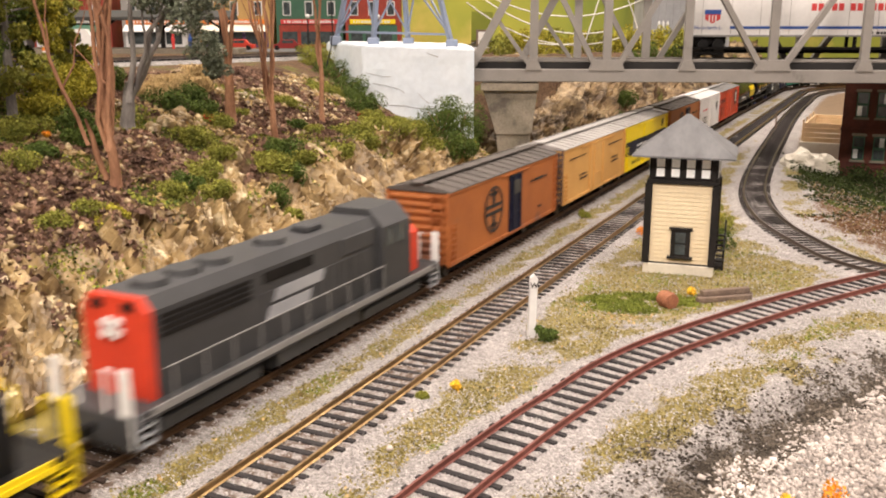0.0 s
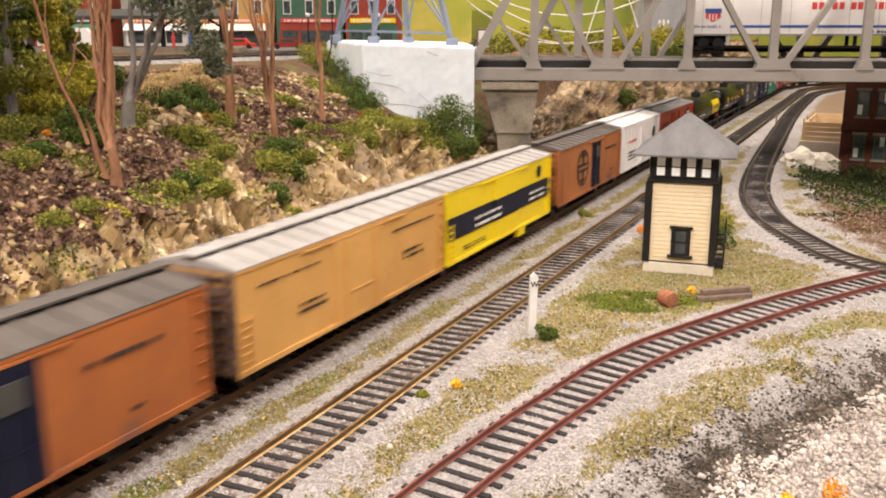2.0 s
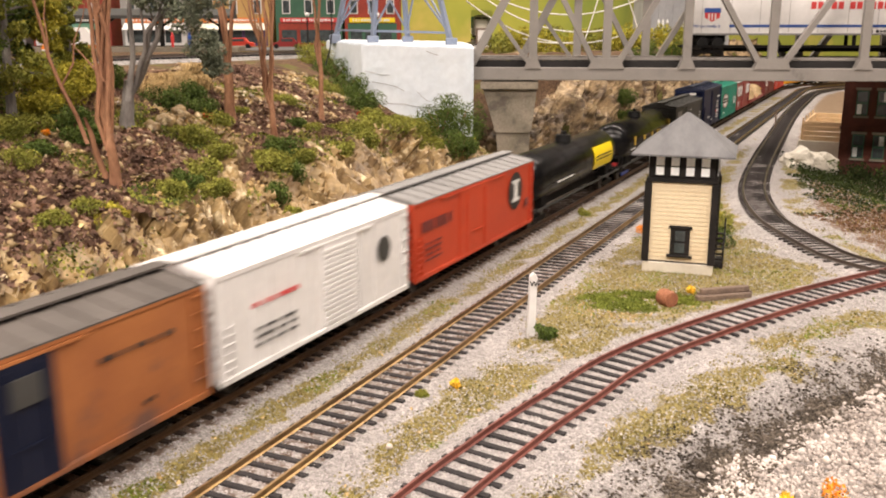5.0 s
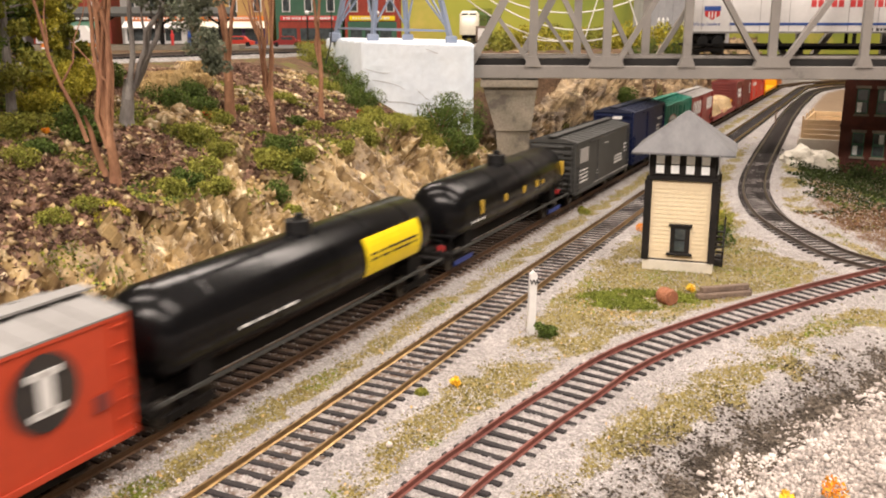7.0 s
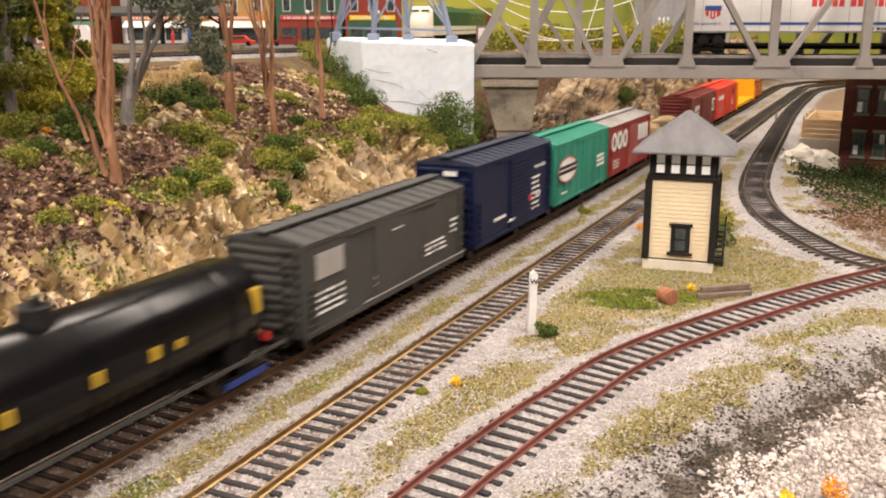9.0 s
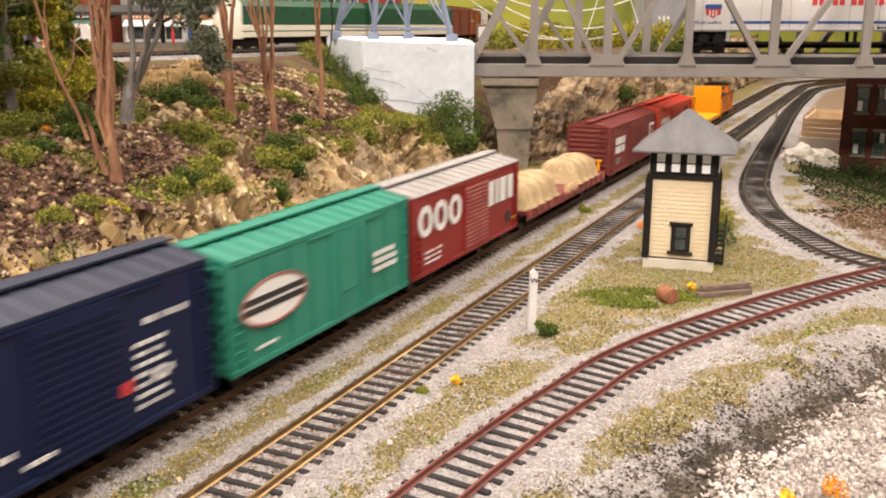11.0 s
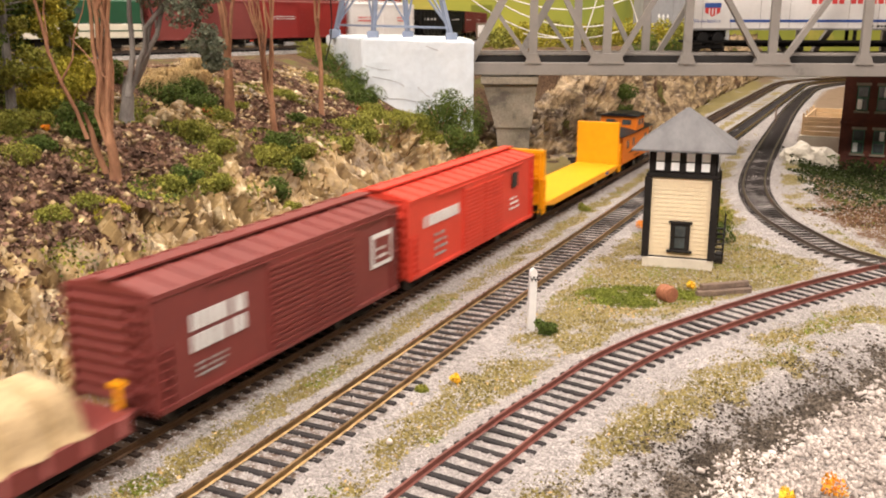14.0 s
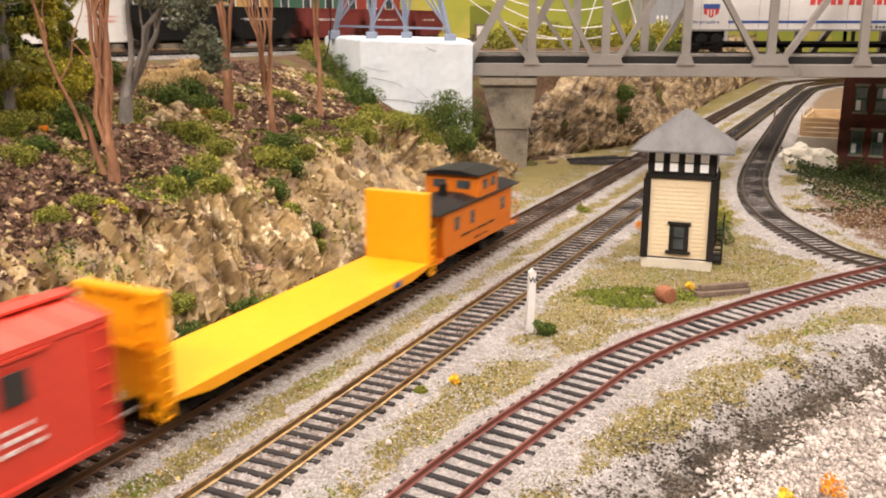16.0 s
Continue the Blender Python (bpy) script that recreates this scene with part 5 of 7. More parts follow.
# ---- the upper level: track bed, town, substation, trailer on the bridge ----
UPPER_CARS = []
UPPER_START = 0.0
for _a, _b in zip(UPPER_LINE[:-1], UPPER_LINE[1:]):
    if _b.y > 1.297:
        break
    UPPER_START += (_b - _a).length


def upper_bed():
    vs, fs = [], []
    for i, p in enumerate(UPPER_LINE):
        q = UPPER_LINE[min(i + 1, len(UPPER_LINE) - 1)]
        r = UPPER_LINE[max(i - 1, 0)]
        d = (q - r).normalized()
        right = Vector((d.y, -d.x, 0))
        for off, z in ((-.034, .094), (-.022, UPPER_Z - .0042), (.022, UPPER_Z - .0042), (.034, .094)):
            c = p + right * off
            vs.append((c.x, c.y, z + .0005 * fbm(c.x * 90, c.y * 90)))
    for i in range(len(UPPER_LINE) - 1):
        for j in range(3):
            fs.append((4 * i + j, 4 * i + j + 1, 4 * i + 5 + j, 4 * i + 4 + j))
    tagged(mesh_of("track_bed", vs, fs, M_ballast), "raised bed of grey ballast under the upper line", "track bed", kind="structure")


upper_bed()

M_town_road = surface("town_road", (.16, .155, .15), (.12, .115, .11), 20, .9, bump=.2)
tagged(part("road", bx(-1.3, -.10, 1.40, 1.98, .0935, .0972), M_town_road), "grey street in front of the model town", "road", kind="structure")
M_green_loco = surface("dark_green_train_paint", (.018, .085, .040), (.015, .07, .034), 30, .4)
M_cream_stripe = surface("cream_train_paint", (.74, .70, .58), (.68, .64, .52), 30, .45)


def cab_unit(label, nose):
    e = thing("streamlined_locomotive", label, "locomotive", "diesel units of the upper train")
    h = .112
    w = .0172
    x0 = -h + (.020 if nose else 0)
    part("body", prism_x(bmesh.new(), [(-w, .0255), (w, .0255), (w, .0455), (w - .006, .0520), (-w + .006, .0520), (-w, .0455)], x0, h), M_green_loco, e)
    part("cream_side", bx(x0, h, -w - .0003, w + .0003, .0125, .0252, .0003), M_cream_stripe, e, "cream lower side panel")
    part("green_line", bx(x0, h, -w - .0006, w + .0006, .0185, .0195), M_green_loco, e)
    if nose:
        bm = bmesh.new()
        prof = [(x0, 1.0, .0520), (x0 - .004, .97, .0500), (x0 - .007, .90, .0410), (x0 - .012, .84, .0380), (x0 - .017, .68, .0330), (x0 - .0195, .40, .0260)]
        rings = []
        for x, k, zt in prof:
            ww = w * k
            rings.append([bm.verts.new(c) for c in ((x, -ww, .0110), (x, -ww, zt - .006), (x, -ww + .005 * k, zt), (x, ww - .005 * k, zt), (x, ww, zt - .006), (x, ww, .0110))])
        for u, v in zip(rings[:-1], rings[1:]):
            for k in range(5):
                bm.faces.new((u[k], u[k + 1], v[k + 1], v[k]))
        bm.faces.new(rings[-1])
        bmesh.ops.recalc_face_normals(bm, faces=bm.faces[:])
        part("nose", bm, M_cream_stripe, e, "rounded cream nose", smooth=True)
        part("windshield", box(bx(x0 - .0058, x0 - .0042, -.0130, -.0015, .0425, .0475), x0 - .0058, x0 - .0042, .0015, .0130, .0425, .0475), M_glass, e)
        part("side_window", bx(x0 + .002, x0 + .009, -w - .0005, -w + .0004, .0385, .0440), M_glass, e)
    for i in range(4):
        bm = bmesh.new()
        bmesh.ops.create_cone(bm, cap_ends=True, segments=14, radius1=.0060, radius2=.0055, depth=.002, matrix=pose(-.02 + i * .026, 0, .0528))
        part("roof_fan", bm, M_green_loco, e)
    for i in range(3):
        bm = bmesh.new()
        bmesh.ops.create_cone(bm, cap_ends=True, segments=14, radius1=.0032, radius2=.0032, depth=.0008, matrix=pose(-.045 + i * .045, -w - .0003, .0370, 90))
        part("porthole", bm, M_glass, e)
    part("underframe", bx(-h + .01, h - .002, -.012, .012, .0055, .0126), M_dark, e)
    truck(e, -h + .040), truck(e, h - .034)
    couplers(e, .228)
    return e


def hopper(label, L, mat_, open_top=True):
    e = thing("hopper_car", label, "hopper car", "cars of the upper train")
    h, w = L / 2, .0172
    part("body", prism(bmesh.new(), [(-h, .030), (-h, .043), (h, .043), (h, .030), (h * .55, .0105), (-h * .55, .0105)], -w, w), mat_, e)
    for i in range(9):
        x = -h + .004 + (L - .008) * i / 8
        part("side_rib", bx(x - .0007, x + .0007, -w - .0016, -w, .0125, .043), mat_, e)
    part("top_rail", box(box(box(bx(-h, h, -w - .0012, -w + .0006, .0425, .0440), -h, h, w - .0006, w + .0012, .0425, .0440), -h, -h + .0012, -w, w, .0425, .0440), h - .0012, h, -w, w, .0425, .0440), mat_, e)
    part("coal_load", bx(-h + .002, h - .002, -w + .001, w - .001, .0400, .0436, .002), M_dark, e)
    bars(e, -h * .5, h * .3, .030, .036, M_text_white, 1, y=-w - .0003)
    part("underframe", bx(-h, h, -.005, .005, .0070, .0106), M_dark, e)
    truck(e, -h + .020), truck(e, h - .020)
    couplers(e, L + .006)
    return e


def upper_train():
    UPPER_CARS.append((cab_unit("streamlined green and cream diesel cab unit", True), .112))
    UPPER_CARS.append((cab_unit("green and cream diesel booster unit", False), .341))
    a = boxcar("boxcar", "plain maroon boxcar with a ribbed door", .138, M_boxred, M_boxred, door=(0, .028))
    b = boxcar("boxcar", "brown-red boxcar with pale lettering, upper train", .138, M_maroon, M_boxred, door=(0, .028))
    c = boxcar("boxcar", "white boxcar with red lettering, upper train", .138, M_offwhite, M_offwhite, door=(.010, .026), corrugated=False)
    bars(b, -.055, -.020, .030, .035, M_text_white, 2, y=SIDE)
    bars(c, -.055, -.022, .028, .036, M_text_red, 2, y=SIDE)
    bars(c, .030, .058, .028, .036, M_text_red, 2, y=SIDE)
    for i, ob in enumerate((a, b, c)):
        ob["group"] = "cars of the upper train"
        UPPER_CARS.append((ob, .532 + i * .145))
    d = .900
    for label, mat_ in (("black hopper car heaped with coal", M_black), ("black hopper car with white lettering", M_black), ("brown hopper car of the upper train", M_boxred), ("weathered brown hopper car heaped with coal", M_boxred), ("brown-red hopper car at the tail", M_boxred)):
        UPPER_CARS.append((hopper(label, .108, mat_), d + .054))
        d += .113


upper_train()


# ---- trailer standing on the bridge ----
def trailer():
    ang = math.degrees(math.atan2(BR_B.y - BR_A.y, BR_B.x - BR_A.x))
    f = thing("flat_car", "dark flat car standing on the bridge", "flat car", m=pose(.2330 + .125, .904 - .0105, .1026, 0, 0, ang))
    part("deck", bx(-.128, .150, -.015, .015, .0088, .0108), M_dark, f)
    part("underframe", bx(-.120, .140, -.006, .006, .0050, .0088), M_dark, f)
    truck(f, -.104), truck(f, .120)
    e = thing("semi_trailer", "white highway trailer with a blue stripe", "trailer", m=pose(.2330 + .125, .904 - .0105, .1135, 0, 0, ang))
    h, w = .122, .0150
    part("body", bx(-h, .145, -w, w, .0105, .0560, .0006), M_offwhite, e)
    part("bogie_frame", bx(-.118, -.088, -.010, .010, .003, .0098), M_dark, e)
    part("bogie_frame", bx(.102, .132, -.010, .010, .003, .0098), M_dark, e)
    part("frame_rail", bx(-h, .145, -w - .0003, w + .0003, .0095, .0112), M_roof_grey, e)
    for k in range(10):
        x = -h + .010 + k * .027
        part("side_seam", bx(x - .0002, x + .0002, -w - .0002, -w, .0118, .0555), M_roof_pale, e)
    part("stripe", bx(-.086, .140, -w - .0004, -w, .0168, .0192), M_text_blue, e)
    part("shield", prism(bmesh.new(), [(-.1095, .0330), (-.0955, .0330), (-.0955, .0258), (-.1025, .0218), (-.1095, .0258)], -w - .0003, -w), M_text_red, e)
    part("shield_top", bx(-.1102, -.0948, -w - .0005, -w, .0300, .0345, .0003), M_text_blue, e)
    for k in range(3):
        part("shield_stripe", bx(-.1062 + k * .0030, -.1050 + k * .0030, -w - .0005, -w, .0236, .0294), M_text_white, e)
    letters("We can handle it", .0046, M_text_blue, e, pose(-.1200, -w - .0002, .0165), sx=.80)
    # the red name and a small code as plain bars
    for x0, count in ((-.012, 5), (.0235, 7)):
        for k in range(count):
            part("lettering", bx(x0 + k * .0062, x0 + k * .0062 + .0047, -w - .0003, -w, .0335, .0400), M_text_red, e)
    bars(e, .040, .062, .0120, .0142, M_slategrey, 1, y=-w - .0002, gap=0)
    part("landing_gear", box(bx(.030, .033, -.012, -.010, 0, .0100), .030, .033, .010, .012, 0, .0100), M_dark, e)
    for x in (-.110, -.096, .1100, .124):
        bm = bmesh.new()
        for y in (-.0125, .0125):
            bmesh.ops.create_cone(bm, cap_ends=True, segments=16, radius1=.0052, radius2=.0052, depth=.0050, matrix=pose(x, y, .0024, 90))
        part("wheel", bm, M_black, e)


trailer()


# ---- lattice mast on the abutment and its wires ----
M_mast = surface("blue_grey_steel", (.23, .27, .36), (.19, .23, .31), 40, .5, bump=.1)
M_wire = surface("white_cord", (.78, .76, .70), (.70, .68, .62), 60, .7)


def mast():
    e = thing("power_pylon", "blue-grey steel lattice pylon on concrete feet", "pylon")
    feet = [Vector((-.119, 1.015, .1165)), Vector((-.0725, .945, .1155)), Vector((.0070, .898, .1140)), Vector((-.0385, .985, .1150))]
    top = Vector((-.055, .96, .36))
    def on(i, k):
        return feet[i] + (top - feet[i]) * k
    for i in range(4):
        part("leg", beam(bmesh.new(), feet[i], on(i, .96), .0042, .0042), M_mast, e)
        part("foot", box(bmesh.new(), feet[i].x - .0058, feet[i].x + .0058, feet[i].y - .0058, feet[i].y + .0058, feet[i].z - .004, feet[i].z + .0065, .0012), M_mast, e)
    for i, j in ((0, 1), (1, 2), (2, 3), (3, 0)):
        for k in (.045, .42, .70):
            part("girt", beam(bmesh.new(), on(i, k), on(j, k), .0020), M_mast, e)
        for a, b in ((.05, .42), (.42, .70), (.70, .92)):
            part("brace", beam(bmesh.new(), on(i, a), on(j, b), .0017), M_mast, e)
            part("brace", beam(bmesh.new(), on(j, a), on(i, b), .0017), M_mast, e)


mast()


def wire(label, pts, r=.0008):
    bm = tube(bmesh.new(), [tuple(p) for p in pts], r, 5)
    tagged(part("wire", bm, M_wire, smooth=True), label, "wire", "white cords behind the bridge")


def sag(a, b, drop, n=12):
    a, b = Vector(a), Vector(b)
    return [a + (b - a) * (k / n) - Vector((0, 0, drop * 4 * (k / n) * (1 - k / n))) for k in range(n + 1)]


for a, b, dr in (((.010, 1.06, .190), (.235, 1.10, .165), .032), ((.035, 1.06, .170), (.190, 1.08, .128), .018), ((.025, 1.07, .160), (.205, 1.09, .120), .024), ((.09, 1.06, .118), (.165, 1.09, .115), .004),
                 ((.165, 1.09, .115), (.185, 1.09, .185), .002), ((.205, 1.09, .180), (.228, 1.10, .130), -.003)):
    wire("slack white cord strung behind the bridge", sag(a, b, dr))


# ---- town behind the trees ----
def shop(x, y, w, h, wall, trim_c, sign, awn, name_rows=1, storeys=2):
    e = thing("shop", "two-storey model shop, %s front with large windows" % wall[0], "shop building", "row of shops", m=pose(x, y, .0970, 0, 0, 0))
    M_w = wall[1]
    part("wall", bx(-w / 2, w / 2, 0, .07, 0, h, .0005), M_w, e)
    part("cornice", bx(-w / 2 - .002, w / 2 + .002, -.003, .071, h, h + .006, .0005), trim_c, e)
    part("shopfront", bx(-w / 2 + .005, w / 2 - .005, -.0012, .0002, .002, .040), trim_c, e)
    n = 3
    for i in range(n):
        x0 = -w / 2 + .009 + (w - .018) * i / n
        x1 = x0 + (w - .018) / n - .004
        g = part("window", bx(x0, x1, -.0022, -.001, .006, .030), trim_c, e)
        part("pane", bx(x0 + .001, x1 - .001, -.0028, -.002, .007, .029), M_glass, g)
    part("sign_board", bx(-w / 2 + .008, w / 2 - .008, -.003, -.0005, .0415, .0495, .0003), sign, e)
    bars(e, -w / 2 + .014, w / 2 - .014, .0435, .0475, M_text_white, 1, y=-.0034, gap=0)
    if awn:
        part("awning", prism_x(bmesh.new(), [(-.018, .030), (-.0015, .041), (-.0015, .038), (-.018, .0285)], -w / 2 + .006, w / 2 - .006), awn, e)
    for s in range(1, storeys):
        for i in range(3):
            cx = -w / 2 + w * (i + .5) / 3
            f = part("window", bx(cx - .007, cx + .007, -.0015, .0003, .056 + (s - 1) * .036, .080 + (s - 1) * .036), M_offwhite, e)
            part("pane", bx(cx - .0055, cx + .0055, -.0022, -.0012, .0575 + (s - 1) * .036, .0785 + (s - 1) * .036), M_glass, f)
    return e


M_ochre = surface("ochre_stucco", (.52, .34, .13), (.45, .28, .10), 30, .8, bump=.2)
M_purple = surface("dull_purple_paint", (.12, .07, .17), (.10, .06, .14), 30, .7)
M_darkgreen = surface("shop_green_paint", (.05, .14, .085), (.04, .11, .07), 30, .6)
M_orange_p = surface("orange_sign_paint", (.75, .22, .03), (.70, .19, .03), 30, .5)
M_townred = surface("town_red_brick", (.34, .055, .035), (.26, .045, .03), 50, .8, bump=.3)
M_grey_st = surface("grey_shop_stucco", (.38, .36, .34), (.30, .29, .28), 30, .8)
shop(-.815, 1.66, .13, .105, ("grey stucco", M_grey_st), M_trim, M_darkgreen, None)
shop(-.665, 1.66, .14, .11, ("red brick", M_townred), M_offwhite, M_trim, M_darkgreen)
shop(-.515, 1.66, .12, .10, ("grey stucco", M_grey_st), M_offwhite, M_orange_p, M_offwhite)
shop(-.365, 1.62, .125, .12, ("ochre stucco", M_ochre), M_purple, M_orange_p, M_cream_stripe)
shop(-.235, 1.62, .115, .125, ("dark green timber", M_darkgreen), M_townred, M_text_red, None)
shop(-.125, 1.62, .095, .125, ("red brick", M_townred), M_darkgreen, M_yellow, None)


def street_lamp(x, y):
    e = thing("street_lamp", "black model street lamp with a white globe", "street lamp", "street lamps", m=pose(x, y, .0972))
    part("pole", tube(bmesh.new(), [(0, 0, 0), (0, 0, .050)], [.0016, .0010], 8), M_trim, e)
    part("base", tube(bmesh.new(), [(0, 0, 0), (0, 0, .008)], [.0030, .0022], 8), M_trim, e)
    bm = bmesh.new()
    bmesh.ops.create_icosphere(bm, subdivisions=2, radius=.0034, matrix=pose(0, 0, .0525))
    part("globe", bm, M_text_white, e, smooth=True)


street_lamp(-.213, 1.45)
street_lamp(-.105, 1.47)


def model_car(x, y, rz, mat_, label):
    e = thing("car", label, "car", "parked model cars", m=pose(x, y, .0972, 0, 0, rz))
    part("body", prism(bmesh.new(), [(-.026, .003), (-.026, .0085), (-.014, .010), (-.009, .0165), (.011, .0165), (.017, .010), (.026, .0085), (.026, .003)], -.0095, .0095), mat_, e)
    part("window", bx(-.008, .010, -.0098, .0098, .0110, .0152), M_glass, e)
    for xx in (-.016, .016):
        bm = bmesh.new()
        for yy in (-.0090, .0090):
            bmesh.ops.create_cone(bm, cap_ends=True, segments=14, radius1=.0038, radius2=.0038, depth=.0026, matrix=pose(xx, yy, .0038, 90))
        part("wheel", bm, M_black, e)


model_car(-.255, 1.50, 8, M_maroon, "dark red model car parked on the street")
model_car(-.335, 1.51, 4, M_vermilion, "bright red model car parked on the street")
model_car(-.005, 1.10, -10, M_vermilion, "bright red model car behind the abutment")
model_car(-.60, 1.52, 4, M_offwhite, "white model car parked on the street")


def van():
    e = thing("van", "white and orange model van by the upper line", "van", m=pose(-.470, 1.16, .0972, 0, 0, 12))
    part("body", prism(bmesh.new(), [(-.030, .005), (-.030, .028), (-.024, .033), (.022, .033), (.030, .022), (.030, .005)], -.0115, .0115), M_offwhite, e)
    part("orange_band", bx(-.0302, .0302, -.0118, .0118, .0070, .0120), M_orange_p, e)
    for x in (-.014, .004):
        part("window", bx(x, x + .0125, -.0118, .0118, .0180, .0280), M_glass, e)
    for xx in (-.018, .018):
        bm = bmesh.new()
        for yy in (-.0100, .0100):
            bmesh.ops.create_cone(bm, cap_ends=True, segments=14, radius1=.0048, radius2=.0048, depth=.003, matrix=pose(xx, yy, .0048, 90))
        part("wheel", bm, M_black, e)


van()


def station_canopy():
    e = thing("station_canopy", "dark platform canopy on black posts", "canopy", m=pose(-.50, 1.36, .0970, 0, 0, 6))
    part("roof", prism_x(bmesh.new(), [(-.045, .046), (.045, .046), (.045, .050), (0, .060), (-.045, .050)], -.19, .19), M_slategrey, e)
    for i in range(5):
        x = -.17 + i * .085
        p = part("post", bx(x - .0028, x + .0028, -.0028, .0028, 0, .046), M_trim, e)
        bm = bmesh.new()
        beam(bm, (x, 0, .034), (x - .018, 0, .046), .003)
        beam(bm, (x, 0, .034), (x + .018, 0, .046), .003)
        part("bracket", bm, M_trim, p)
    part("platform", bx(-.20, .20, -.05, .05, -.002, .006, .0006), M_concrete, e)


station_canopy()


def mannequin(x, y, z, mat_, label):
    bm = tube(bmesh.new(), [(0, 0, 0), (0, 0, .008), (0, 0, .015), (0, 0, .0165), (0, 0, .0175), (0, 0, .0200), (0, 0, .0205)], [.0020, .0022, .0028, .0012, .0016, .0016, .0006], 8)
    o = part("figurine", bm, mat_)
    o.location = (x, y, z)
    tagged(o, label, "figurine", "figurines on the platform")


mannequin(-.385, 1.315, .103, M_text_red, "plain red plastic figurine on the platform")
mannequin(-.362, 1.320, .103, M_text_blue, "plain blue plastic figurine on the platform")
mannequin(-.330, 1.325, .103, M_darkgreen, "plain green plastic figurine on the platform")


# ---- substation behind the bridge ----
def transformer(x, y):
    e = thing("transformer", "grey model transformer with white insulators", "transformer", "transformers of the substation", m=pose(x, y, .096))
    part("tank", bx(-.012, .012, -.009, .009, 0, .034, .0012), M_roof_grey, e)
    for k in range(5):
        part("cooling_fin", bx(-.010 + k * .0045, -.0085 + k * .0045, -.0115, -.0085, .004, .030), M_roof_grey, e)
    for k in range(3):
        bm = tube(bmesh.new(), [(-.007 + k * .007, 0, .034 + j * .0022) for j in range(7)], [.0022, .0013, .0022, .0013, .0022, .0013, .0010], 8)
        part("insulator", bm, M_text_white, e)
    part("red_band", bx(-.0122, .0122, -.0118, -.0114, .020, .024), M_text_red, e)


for x in (.352, .384, .416):
    transformer(x, 1.50)
M_hall = surface("grey_corrugated_wall", (.42, .43, .45), (.34, .35, .37), 30, .6, bump=.2)
e_ = thing("substation_hall", "grey corrugated substation shed", "shed", m=pose(.415, 1.60, .096))
part("wall", bx(-.075, .075, 0, .08, 0, .085, .0006), M_hall, e_)
part("roof", prism(bmesh.new(), [(-.079, .0852), (.079, .0852), (0, .105)], -.004, .084), M_roof_grey, e_)
for k in range(13):
    part("corrugation", bx(-.072 + k * .012, -.069 + k * .012, -.0015, 0, .002, .083), M_hall, e_)
e_ = thing("picture_post", "small framed notice on a short post", "notice", m=pose(.052, 1.30, .0955, 0, 0, 0))
part("post", bx(-.0015, .0015, -.0015, .0015, 0, .02), M_trim, e_)
part("board", bx(-.008, .008, -.002, 0, .012, .034, .0004), M_wood, e_)
part("notice", bx(-.005, .005, -.0026, -.002, .015, .031), M_offwhite, e_)


# ---- brick building by the siding ----
def brick_building():
    e = thing("brick_building", "dark red brick two-storey building with sash windows", "building", m=pose(.4230, .968, -.031, 0, 0, -26))
    W, D, Hh = .26, .10, .112
    part("wall", bx(0, W, 0, D, 0, Hh), M_brick, e)
    part("cornice", bx(-.002, W + .002, -.003, D + .002, Hh, Hh + .006, .0005), M_brick, e)
    part("plinth", bx(-.0015, W + .0015, -.0025, D, 0, .016, .0004), M_brick, e)
    part("belt_course", bx(-.001, W + .001, -.0015, D, .0565, .0590), M_brick, e)
    for row, z0, z1 in ((0, .026, .051), (1, .071, .097)):
        for i in range(12):
            x = .0125 + i * .0198
            f = part("window", bx(x, x + .0118, -.0016, .0004, z0, z1, .0002), M_darkgreen, e)
            for k in (0, 1):
                for q in (0, 1):
                    part("pane", bx(x + .0012 + q * .0048, x + .0058 + q * .0048, -.0021, -.0014, z0 + .0015 + k * (z1 - z0) / 2, z0 - .0012 + (k + 1) * (z1 - z0) / 2), M_pane if (i + k + q) % 3 == 0 else M_glass, f)
            part("sill", bx(x - .0015, x + .0133, -.0030, .0004, z0 - .0024, z0 - .0002), M_concrete, f)
            part("lintel", bx(x - .0015, x + .0133, -.0020, .0004, z1 + .0002, z1 + .0030), M_concrete, f)
    bm = bmesh.new()
    rows = 44
    for r in range(rows):
        z = .017 + r * .0021
        if .0560 < z < .0595:
            continue
        box(bm, 0, W, -.0003, 0, z, z + .0016)
    tagged(part("brick_course", bm, M_brick, e), kind="stuff")
    s = part("stoop", bx(.045, .085, -.022, 0, 0, .014, .0006), M_concrete, e)
    for k in range(3):
        part("step", bx(.050, .080, -.022 - .006 * (k + 1), -.022 - .006 * k, 0, .011 - .0035 * k), M_concrete, s)


brick_building()


def loading_crate():
    e = thing("timber_bin", "open pale timber bin beside the siding", "timber bin", m=pose(.414, 1.045, .002, 0, 0, -27))
    part("plinth", bx(-.004, .050, -.004, .124, -.030, .0018, .0005), M_cream_base, e)
    for x0, x1, y0, y1 in ((0, .002, 0, .12), (.045, .047, 0, .12), (.002, .045, 0, .002), (.002, .045, .118, .12)):
        for k in range(4):
            part("plank", bx(x0, x1, y0, y1, .002 + k * .0055, .0070 + k * .0055, .0002), M_pale_wood, e)
    for x in (-.0015, .0475):
        for y in (.004, .04, .08, .116):
            part("post", bx(x - .001, x + .001, y - .001, y + .001, 0, .027), M_pale_wood, e)


loading_crate()


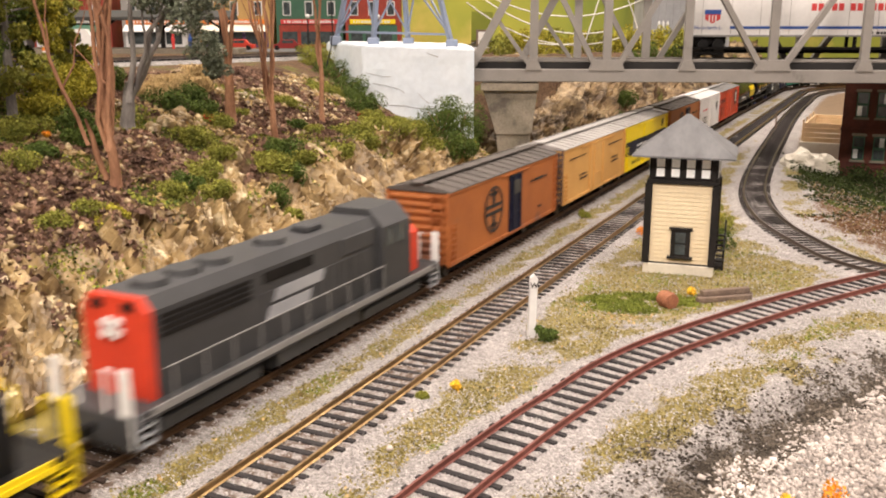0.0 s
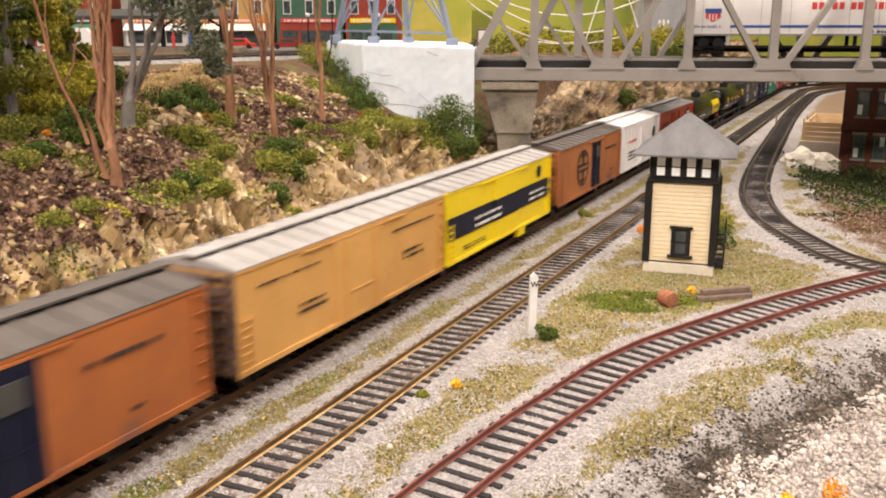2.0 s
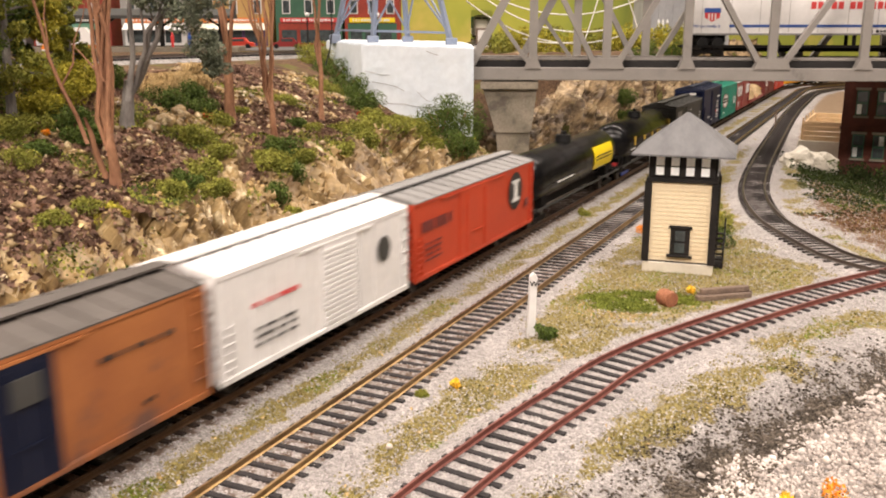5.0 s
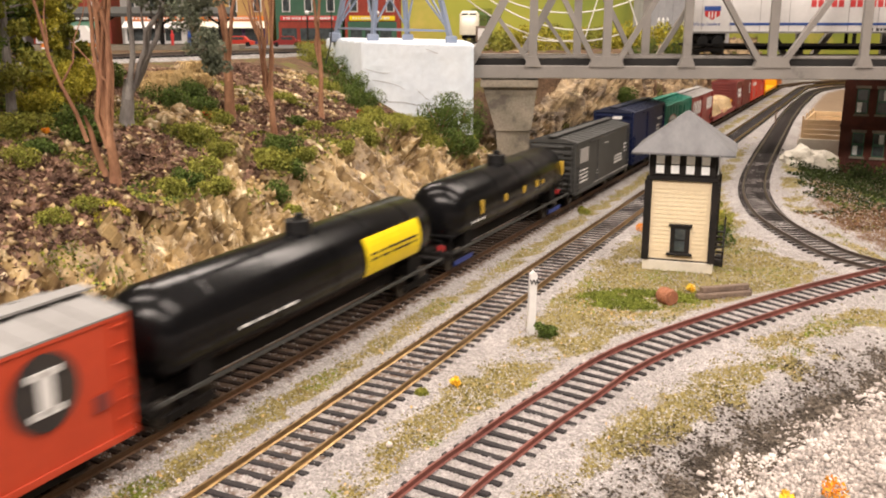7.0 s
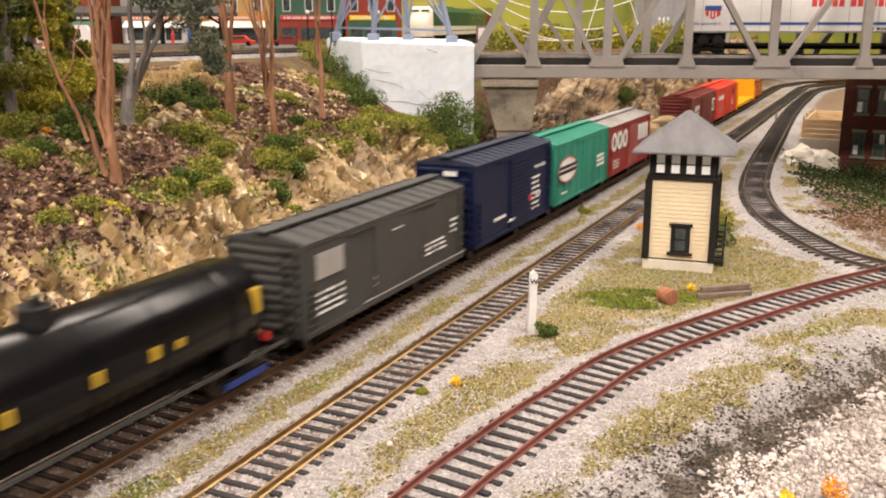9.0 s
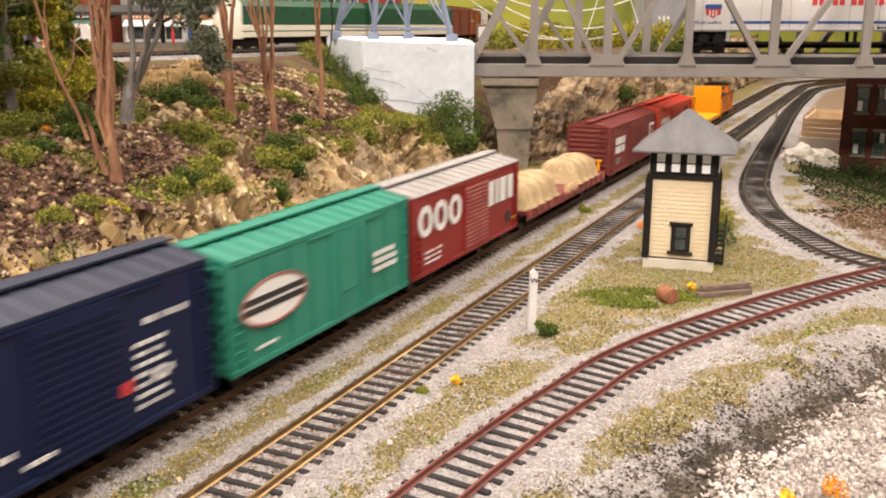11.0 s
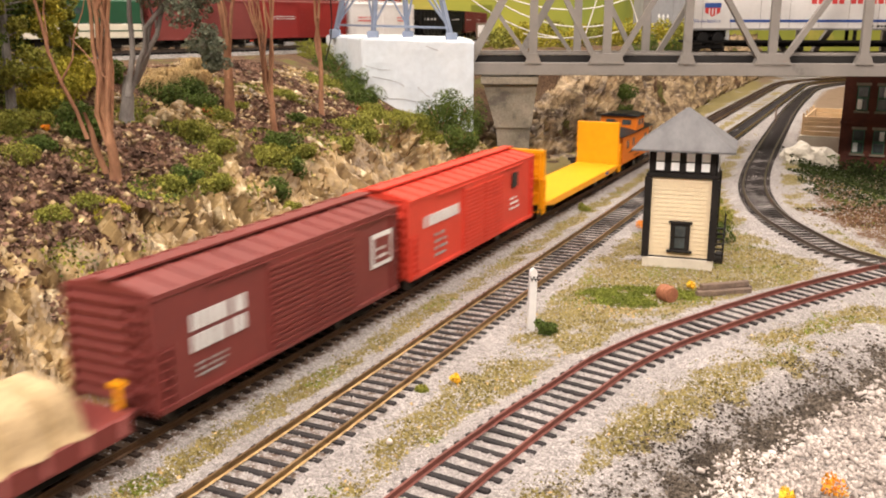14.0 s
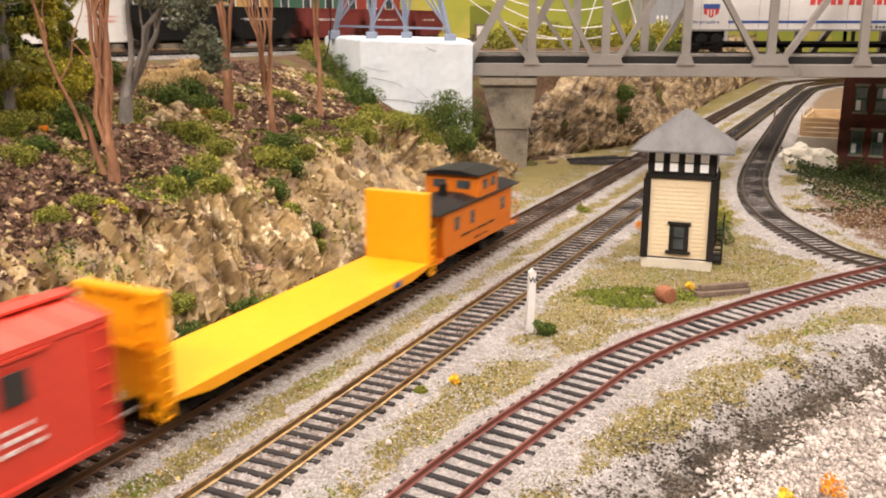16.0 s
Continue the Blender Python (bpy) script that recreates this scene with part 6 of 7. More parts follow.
def plaster_lump(x, y, r, seed, label):
    bm = bmesh.new()
    bmesh.ops.create_icosphere(bm, subdivisions=4, radius=1)
    for v in bm.verts:
        c = v.co.copy()
        k = 1 + .35 * noise.noise(c * 1.6 + Vector((seed, 0, 0))) + .12 * noise.noise(c * 5 + Vector((seed, 2, 0)))
        v.co = Vector((c.x * r * k, c.y * r * k * .8, max(-.2, c.z) * r * k * .75))
    o = part("plaster_rock", bm, M_cream_base)
    o.location = (x, y, ground_height(x, y) + r * .22)
    tagged(o, label, "rock", "plaster rocks by the siding")


plaster_lump(.368, .925, .022, 1, "rough cream plaster rock beside the siding")
plaster_lump(.392, .950, .024, 5, "large cream plaster rock with a dark hole")
plaster_lump(.352, .90, .007, 9, "small cream plaster rock")
bm = tube(bmesh.new(), [(0, 0, 0), (0, 0, .030)], [.0014, .0010], 7)
o_ = part("stake", bm, M_wood)
o_.location = (.452, 1.24, -.008)
tagged(o_, "thin dark wooden stake in the ground", "stake")



# ---- plants: s along the main line, m to its left, radius, height over radius ----
DARK_a = [(0.418, 0.22, 0.0085, 1.1), (0.351, 0.178, 0.0109, 0.8), (0.349, 0.165, 0.009, 0.7), (0.44, 0.195, 0.0122, 0.8), (0.477, 0.206, 0.0115, 0.8), (0.466, 0.186, 0.0096, 0.7), (0.377, 0.124, 0.0073, 0.7), (0.466, 0.123, 0.0092, 0.9), (0.445, 0.104, 0.0087, 1.0), (0.425, 0.096, 0.0065, 1.0), (0.825, 0.311, 0.017, 0.9), (0.77, 0.263, 0.0146, 0.9), (0.669, 0.184, 0.0126, 0.9), (0.725, 0.226, 0.0116, 0.8), (0.654, 0.108, 0.0155, 1.1), (0.683, 0.106, 0.0188, 1.3), (0.643, 0.087, 0.0124, 1.0), (0.827, 0.158, 0.0125, 1.1), (0.415, 0.072, 0.0062, 0.8), (0.331, 0.053, 0.0077, 0.7)]
DARK_b = [(0.29, 0.054, 0.0066, 0.5), (0.533, 0.159, 0.0064, 0.7), (0.316, 0.161, 0.0061, 0.7)]
DARK = DARK_a + DARK_b
GREEN_a = [(0.332, 0.181, 0.0076, 0.8), (0.319, 0.18, 0.0074, 0.9), (0.45, 0.213, 0.0081, 0.7), (0.398, 0.128, 0.0095, 0.6), (0.426, 0.159, 0.0095, 0.6), (0.465, 0.171, 0.0088, 0.7), (0.362, 0.12, 0.0076, 0.6), (0.424, 0.137, 0.008, 0.6), (0.377, 0.105, 0.0071, 0.6), (0.44, 0.112, 0.0087, 0.9), (0.449, 0.125, 0.0069, 0.8), (0.468, 0.111, 0.0063, 0.8), (0.418, 0.084, 0.0044, 1), (0.855, 0.351, 0.0152, 0.8), (0.686, 0.232, 0.0111, 0.8), (1.006, 0.459, 0.0165, 0.7), (0.64, 0.16, 0.0092, 0.8), (0.562, 0.131, 0.0106, 0.7), (0.599, 0.133, 0.0112, 0.8), (0.646, 0.139, 0.0101, 0.8)]
GREEN_b = [(0.639, 0.118, 0.0108, 0.8), (0.631, 0.099, 0.0114, 0.9), (0.597, 0.117, 0.0077, 0.7), (0.525, 0.118, 0.0085, 0.6), (0.555, 0.118, 0.0088, 0.6), (0.412, 0.065, 0.0049, 0.8), (0.306, 0.055, 0.0083, 0.5), (0.346, 0.05, 0.0064, 0.5), (0.291, 0.061, 0.0062, 0.6), (0.303, 0.119, 0.0068, 0.5), (0.282, 0.118, 0.0065, 0.5), (0.505, 0.186, 0.0055, 0.6), (0.537, 0.148, 0.0056, 0.7), (0.298, 0.155, 0.008, 0.6), (0.562, 0.189, 0.0077, 0.6)]
GREEN = GREEN_a + GREEN_b
YELLOW_a = [(0.371, 0.205, 0.0135, 1.0), (0.392, 0.212, 0.0101, 1.0), (0.347, 0.197, 0.0092, 0.9), (0.309, 0.108, 0.0068, 0.5)]
YELLOW = YELLOW_a

def flakes(name, centers, sizes, material, label="", category="", kind="stuff", parent=None, flat=.0, fold=True):
    """Many small leaf-like scraps, two triangles each, turned at random."""
    rng = np.random.default_rng(len(centers))
    n = len(centers)
    c = np.asarray(centers, float)
    s = np.asarray(sizes, float).reshape(-1, 1) * np.ones((n, 1))
    a = rng.normal(size=(n, 3))
    a[:, 2] *= 1 - flat
    a /= np.linalg.norm(a, axis=1, keepdims=True)
    b = np.cross(a, rng.normal(size=(n, 3)) * np.array([1, 1, 1 - flat]))
    b /= np.linalg.norm(b, axis=1, keepdims=True) + 1e-9
    nrm = np.cross(a, b)
    k = rng.uniform(.45, .9, (n, 1))
    v = np.stack([c - a * s, c + b * s * k + nrm * s * .25, c + a * s, c - b * s * k + nrm * s * .25], 1).reshape(-1, 3)
    i = np.arange(n) * 4
    f = np.concatenate([np.stack([i, i + 1, i + 2], 1), np.stack([i, i + 2, i + 3], 1)])
    me = bpy.data.meshes.new(name)
    me.vertices.add(len(v))
    me.vertices.foreach_set("co", v.ravel())
    me.loops.add(f.size)
    me.loops.foreach_set("vertex_index", f.ravel().astype(np.int32))
    me.polygons.add(len(f))
    me.polygons.foreach_set("loop_start", np.arange(len(f), dtype=np.int32) * 3)
    me.update(calc_edges=True)
    me.validate()
    me.materials.append(material)
    ob = new(name, me)
    ob.parent = parent
    return tagged(ob, label, category, kind=kind)


def pebbles(name, centers, sizes, material, label, category="", seed=1, squash=.7):
    """Many small angular stones (eight faces each)."""
    rng = np.random.default_rng(seed)
    n = len(centers)
    c = np.asarray(centers, float).reshape(n, 1, 3)
    base = np.array([(1, 0, 0), (0, 1, 0), (-1, 0, 0), (0, -1, 0), (0, 0, 1), (0, 0, -1)], float)
    ang = rng.uniform(0, math.tau, n)
    rot = np.zeros((n, 3, 3))
    rot[:, 0, 0], rot[:, 0, 1], rot[:, 1, 0], rot[:, 1, 1], rot[:, 2, 2] = np.cos(ang), -np.sin(ang), np.sin(ang), np.cos(ang), 1
    pts = base[None] * rng.uniform(.6, 1.25, (n, 6, 1)) + rng.uniform(-.5, .5, (n, 6, 3))
    pts = np.einsum("nij,nkj->nki", rot, pts) * np.asarray(sizes).reshape(n, 1, 1) * np.array([1, 1, squash])
    v = (c + pts).reshape(-1, 3)
    tri = np.array([(0, 1, 4), (1, 2, 4), (2, 3, 4), (3, 0, 4), (1, 0, 5), (2, 1, 5), (3, 2, 5), (0, 3, 5)])
    f = (np.arange(n).reshape(n, 1, 1) * 6 + tri[None]).reshape(-1, 3)
    me = bpy.data.meshes.new(name)
    me.vertices.add(len(v))
    me.vertices.foreach_set("co", v.ravel())
    me.loops.add(f.size)
    me.loops.foreach_set("vertex_index", f.ravel().astype(np.int32))
    me.polygons.add(len(f))
    me.polygons.foreach_set("loop_start", np.arange(len(f), dtype=np.int32) * 3)
    me.update(calc_edges=True)
    me.validate()
    me.materials.append(material)
    return tagged(new(name, me), label, category, kind="stuff")


def hill_point(s, m, lift=0.0):
    p, z, r = terrain_at(s, m)
    return Vector((p.x, p.y, z + lift))


def clump_points(rng, centre, r, h, count, lobes=7):
    """Points on the shells of a heap of small balls: an uneven shrub."""
    out = []
    balls = [(Vector((0, 0, r * h * .5)), r * .72)]
    for _ in range(lobes):
        a = rng.uniform(0, math.tau)
        d = rng.uniform(.35, .95) * r
        rr = rng.uniform(.25, .52) * r
        balls.append((Vector((math.cos(a) * d, math.sin(a) * d, rng.uniform(.15, 1.25) * r * h)), rr))
    tot = sum(b[1] ** 2 for b in balls)
    for c, rr in balls:
        for _ in range(max(4, int(count * rr * rr / tot))):
            v = Vector((rng.gauss(0, 1), rng.gauss(0, 1), rng.gauss(0, 1))).normalized()
            q = centre + c + v * rr * rng.uniform(.72, 1.06)
            out.append(q)
    return out


def shrub(s, m, r, h, material, label, rng):
    base = hill_point(s, m)
    e = thing("shrub", label, "shrub", "shrubs on the hillside")
    e.location = base
    low = h < 1.0
    r *= 1.2
    h *= .68 if low else 1.0
    pts = clump_points(rng, Vector((0, 0, -.10 * r)), r, h, int(1100 + r * 170000), 20)
    leaf = .00062 + .0001 * (r > .01)
    flakes("foliage", [tuple(p) for p in pts], [leaf * rng.uniform(.7, 1.4) for _ in pts], material, kind="", parent=e)
    bm = bmesh.new()
    for k in range(4):
        a = k * 1.6 + rng.random()
        tube(bm, [(0, 0, -.004), (math.cos(a) * r * .3, math.sin(a) * r * .3, r * h * .4), (math.cos(a) * r * .6, math.sin(a) * r * .6, r * h * .9)], [.0007, .0005, .0002], 5)
    part("twig", bm, M_bark, e)


rng = random.Random(11)
for table, mat_, lab in ((DARK, M_leaf_dark, "dark green foam shrub on the rocky slope"), (GREEN, M_leaf, "olive-green foam shrub on the slope"), (YELLOW, M_leaf_yellow, "yellow-green bushy shrub among the trees")):
    for s, m, r, h in table:
        shrub(s, m, r, h, mat_, lab, rng)


def hill_cover():
    rng = random.Random(5)
    litter, green, dark, straw, chips = [], [], [], [], []
    for _ in range(120000):
        s, m = rng.uniform(.18, .78), rng.uniform(.058, .30)
        toe, run = lerp_table(TOE, s), lerp_table(RUN, s)
        if m < toe + run - .010 + .02 * fbm(s * 22, m * 22, 3) and not (s < .46 and fbm(s * 16, m * 20, 44) > .04 and rng.random() < .5):
            continue
        f = fbm(s * 13, m * 17, 21)
        g = fbm(s * 24, m * 26, 33)
        if along(s, m, (.450, .146), (.362, .088)) < .009 + .004 * f:
            continue
        brown = 1.1 if (s < .335 and .10 < m < .162) or math.hypot((s - .362) / .052, (m - .150) / .025) < 1 or (.46 < s < .64 and .150 < m < .25) else .25
        gr = 1.0 if along(s, m, (.462, .187), (.372, .112)) < .019 or (s > .50 and .100 < m < .150) or m > .175 and s < .36 else .2
        if brown > 1:
            gr = .1
        v = rng.random()
        p = hill_point(s, m, rng.uniform(0, .0016))
        if brown > 1 and v < .10:
            (straw if v < .07 else chips).append(tuple(p))
        elif f + .5 * brown - .45 * gr + .25 * (v - .5) > .06:
            litter.append(tuple(p))
        elif g + .35 * gr + .2 * (v - .5) > .0:
            (green if v < .66 else dark).append(tuple(p))
        elif v < .40:
            straw.append(tuple(p))
        elif v < .48:
            chips.append(tuple(p))
    flakes("leaf_litter", litter, [rng.uniform(.0008, .0026) for _ in litter], M_litter, "crumbled brown leaf litter on the slope", "leaf litter", flat=.35)
    flakes("ground_cover", green, [rng.uniform(.0006, .0014) for _ in green], M_leaf, "olive-green ground foam on the slope", "ground cover")
    flakes("dark_ground_cover", dark, [rng.uniform(.0006, .0013) for _ in dark], M_leaf_dark, "dark green ground foam on the slope", "ground cover")
    flakes("straw_cover", straw, [rng.uniform(.0008, .0018) for _ in straw], M_straw, "dry tan scatter on the slope", "ground cover", flat=.3)
    pebbles("slope_stones", chips, [rng.uniform(.0012, .0034) for _ in chips], M_rock, "tan stones strewn over the slope", "stones", 4)


hill_cover()


def rock_shards():
    """Slanting broken slabs that stand out of the rock face."""
    rng = np.random.default_rng(8)
    n = 1900
    V, F = [], []
    cube = np.array([(-1, -1, -1), (1, -1, -1), (1, 1, -1), (-1, 1, -1), (-1, -1, 1), (1, -1, 1), (1, 1, 1), (-1, 1, 1)], float)
    quads = [(0, 3, 2, 1), (4, 5, 6, 7), (0, 1, 5, 4), (1, 2, 6, 5), (2, 3, 7, 6), (3, 0, 4, 7)]
    for i in range(n):
        s = rng.uniform(.15, .78)
        toe, run = lerp_table(TOE, s), lerp_table(RUN, s)
        m = toe + rng.uniform(-.003, run + .008)
        p = hill_point(s, m, 0)
        f = noise.noise(Vector((s * 16, m * 22, 3)))
        tilt = math.radians(48 + 40 * f + rng.normal() * 14)
        along = Vector((UX, UY, 0)) * math.cos(tilt) + Vector((-UY * .55, UX * .55, .83)) * math.sin(tilt)
        out = Vector((UY * .75, -UX * .75, .65)) + Vector(rng.normal(size=3)) * .28
        side = along.cross(out).normalized()
        out = side.cross(along).normalized()
        l, w, t = rng.uniform(.0012, .0050), rng.uniform(.0004, .0011), rng.uniform(.0002, .0006)
        q = cube * rng.uniform(.45, 1.1, (8, 3)) * (l, w, t)
        base = len(V)
        for a in q:
            V.append(tuple(p + along * a[0] + side * a[1] + out * a[2]))
        F += [tuple(base + j for j in f4) for f4 in quads]
    o = mesh_of("rock_shards", V, F, M_rock)
    tagged(o, "sharp slanting slabs broken out of the tan rock face", "rock", kind="stuff")


rock_shards()


def rock(s, m, r, seed, label):
    bm = bmesh.new()
    bmesh.ops.create_icosphere(bm, subdivisions=3, radius=1)
    for v in bm.verts:
        c = v.co.copy()
        k = 1 + .4 * noise.noise(c * 1.3 + Vector((seed, 0, 0))) + .15 * noise.noise(c * 4 + Vector((seed, 2, 0)))
        v.co = Vector((c.x * r * k, c.y * r * k * .8, c.z * r * k * .8))
    o = part("rock", bm, M_rock)
    o.location = hill_point(s, m, r * .25)
    tagged(o, label, "rock", "grey rocks on the slope")


rock(.404, .171, .0050, 1, "rounded tan rock bedded in the slope")
rock(.420, .175, .0058, 4, "large tan rock bedded in the slope")
rock(.439, .180, .0062, 7, "pale grey rock bedded in the slope")


def crooked(rng, a, b, n, wob):
    """Points from a to b that wander."""
    a, b = Vector(a), Vector(b)
    out, w = [], Vector((0, 0, 0))
    for k in range(n + 1):
        t = k / n
        w = w * .6 + Vector((rng.gauss(0, wob), rng.gauss(0, wob), 0))
        out.append(a + (b - a) * t + w * (1 if 0 < k else 0))
    return out


def bare_tree(s, m, tips, r0, label, material=None, forks=3, seed=1, split=.035, lean=0.0):
    """A foot that splits at some height into slender crooked stems with twigs; each tip is (dx, dy, dz) from the foot."""
    rng = random.Random(seed)
    base = hill_point(s, m, -.004)
    r0 *= 1.22
    mat_ = material or M_bark
    e = thing("tree", label, "tree", "bare trees on the slope")
    e.location = base
    knee = Vector((lean, 0, split))
    foot = crooked(rng, (0, 0, 0), knee, 4, .0005)
    part("trunk", tube(bmesh.new(), foot, [r0 * 1.3, r0 * 1.05, r0 * .95, r0 * .80, r0 * .35], 8), mat_, e, smooth=True)
    n = len(tips)
    for dx, dy, dz in tips:
        bm = bmesh.new()
        start = foot[4] + Vector((rng.gauss(0, r0 * .22), rng.gauss(0, r0 * .2), -split * .38))
        mid = Vector((lean + dx * .42, dy * .4, split + (dz - split) * .5))
        pts = crooked(rng, start, mid, 5, .0016) + crooked(rng, mid, (dx, dy, dz), 6, .0020)[1:]
        r1 = r0 * (.50 if n > 3 else .70)
        rad = [r1 * (1 - .7 * k / (len(pts) - 1)) for k in range(len(pts))]
        tube(bm, pts, rad, 6)
        part("stem", bm, mat_, e, smooth=True)
        for _ in range(forks):
            k = rng.randrange(2, len(pts) - 1)
            d = Vector((rng.uniform(-.018, .018), rng.uniform(-.010, .010), rng.uniform(.022, .055)))
            tw = crooked(rng, pts[k], pts[k] + d, 4, .0009)
            part("twig", tube(bmesh.new(), tw, [rad[k] * .6, rad[k] * .5, rad[k] * .4, rad[k] * .28, rad[k] * .15], 5), mat_, e)
    return e


bare_tree(.335, .132, [(-.010, .004, .17), (.001, 0, .19), (.008, .004, .19), (.014, -.004, .18), (.018, .004, .18), (-.004, .003, .18), (.004, .005, .17), (.022, .0, .16)], .0022, "brown multi-stemmed bare tree on the slope", seed=2, lean=-.001)
bare_tree(.335, .136, [(-.040, .004, .15)], .0013, "thin leaning bare sapling beside a larger trunk", seed=3, lean=-.010)
bare_tree(.486, .178, [(-.012, 0, .15), (.010, .004, .16), (.002, -.004, .15), (-.005, .003, .14)], .0028, "reddish-brown bare tree with a forked top", seed=4, forks=2, split=.045, lean=-.001)
bare_tree(.491, .146, [(-.026, 0, .17), (-.016, .004, .17), (-.006, -.004, .18), (.004, 0, .18), (.012, .004, .17), (-.034, .004, .16), (.008, 0, .17)], .0018, "clump of slender brown bare stems", seed=5, split=.030, lean=-.002)
bare_tree(.570, .161, [(.004, 0, .15), (-.014, 0, .15)], .0015, "single thin bare sapling near the abutment", seed=6, split=.075)
bare_tree(.300, .200, [(-.02, 0, .15), (.014, 0, .16)], .0018, "pale bare tree among evergreen shrubs", seed=9)


def grey_tree():
    rng = random.Random(21)
    e = bare_tree(.391, .176, [(.030, .004, .085), (.048, .004, .10), (.014, .002, .12), (.064, .010, .12)], .0032, "grey-barked tree with drooping sage foliage", M_bark_grey, 3, 12, .030, .002)
    pts = []
    for dx, dz, r in ((.020, .070, .012), (.036, .058, .013), (.046, .044, .011), (.030, .088, .016), (.052, .072, .012), (.010, .095, .014), (.044, .095, .016), (.050, .034, .008), (.062, .090, .012)):
        pts += clump_points(rng, Vector((dx, rng.uniform(-.006, .006), dz)), r, .9, 1300, 9)
    flakes("crown", [tuple(p) for p in pts], [rng.uniform(.0006, .0013) for _ in pts], M_leaf_sage, kind="", parent=e)


grey_tree()


def evergreen(s, m, height, r, material, label, seed):
    rng = random.Random(seed)
    base = hill_point(s, m, -.003)
    e = thing("evergreen_tree", label, "tree", "evergreen trees on the slope")
    e.location = base
    bm = tube(bmesh.new(), [(0, 0, 0), (.001, 0, height * .5), (0, .001, height)], [.0028, .0018, .0006], 7)
    limbs = []
    pts = []
    for k in range(26):
        t = rng.uniform(.12, 1.0)
        a = rng.uniform(0, math.tau)
        d = r * (1.08 - t * .72) * rng.uniform(.35, 1.0)
        q = Vector((math.cos(a) * d, math.sin(a) * d, height * t - d * .15))
        tube(bm, [(0, 0, height * t * .92), tuple(q)], [.0009, .0003], 5)
        pts += clump_points(rng, q, r * rng.uniform(.24, .44), .8, 420, 6)
    part("trunk", bm, M_bark_grey, e)
    flakes("crown", [tuple(p) for p in pts], [rng.uniform(.0006, .0013) for _ in pts], material, kind="", parent=e)


evergreen(.331, .196, .110, .024, M_leaf, "tall olive-green evergreen tree", 1)
evergreen(.300, .186, .120, .026, M_leaf_dark, "tall dark green evergreen tree", 2)
evergreen(.372, .212, .060, .018, M_leaf_yellow, "short yellow-green bushy evergreen", 3)
evergreen(.352, .222, .105, .022, M_leaf_dark, "dark evergreen behind the other trees", 4)
evergreen(.268, .170, .120, .028, M_leaf, "broad olive-green evergreen tree", 5)
evergreen(.398, .226, .048, .014, M_leaf, "small green evergreen on the crest", 6)


def straw_tuft(s, m, r, n, seed, label):
    rng = random.Random(seed)
    base = hill_point(s, m, .002)
    bm = bmesh.new()
    for _ in range(n):
        a = rng.uniform(0, math.tau)
        d = rng.uniform(.2, 1) * r
        o = Vector((rng.gauss(0, r * .2), rng.gauss(0, r * .2), 0))
        tube(bm, [o, o + Vector((math.cos(a) * d * .5, math.sin(a) * d * .5, r * .7)), o + Vector((math.cos(a) * d, math.sin(a) * d - .3 * r, r * rng.uniform(-.2, .8)))], [.00035, .00028, .0001], 3, False)
    o = part("grass_tuft", bm, M_straw)
    o.location = base
    tagged(o, label, "grass tuft", "dry grass on the crest")


for i, (s, m, r) in enumerate(((.470, .215, .018), (.485, .222, .016), (.455, .210, .015), (.500, .215, .014), (.520, .235, .014), (.44, .205, .013))):
    straw_tuft(s, m, r, 150, i, "tuft of long dry straw-coloured grass")


def blooms(name, where, r, material, label, on_hill=True, seed=3):
    rng = random.Random(seed)
    for k, w in enumerate(where):
        c = hill_point(*w, .003) if on_hill else Vector((w[0], w[1], ground_height(*w) + r * .5))
        pts = clump_points(rng, Vector((0, 0, 0)), r, .7, 130, 5)
        o = flakes("flower_clump", [tuple(p) for p in pts], [rng.uniform(.0005, .0009) for _ in pts], material, label, "flowers", kind="")
        o.location = c
        tagged(o, group="flower clumps")


blooms("f", [(.461, .175), (.632, .165), (.646, .124)], .0035, M_red_bloom, "clump of dark red foam flowers")
blooms("f", [(.331, .172)], .0020, M_orange_bloom, "clump of orange foam flowers")
blooms("f", [(.749, .120)], .0040, M_yellow_bloom, "clump of yellow foam flowers")


# ---- behind the bridge ----
def far_bushes():
    rng = random.Random(31)
    for k in range(16):
        x = .085 + k * .0225 + rng.uniform(-.008, .008)
        y = 1.30 + k * .012 + rng.uniform(-.03, .03)
        e = thing("shrub", "yellow-green foam shrub behind the bridge" if k % 3 else "olive shrub behind the bridge", "shrub", "shrubs behind the bridge")
        e.location = (x, y, .094)
        pts = clump_points(rng, Vector((0, 0, 0)), rng.uniform(.020, .029), 1.0, 1100, 9)
        flakes("foliage", [tuple(p) for p in pts], [rng.uniform(.0012, .0024) for _ in pts], M_leaf_yellow if k % 3 else M_leaf, kind="", parent=e)
    for s, m, r in ((1.13, .075, .010), (1.20, .085, .011), (1.30, .09, .012), (1.05, .06, .010), (1.02, .052, .008), (1.42, .09, .012), (1.55, .10, .012)):
        shrub(s, m, r, 1.2, M_leaf_dark, "dark green shrub clinging to the rock behind the bridge", rng)


far_bushes()


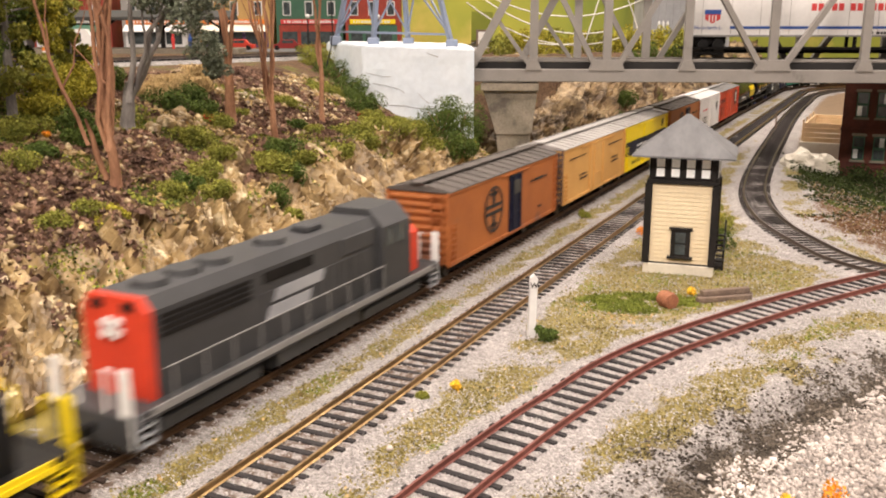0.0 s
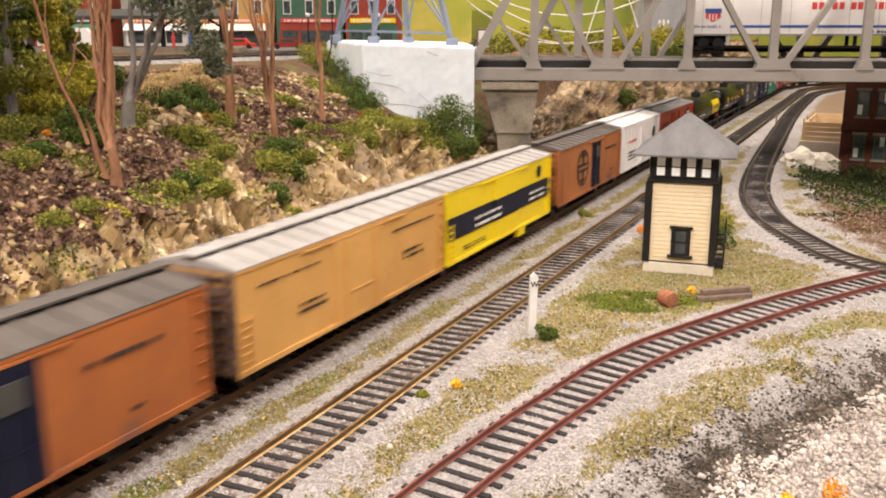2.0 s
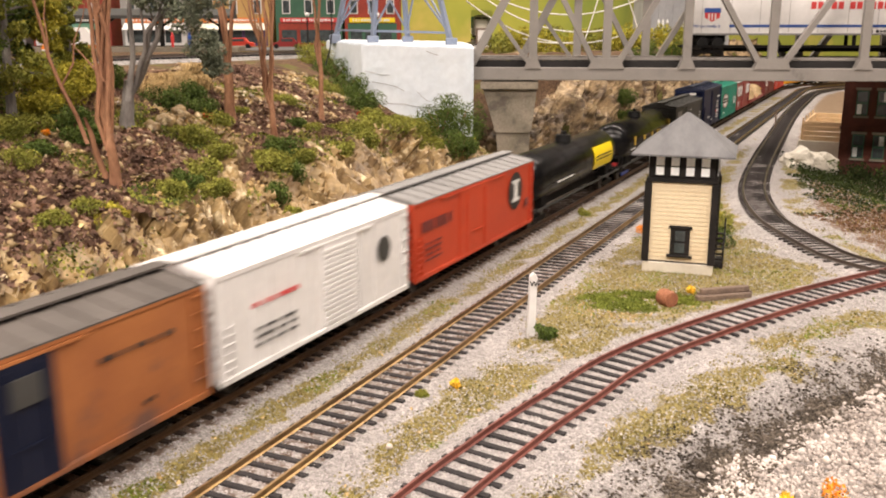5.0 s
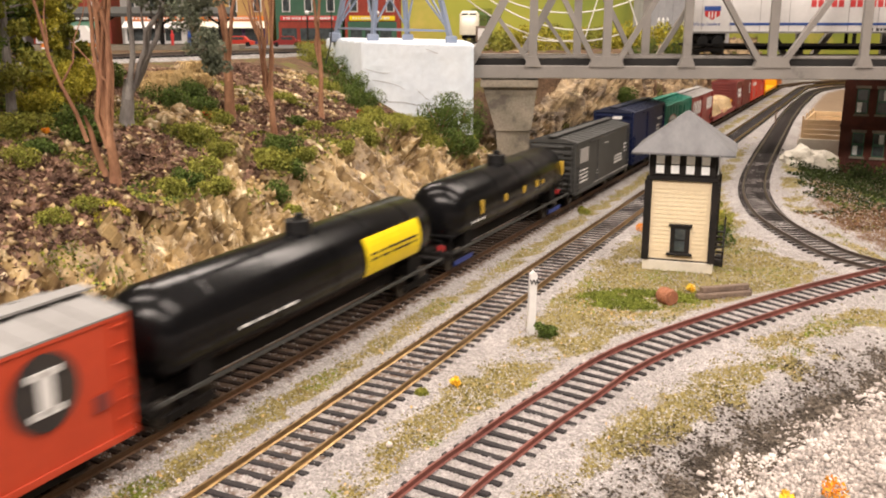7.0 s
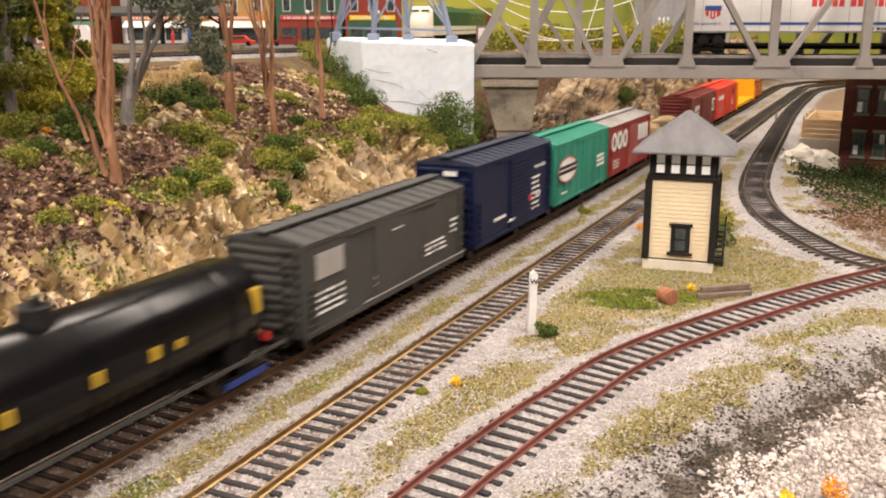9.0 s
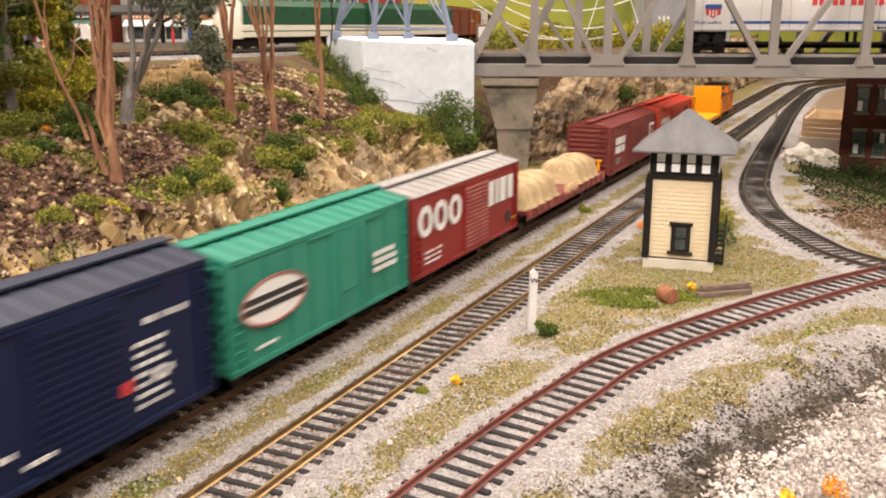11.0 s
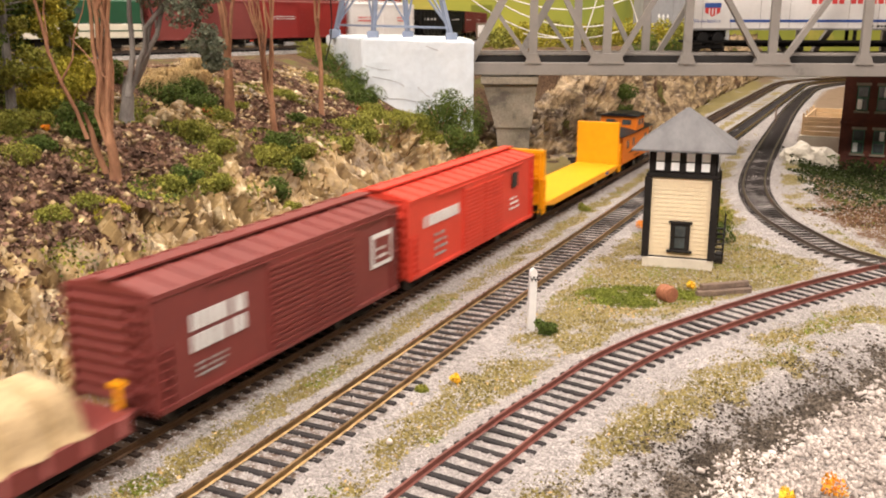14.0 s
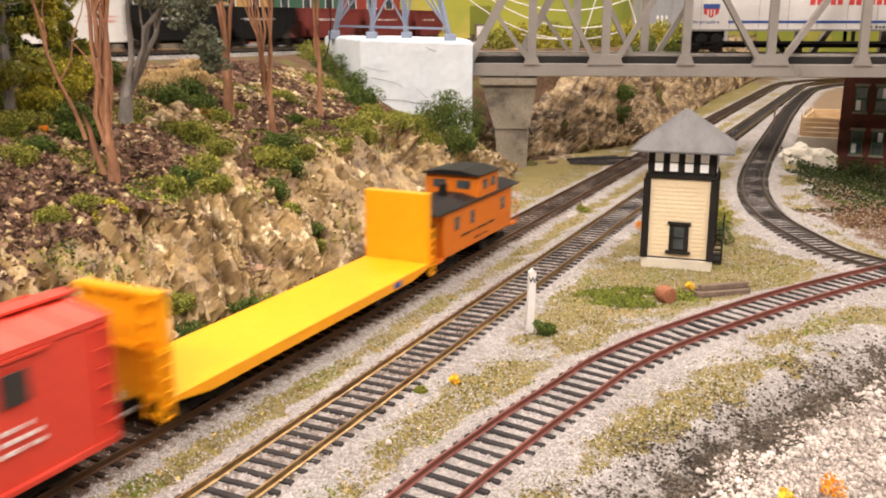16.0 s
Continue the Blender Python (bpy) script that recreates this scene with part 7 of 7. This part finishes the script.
def yard_cover():
    rng = random.Random(41)
    g, d, w = [], [], []
    for _ in range(46000):
        x, y = rng.uniform(.26, .66), rng.uniform(.575, .975)
        k = fbm(x * 22, y * 22, 2)
        if y < .585 + .07 * abs(k) or x < (.296 if y > .665 else .268) + .03 * k + .30 * max(0, y - .72):
            continue
        lift = .012 * smooth(.80, .96, y) * rng.random()
        if y < .665 + .03 * k + rng.uniform(-.015, .015):
            w.append((x, y, ground_height(x, y)))
        else:
            # darker leaves take over towards the wall, painting the building's shade
            (g if k + rng.uniform(-.2, .2) > .16 + 4.0 * max(0, y - .70) else d).append((x, y, ground_height(x, y) + lift))
    flakes("yard_earth", w, [rng.uniform(.0008, .0019) for _ in w], M_brown_earth, "crumbled orange-brown earth before the brick building", "earth", flat=.4)
    flakes("yard_bushes", g, [rng.uniform(.0008, .0019) for _ in g], M_leaf_dark, "low green growth before the brick building", "ground cover")
    flakes("yard_undergrowth", d, [rng.uniform(.0008, .0019) for _ in d], M_leaf_shaded, "low growth darkened for shade before the brick building", "ground cover")
    for k in range(7):
        e = thing("shrub", "low green shrub before the brick building", "shrub", "shrubs by the building")
        x, y = .40 + k * .028, .950 - .46 * (k * .028) - .012 * (k % 3)
        e.location = (x, y, ground_height(x, y) - .002)
        pts = clump_points(rng, Vector((0, 0, 0)), rng.uniform(.013, .019), .8, 600, 7)
        flakes("foliage", [tuple(p) for p in pts], [rng.uniform(.0009, .0018) for _ in pts], M_leaf_shaded if k % 2 else M_leaf_dark, kind="", parent=e)


yard_cover()


# ---- the near ground: ballast, turf, talus ----
def ground_scatter():
    rng = random.Random(51)
    grains, turf, green, pale = [], [], [], []
    while len(grains) < 60000:
        # denser near the viewer
        y = .20 + .9 * rng.random() ** 1.8
        x = rng.uniform(-.52, .52) * y + .02
        s, n = UX * x + UY * y, UY * x - UX * y
        if n < N_MAIN - .045 or gully(x, y) > -.016 and y < .42:
            continue
        if rng.random() < 1.15 * grime_cover(x, y) or rng.random() < 1.4 * dirt_cover(x, y):
            continue
        grains.append((x, y, ground_height(x, y) + .0001))
    for _ in range(230000):
        y = .20 + .9 * rng.random() ** 1.6
        x = rng.uniform(-.52, .52) * y + .02
        n = UY * x - UX * y
        if n < N_MAIN - .045:
            continue
        c = turf_cover(x, y)
        if rng.random() > c * 1.15:
            continue
        lush = math.hypot((x - .100) / 1.5, y - .437) < .020
        near_tower = math.hypot(x - .125, y - .46) < .075
        k = fbm(x * 34, y * 34, 14)
        z = ground_height(x, y) + rng.uniform(0, .0008)
        if lush and rng.random() < .9 or near_tower and k > .02 and rng.random() < .6 or k > .36:
            green.append((x, y, z))
        elif rng.random() < (.55 if math.hypot((x - .083) / 1.3, y - .425) < .016 else .03):
            pale.append((x, y, z))
        else:
            turf.append((x, y, z))
    for _ in range(9000):
        a, d = rng.uniform(0, math.tau), rng.random() ** .5
        x, y = .098 + math.cos(a) * d * .030 + rng.gauss(0, .002), .438 + math.sin(a) * d * .017 + rng.gauss(0, .002)
        if fbm(x * 60, y * 60, 2) > -.15:
            green.append((x, y, ground_height(x, y) + rng.uniform(0, .0012)))
    pebbles("ballast_grains", grains, [rng.uniform(.00025, .00062) for _ in grains], M_grain, "loose grey ballast grains between the tracks", "ballast", 9)
    flakes("turf", turf, [rng.uniform(.0003, .0008) for _ in turf], M_turf, "dry yellowish turf between the tracks", "turf")
    flakes("green_turf", green, [rng.uniform(.0003, .0008) for _ in green], M_turf_green, "green turf by the signal tower", "turf")
    flakes("straw_turf", pale, [rng.uniform(.0005, .0011) for _ in pale], M_straw, "pale straw scatter in the turf", "turf")


ground_scatter()


def talus():
    rng = random.Random(61)
    pts, sz, dark = [], [], []
    while len(pts) < 46000:
        y = rng.uniform(.19, .42)
        x = rng.uniform(.04, .30)
        g = gully(x, y) + .008 * fbm(x * 40, y * 40, 2)
        if g < -.016 or rng.random() > smooth(-.011, .001, g) or y > .352 + .03 * rng.random():
            continue
        r = rng.uniform(.0004, .0011) if rng.random() < .96 else rng.uniform(.0011, .0020)
        pts.append((x, y, ground_height(x, y) + r * rng.uniform(-.2, .7)))
        sz.append(r)
    pebbles("talus", pts, sz, M_stone, "heap of white and buff crushed stones", "stones", 7, .85)
    ds = []
    while len(dark) < 17000:
        y = rng.uniform(.19, .40)
        x = rng.uniform(.02, .24)
        if rng.random() > dirt_cover(x, y) ** 1.7:
            continue
        dark.append((x, y, ground_height(x, y) + .0002))
        ds.append(rng.uniform(.0003, .0009))
    pebbles("dark_gravel", dark, ds, M_dirt, "dark dirt and cinders along the gully", "gravel", 8)
    light = []
    for _ in range(1600):
        y = rng.uniform(.19, .40)
        x = rng.uniform(.02, .24)
        if rng.random() < dirt_cover(x, y):
            light.append((x, y, ground_height(x, y) + .0006))
    pebbles("pale_gravel", light, [rng.uniform(.0003, .0008) for _ in light], M_stone, "pale grit spilled into the gully", "gravel", 12)


talus()
blooms("f", [(.1130, .2375)], .0046, M_orange_bloom, "orange foam flower clump on the stones", False)
blooms("f", [(.1000, .2385)], .0028, M_yellow_bloom, "yellow foam flower on the stones", False)
blooms("f", [(.0045, .3250)], .0024, M_yellow_bloom, "small orange-yellow flower clump between the tracks", False)
blooms("f", [(.132, .592), (.1655, .575)], .0042, M_orange_bloom, "orange foam flowers near the signal tower", False)
blooms("f", [(.1285, .452)], .0028, M_yellow_bloom, "small yellow flower clump by the timbers", False)


def ground_shrub(x, y, r, h, mat_, label, seed):
    rng = random.Random(seed)
    e = thing("shrub", label, "shrub", "shrubs by the tracks")
    e.location = (x, y, ground_height(x, y) - .0005)
    pts = clump_points(rng, Vector((0, 0, 0)), r, h, 900, 7)
    flakes("foliage", [tuple(p) for p in pts], [rng.uniform(.0005, .0010) for _ in pts], mat_, kind="", parent=e)
    part("twig", tube(bmesh.new(), [(0, 0, -.002), (0, 0, r)], [.0006, .0003], 5), M_bark, e)


ground_shrub(.0450, .3815, .0048, 1.1, M_leaf_dark, "small green shrub beside the white post", 1)
ground_shrub(.1035, .655, .0042, .8, M_leaf, "small green tuft between the tracks", 2)
ground_shrub(.176, .560, .0100, 1.0, M_leaf_dark, "green shrub behind the signal tower", 3)
ground_shrub(.187, .600, .0100, .9, M_leaf, "olive shrub behind the signal tower", 4)
ground_shrub(-.0085, .315, .0022, .6, M_leaf, "tiny tuft of weeds in the ballast", 5)
for i, (x, y) in enumerate(((.196, .64), (.205, .68), (.215, .73), (.228, .79), (.25, .85))):
    ground_shrub(x, y, .0060, .7, M_leaf if i % 2 else M_leaf_yellow, "low weedy shrub along the siding", 10 + i)


# ---- small things by the tracks ----
def whistle_post():
    e = thing("whistle_post", "white trackside post with a black letter", "post", m=pose(.0392, .3885, -.0060, 0, 1.2, 6))
    part("post", prism(bmesh.new(), [(-.0016, 0), (.0016, 0), (.0016, .0285), (0, .0302), (-.0016, .0285)], -.0016, .0016), M_offwhite, e)
    letters("W", .0034, M_text_black, e, pose(0, -.0018, .0242), align="CENTER", bold=.00008)


whistle_post()


def timbers():
    for i, (x, y, z, rz, l) in enumerate(((.1425, .4420, -.0012, 12, .030), (.1445, .4475, -.0012, 9, .029), (.1435, .4445, .0018, 15, .027))):
        o = part("timber", bx(-l / 2, l / 2, -.0016, .0016, -.0014, .0014, .0003), M_wood)
        o.matrix_basis = pose(x, y, z - .002, 0, 0, rz)
        tagged(o, "weathered grey-brown squared timber in a small stack", "timber", "stack of timbers")


timbers()


def rusty_barrel():
    e = thing("barrel", "rusted barrel lying in the turf", "barrel", m=pose(.1113, .4330, -.0012, 0, 0, 22))
    bm = bmesh.new()
    prof = [(-.0042, .0034), (-.0040, .0039), (-.0020, .0041), (-.0018, .0044), (-.0014, .0041), (.0014, .0041), (.0018, .0044), (.0020, .0041), (.0040, .0039), (.0042, .0034)]
    rings = [[bm.verts.new((math.cos(a * math.tau / 20) * r, y, math.sin(a * math.tau / 20) * r)) for a in range(20)] for y, r in prof]
    for u, v in zip(rings[:-1], rings[1:]):
        for k in range(20):
            bm.faces.new((u[k], u[(k + 1) % 20], v[(k + 1) % 20], v[k]))
    bm.faces.new(rings[0]), bm.faces.new(rings[-1])
    bmesh.ops.recalc_face_normals(bm, faces=bm.faces[:])
    part("drum", bm, M_rust, e)
    bm = bmesh.new()
    bmesh.ops.create_cone(bm, cap_ends=True, segments=16, radius1=.0026, radius2=.0026, depth=.0004, matrix=pose(0, -.0043, 0, 90))
    part("lid", bm, M_rust, e)


rusty_barrel()


bm = bmesh.new()
bmesh.ops.create_icosphere(bm, subdivisions=2, radius=.0012)
o_ = part("pebble", bm, M_stone)
o_.location = (-.0180, .2735, -.0040)
tagged(o_, "single white pebble in the turf", "pebble")


def old_ties():
    for i in range(5):
        o = part("old_tie", bx(-.024, .024, -.0016, .0016, -.0014, .0014, .0002), M_tie)
        o.matrix_basis = pose(.148 + .008 * (i % 3), .880 + .009 * i, -.0025 + .002 * (i == 2), 0, 0, -8 + 7 * i)
        tagged(o, "discarded dark wooden tie lying by the rock", "tie", "discarded ties")


old_ties()


bm = tube(bmesh.new(), [(-.1135, .935, .160), (-.1125, .933, .130), (-.1140, .930, .112), (-.1175, .925, .098), (-.1185, .924, .093)], .0007, 6)
tagged(part("cable", bm, M_black), "thin black cable hanging beside the abutment", "cable")



# ---- what moves ----
def upper_pose(d):
    """Place and heading on the upper line, d metres along it from its first point."""
    acc = 0.0
    for a, b in zip(UPPER_LINE[:-1], UPPER_LINE[1:]):
        l = (b - a).length
        if acc + l >= d:
            p = a + (b - a) * ((d - acc) / l)
            return p, math.degrees(math.atan2(b.y - a.y, b.x - a.x))
        acc += l
    return UPPER_LINE[-1], 0.0


UPPER_TRAVEL = [(0, -1.56), (7, -.34), (9, 0), (11.5, .45), (12.5, .64), (14.5, 1.012), (15.6, 1.25), (16, 1.375)]


def motions():
    def travelled(t):
        return lerp_table(TRAIN, t)
    for ride_ in CONSIST:
        ob, q = ride_[0], ride_[1]
        z = ride_[2] if len(ride_) > 2 else 0.0
        if q - travelled(0) > BEND_S - .1:
            times = sorted(set([i * .5 for i in range(33)]))
        else:
            times = [t for t, _ in TRAIN]
        rows = []
        for t in times:
            p, a = main_line(q - travelled(t), N_MAIN)
            rows.append((t, pose(p.x, p.y, z, 0, 0, a)))
        walk(ob, rows)
    for ob, d in UPPER_CARS:
        rows = []
        for i in range(33):
            t = i * .5
            p, a = upper_pose(UPPER_START + d - lerp_table(UPPER_TRAVEL, t))
            rows.append((t, pose(p.x, p.y, UPPER_Z, 0, 0, a)))
        walk(ob, rows)


motions()
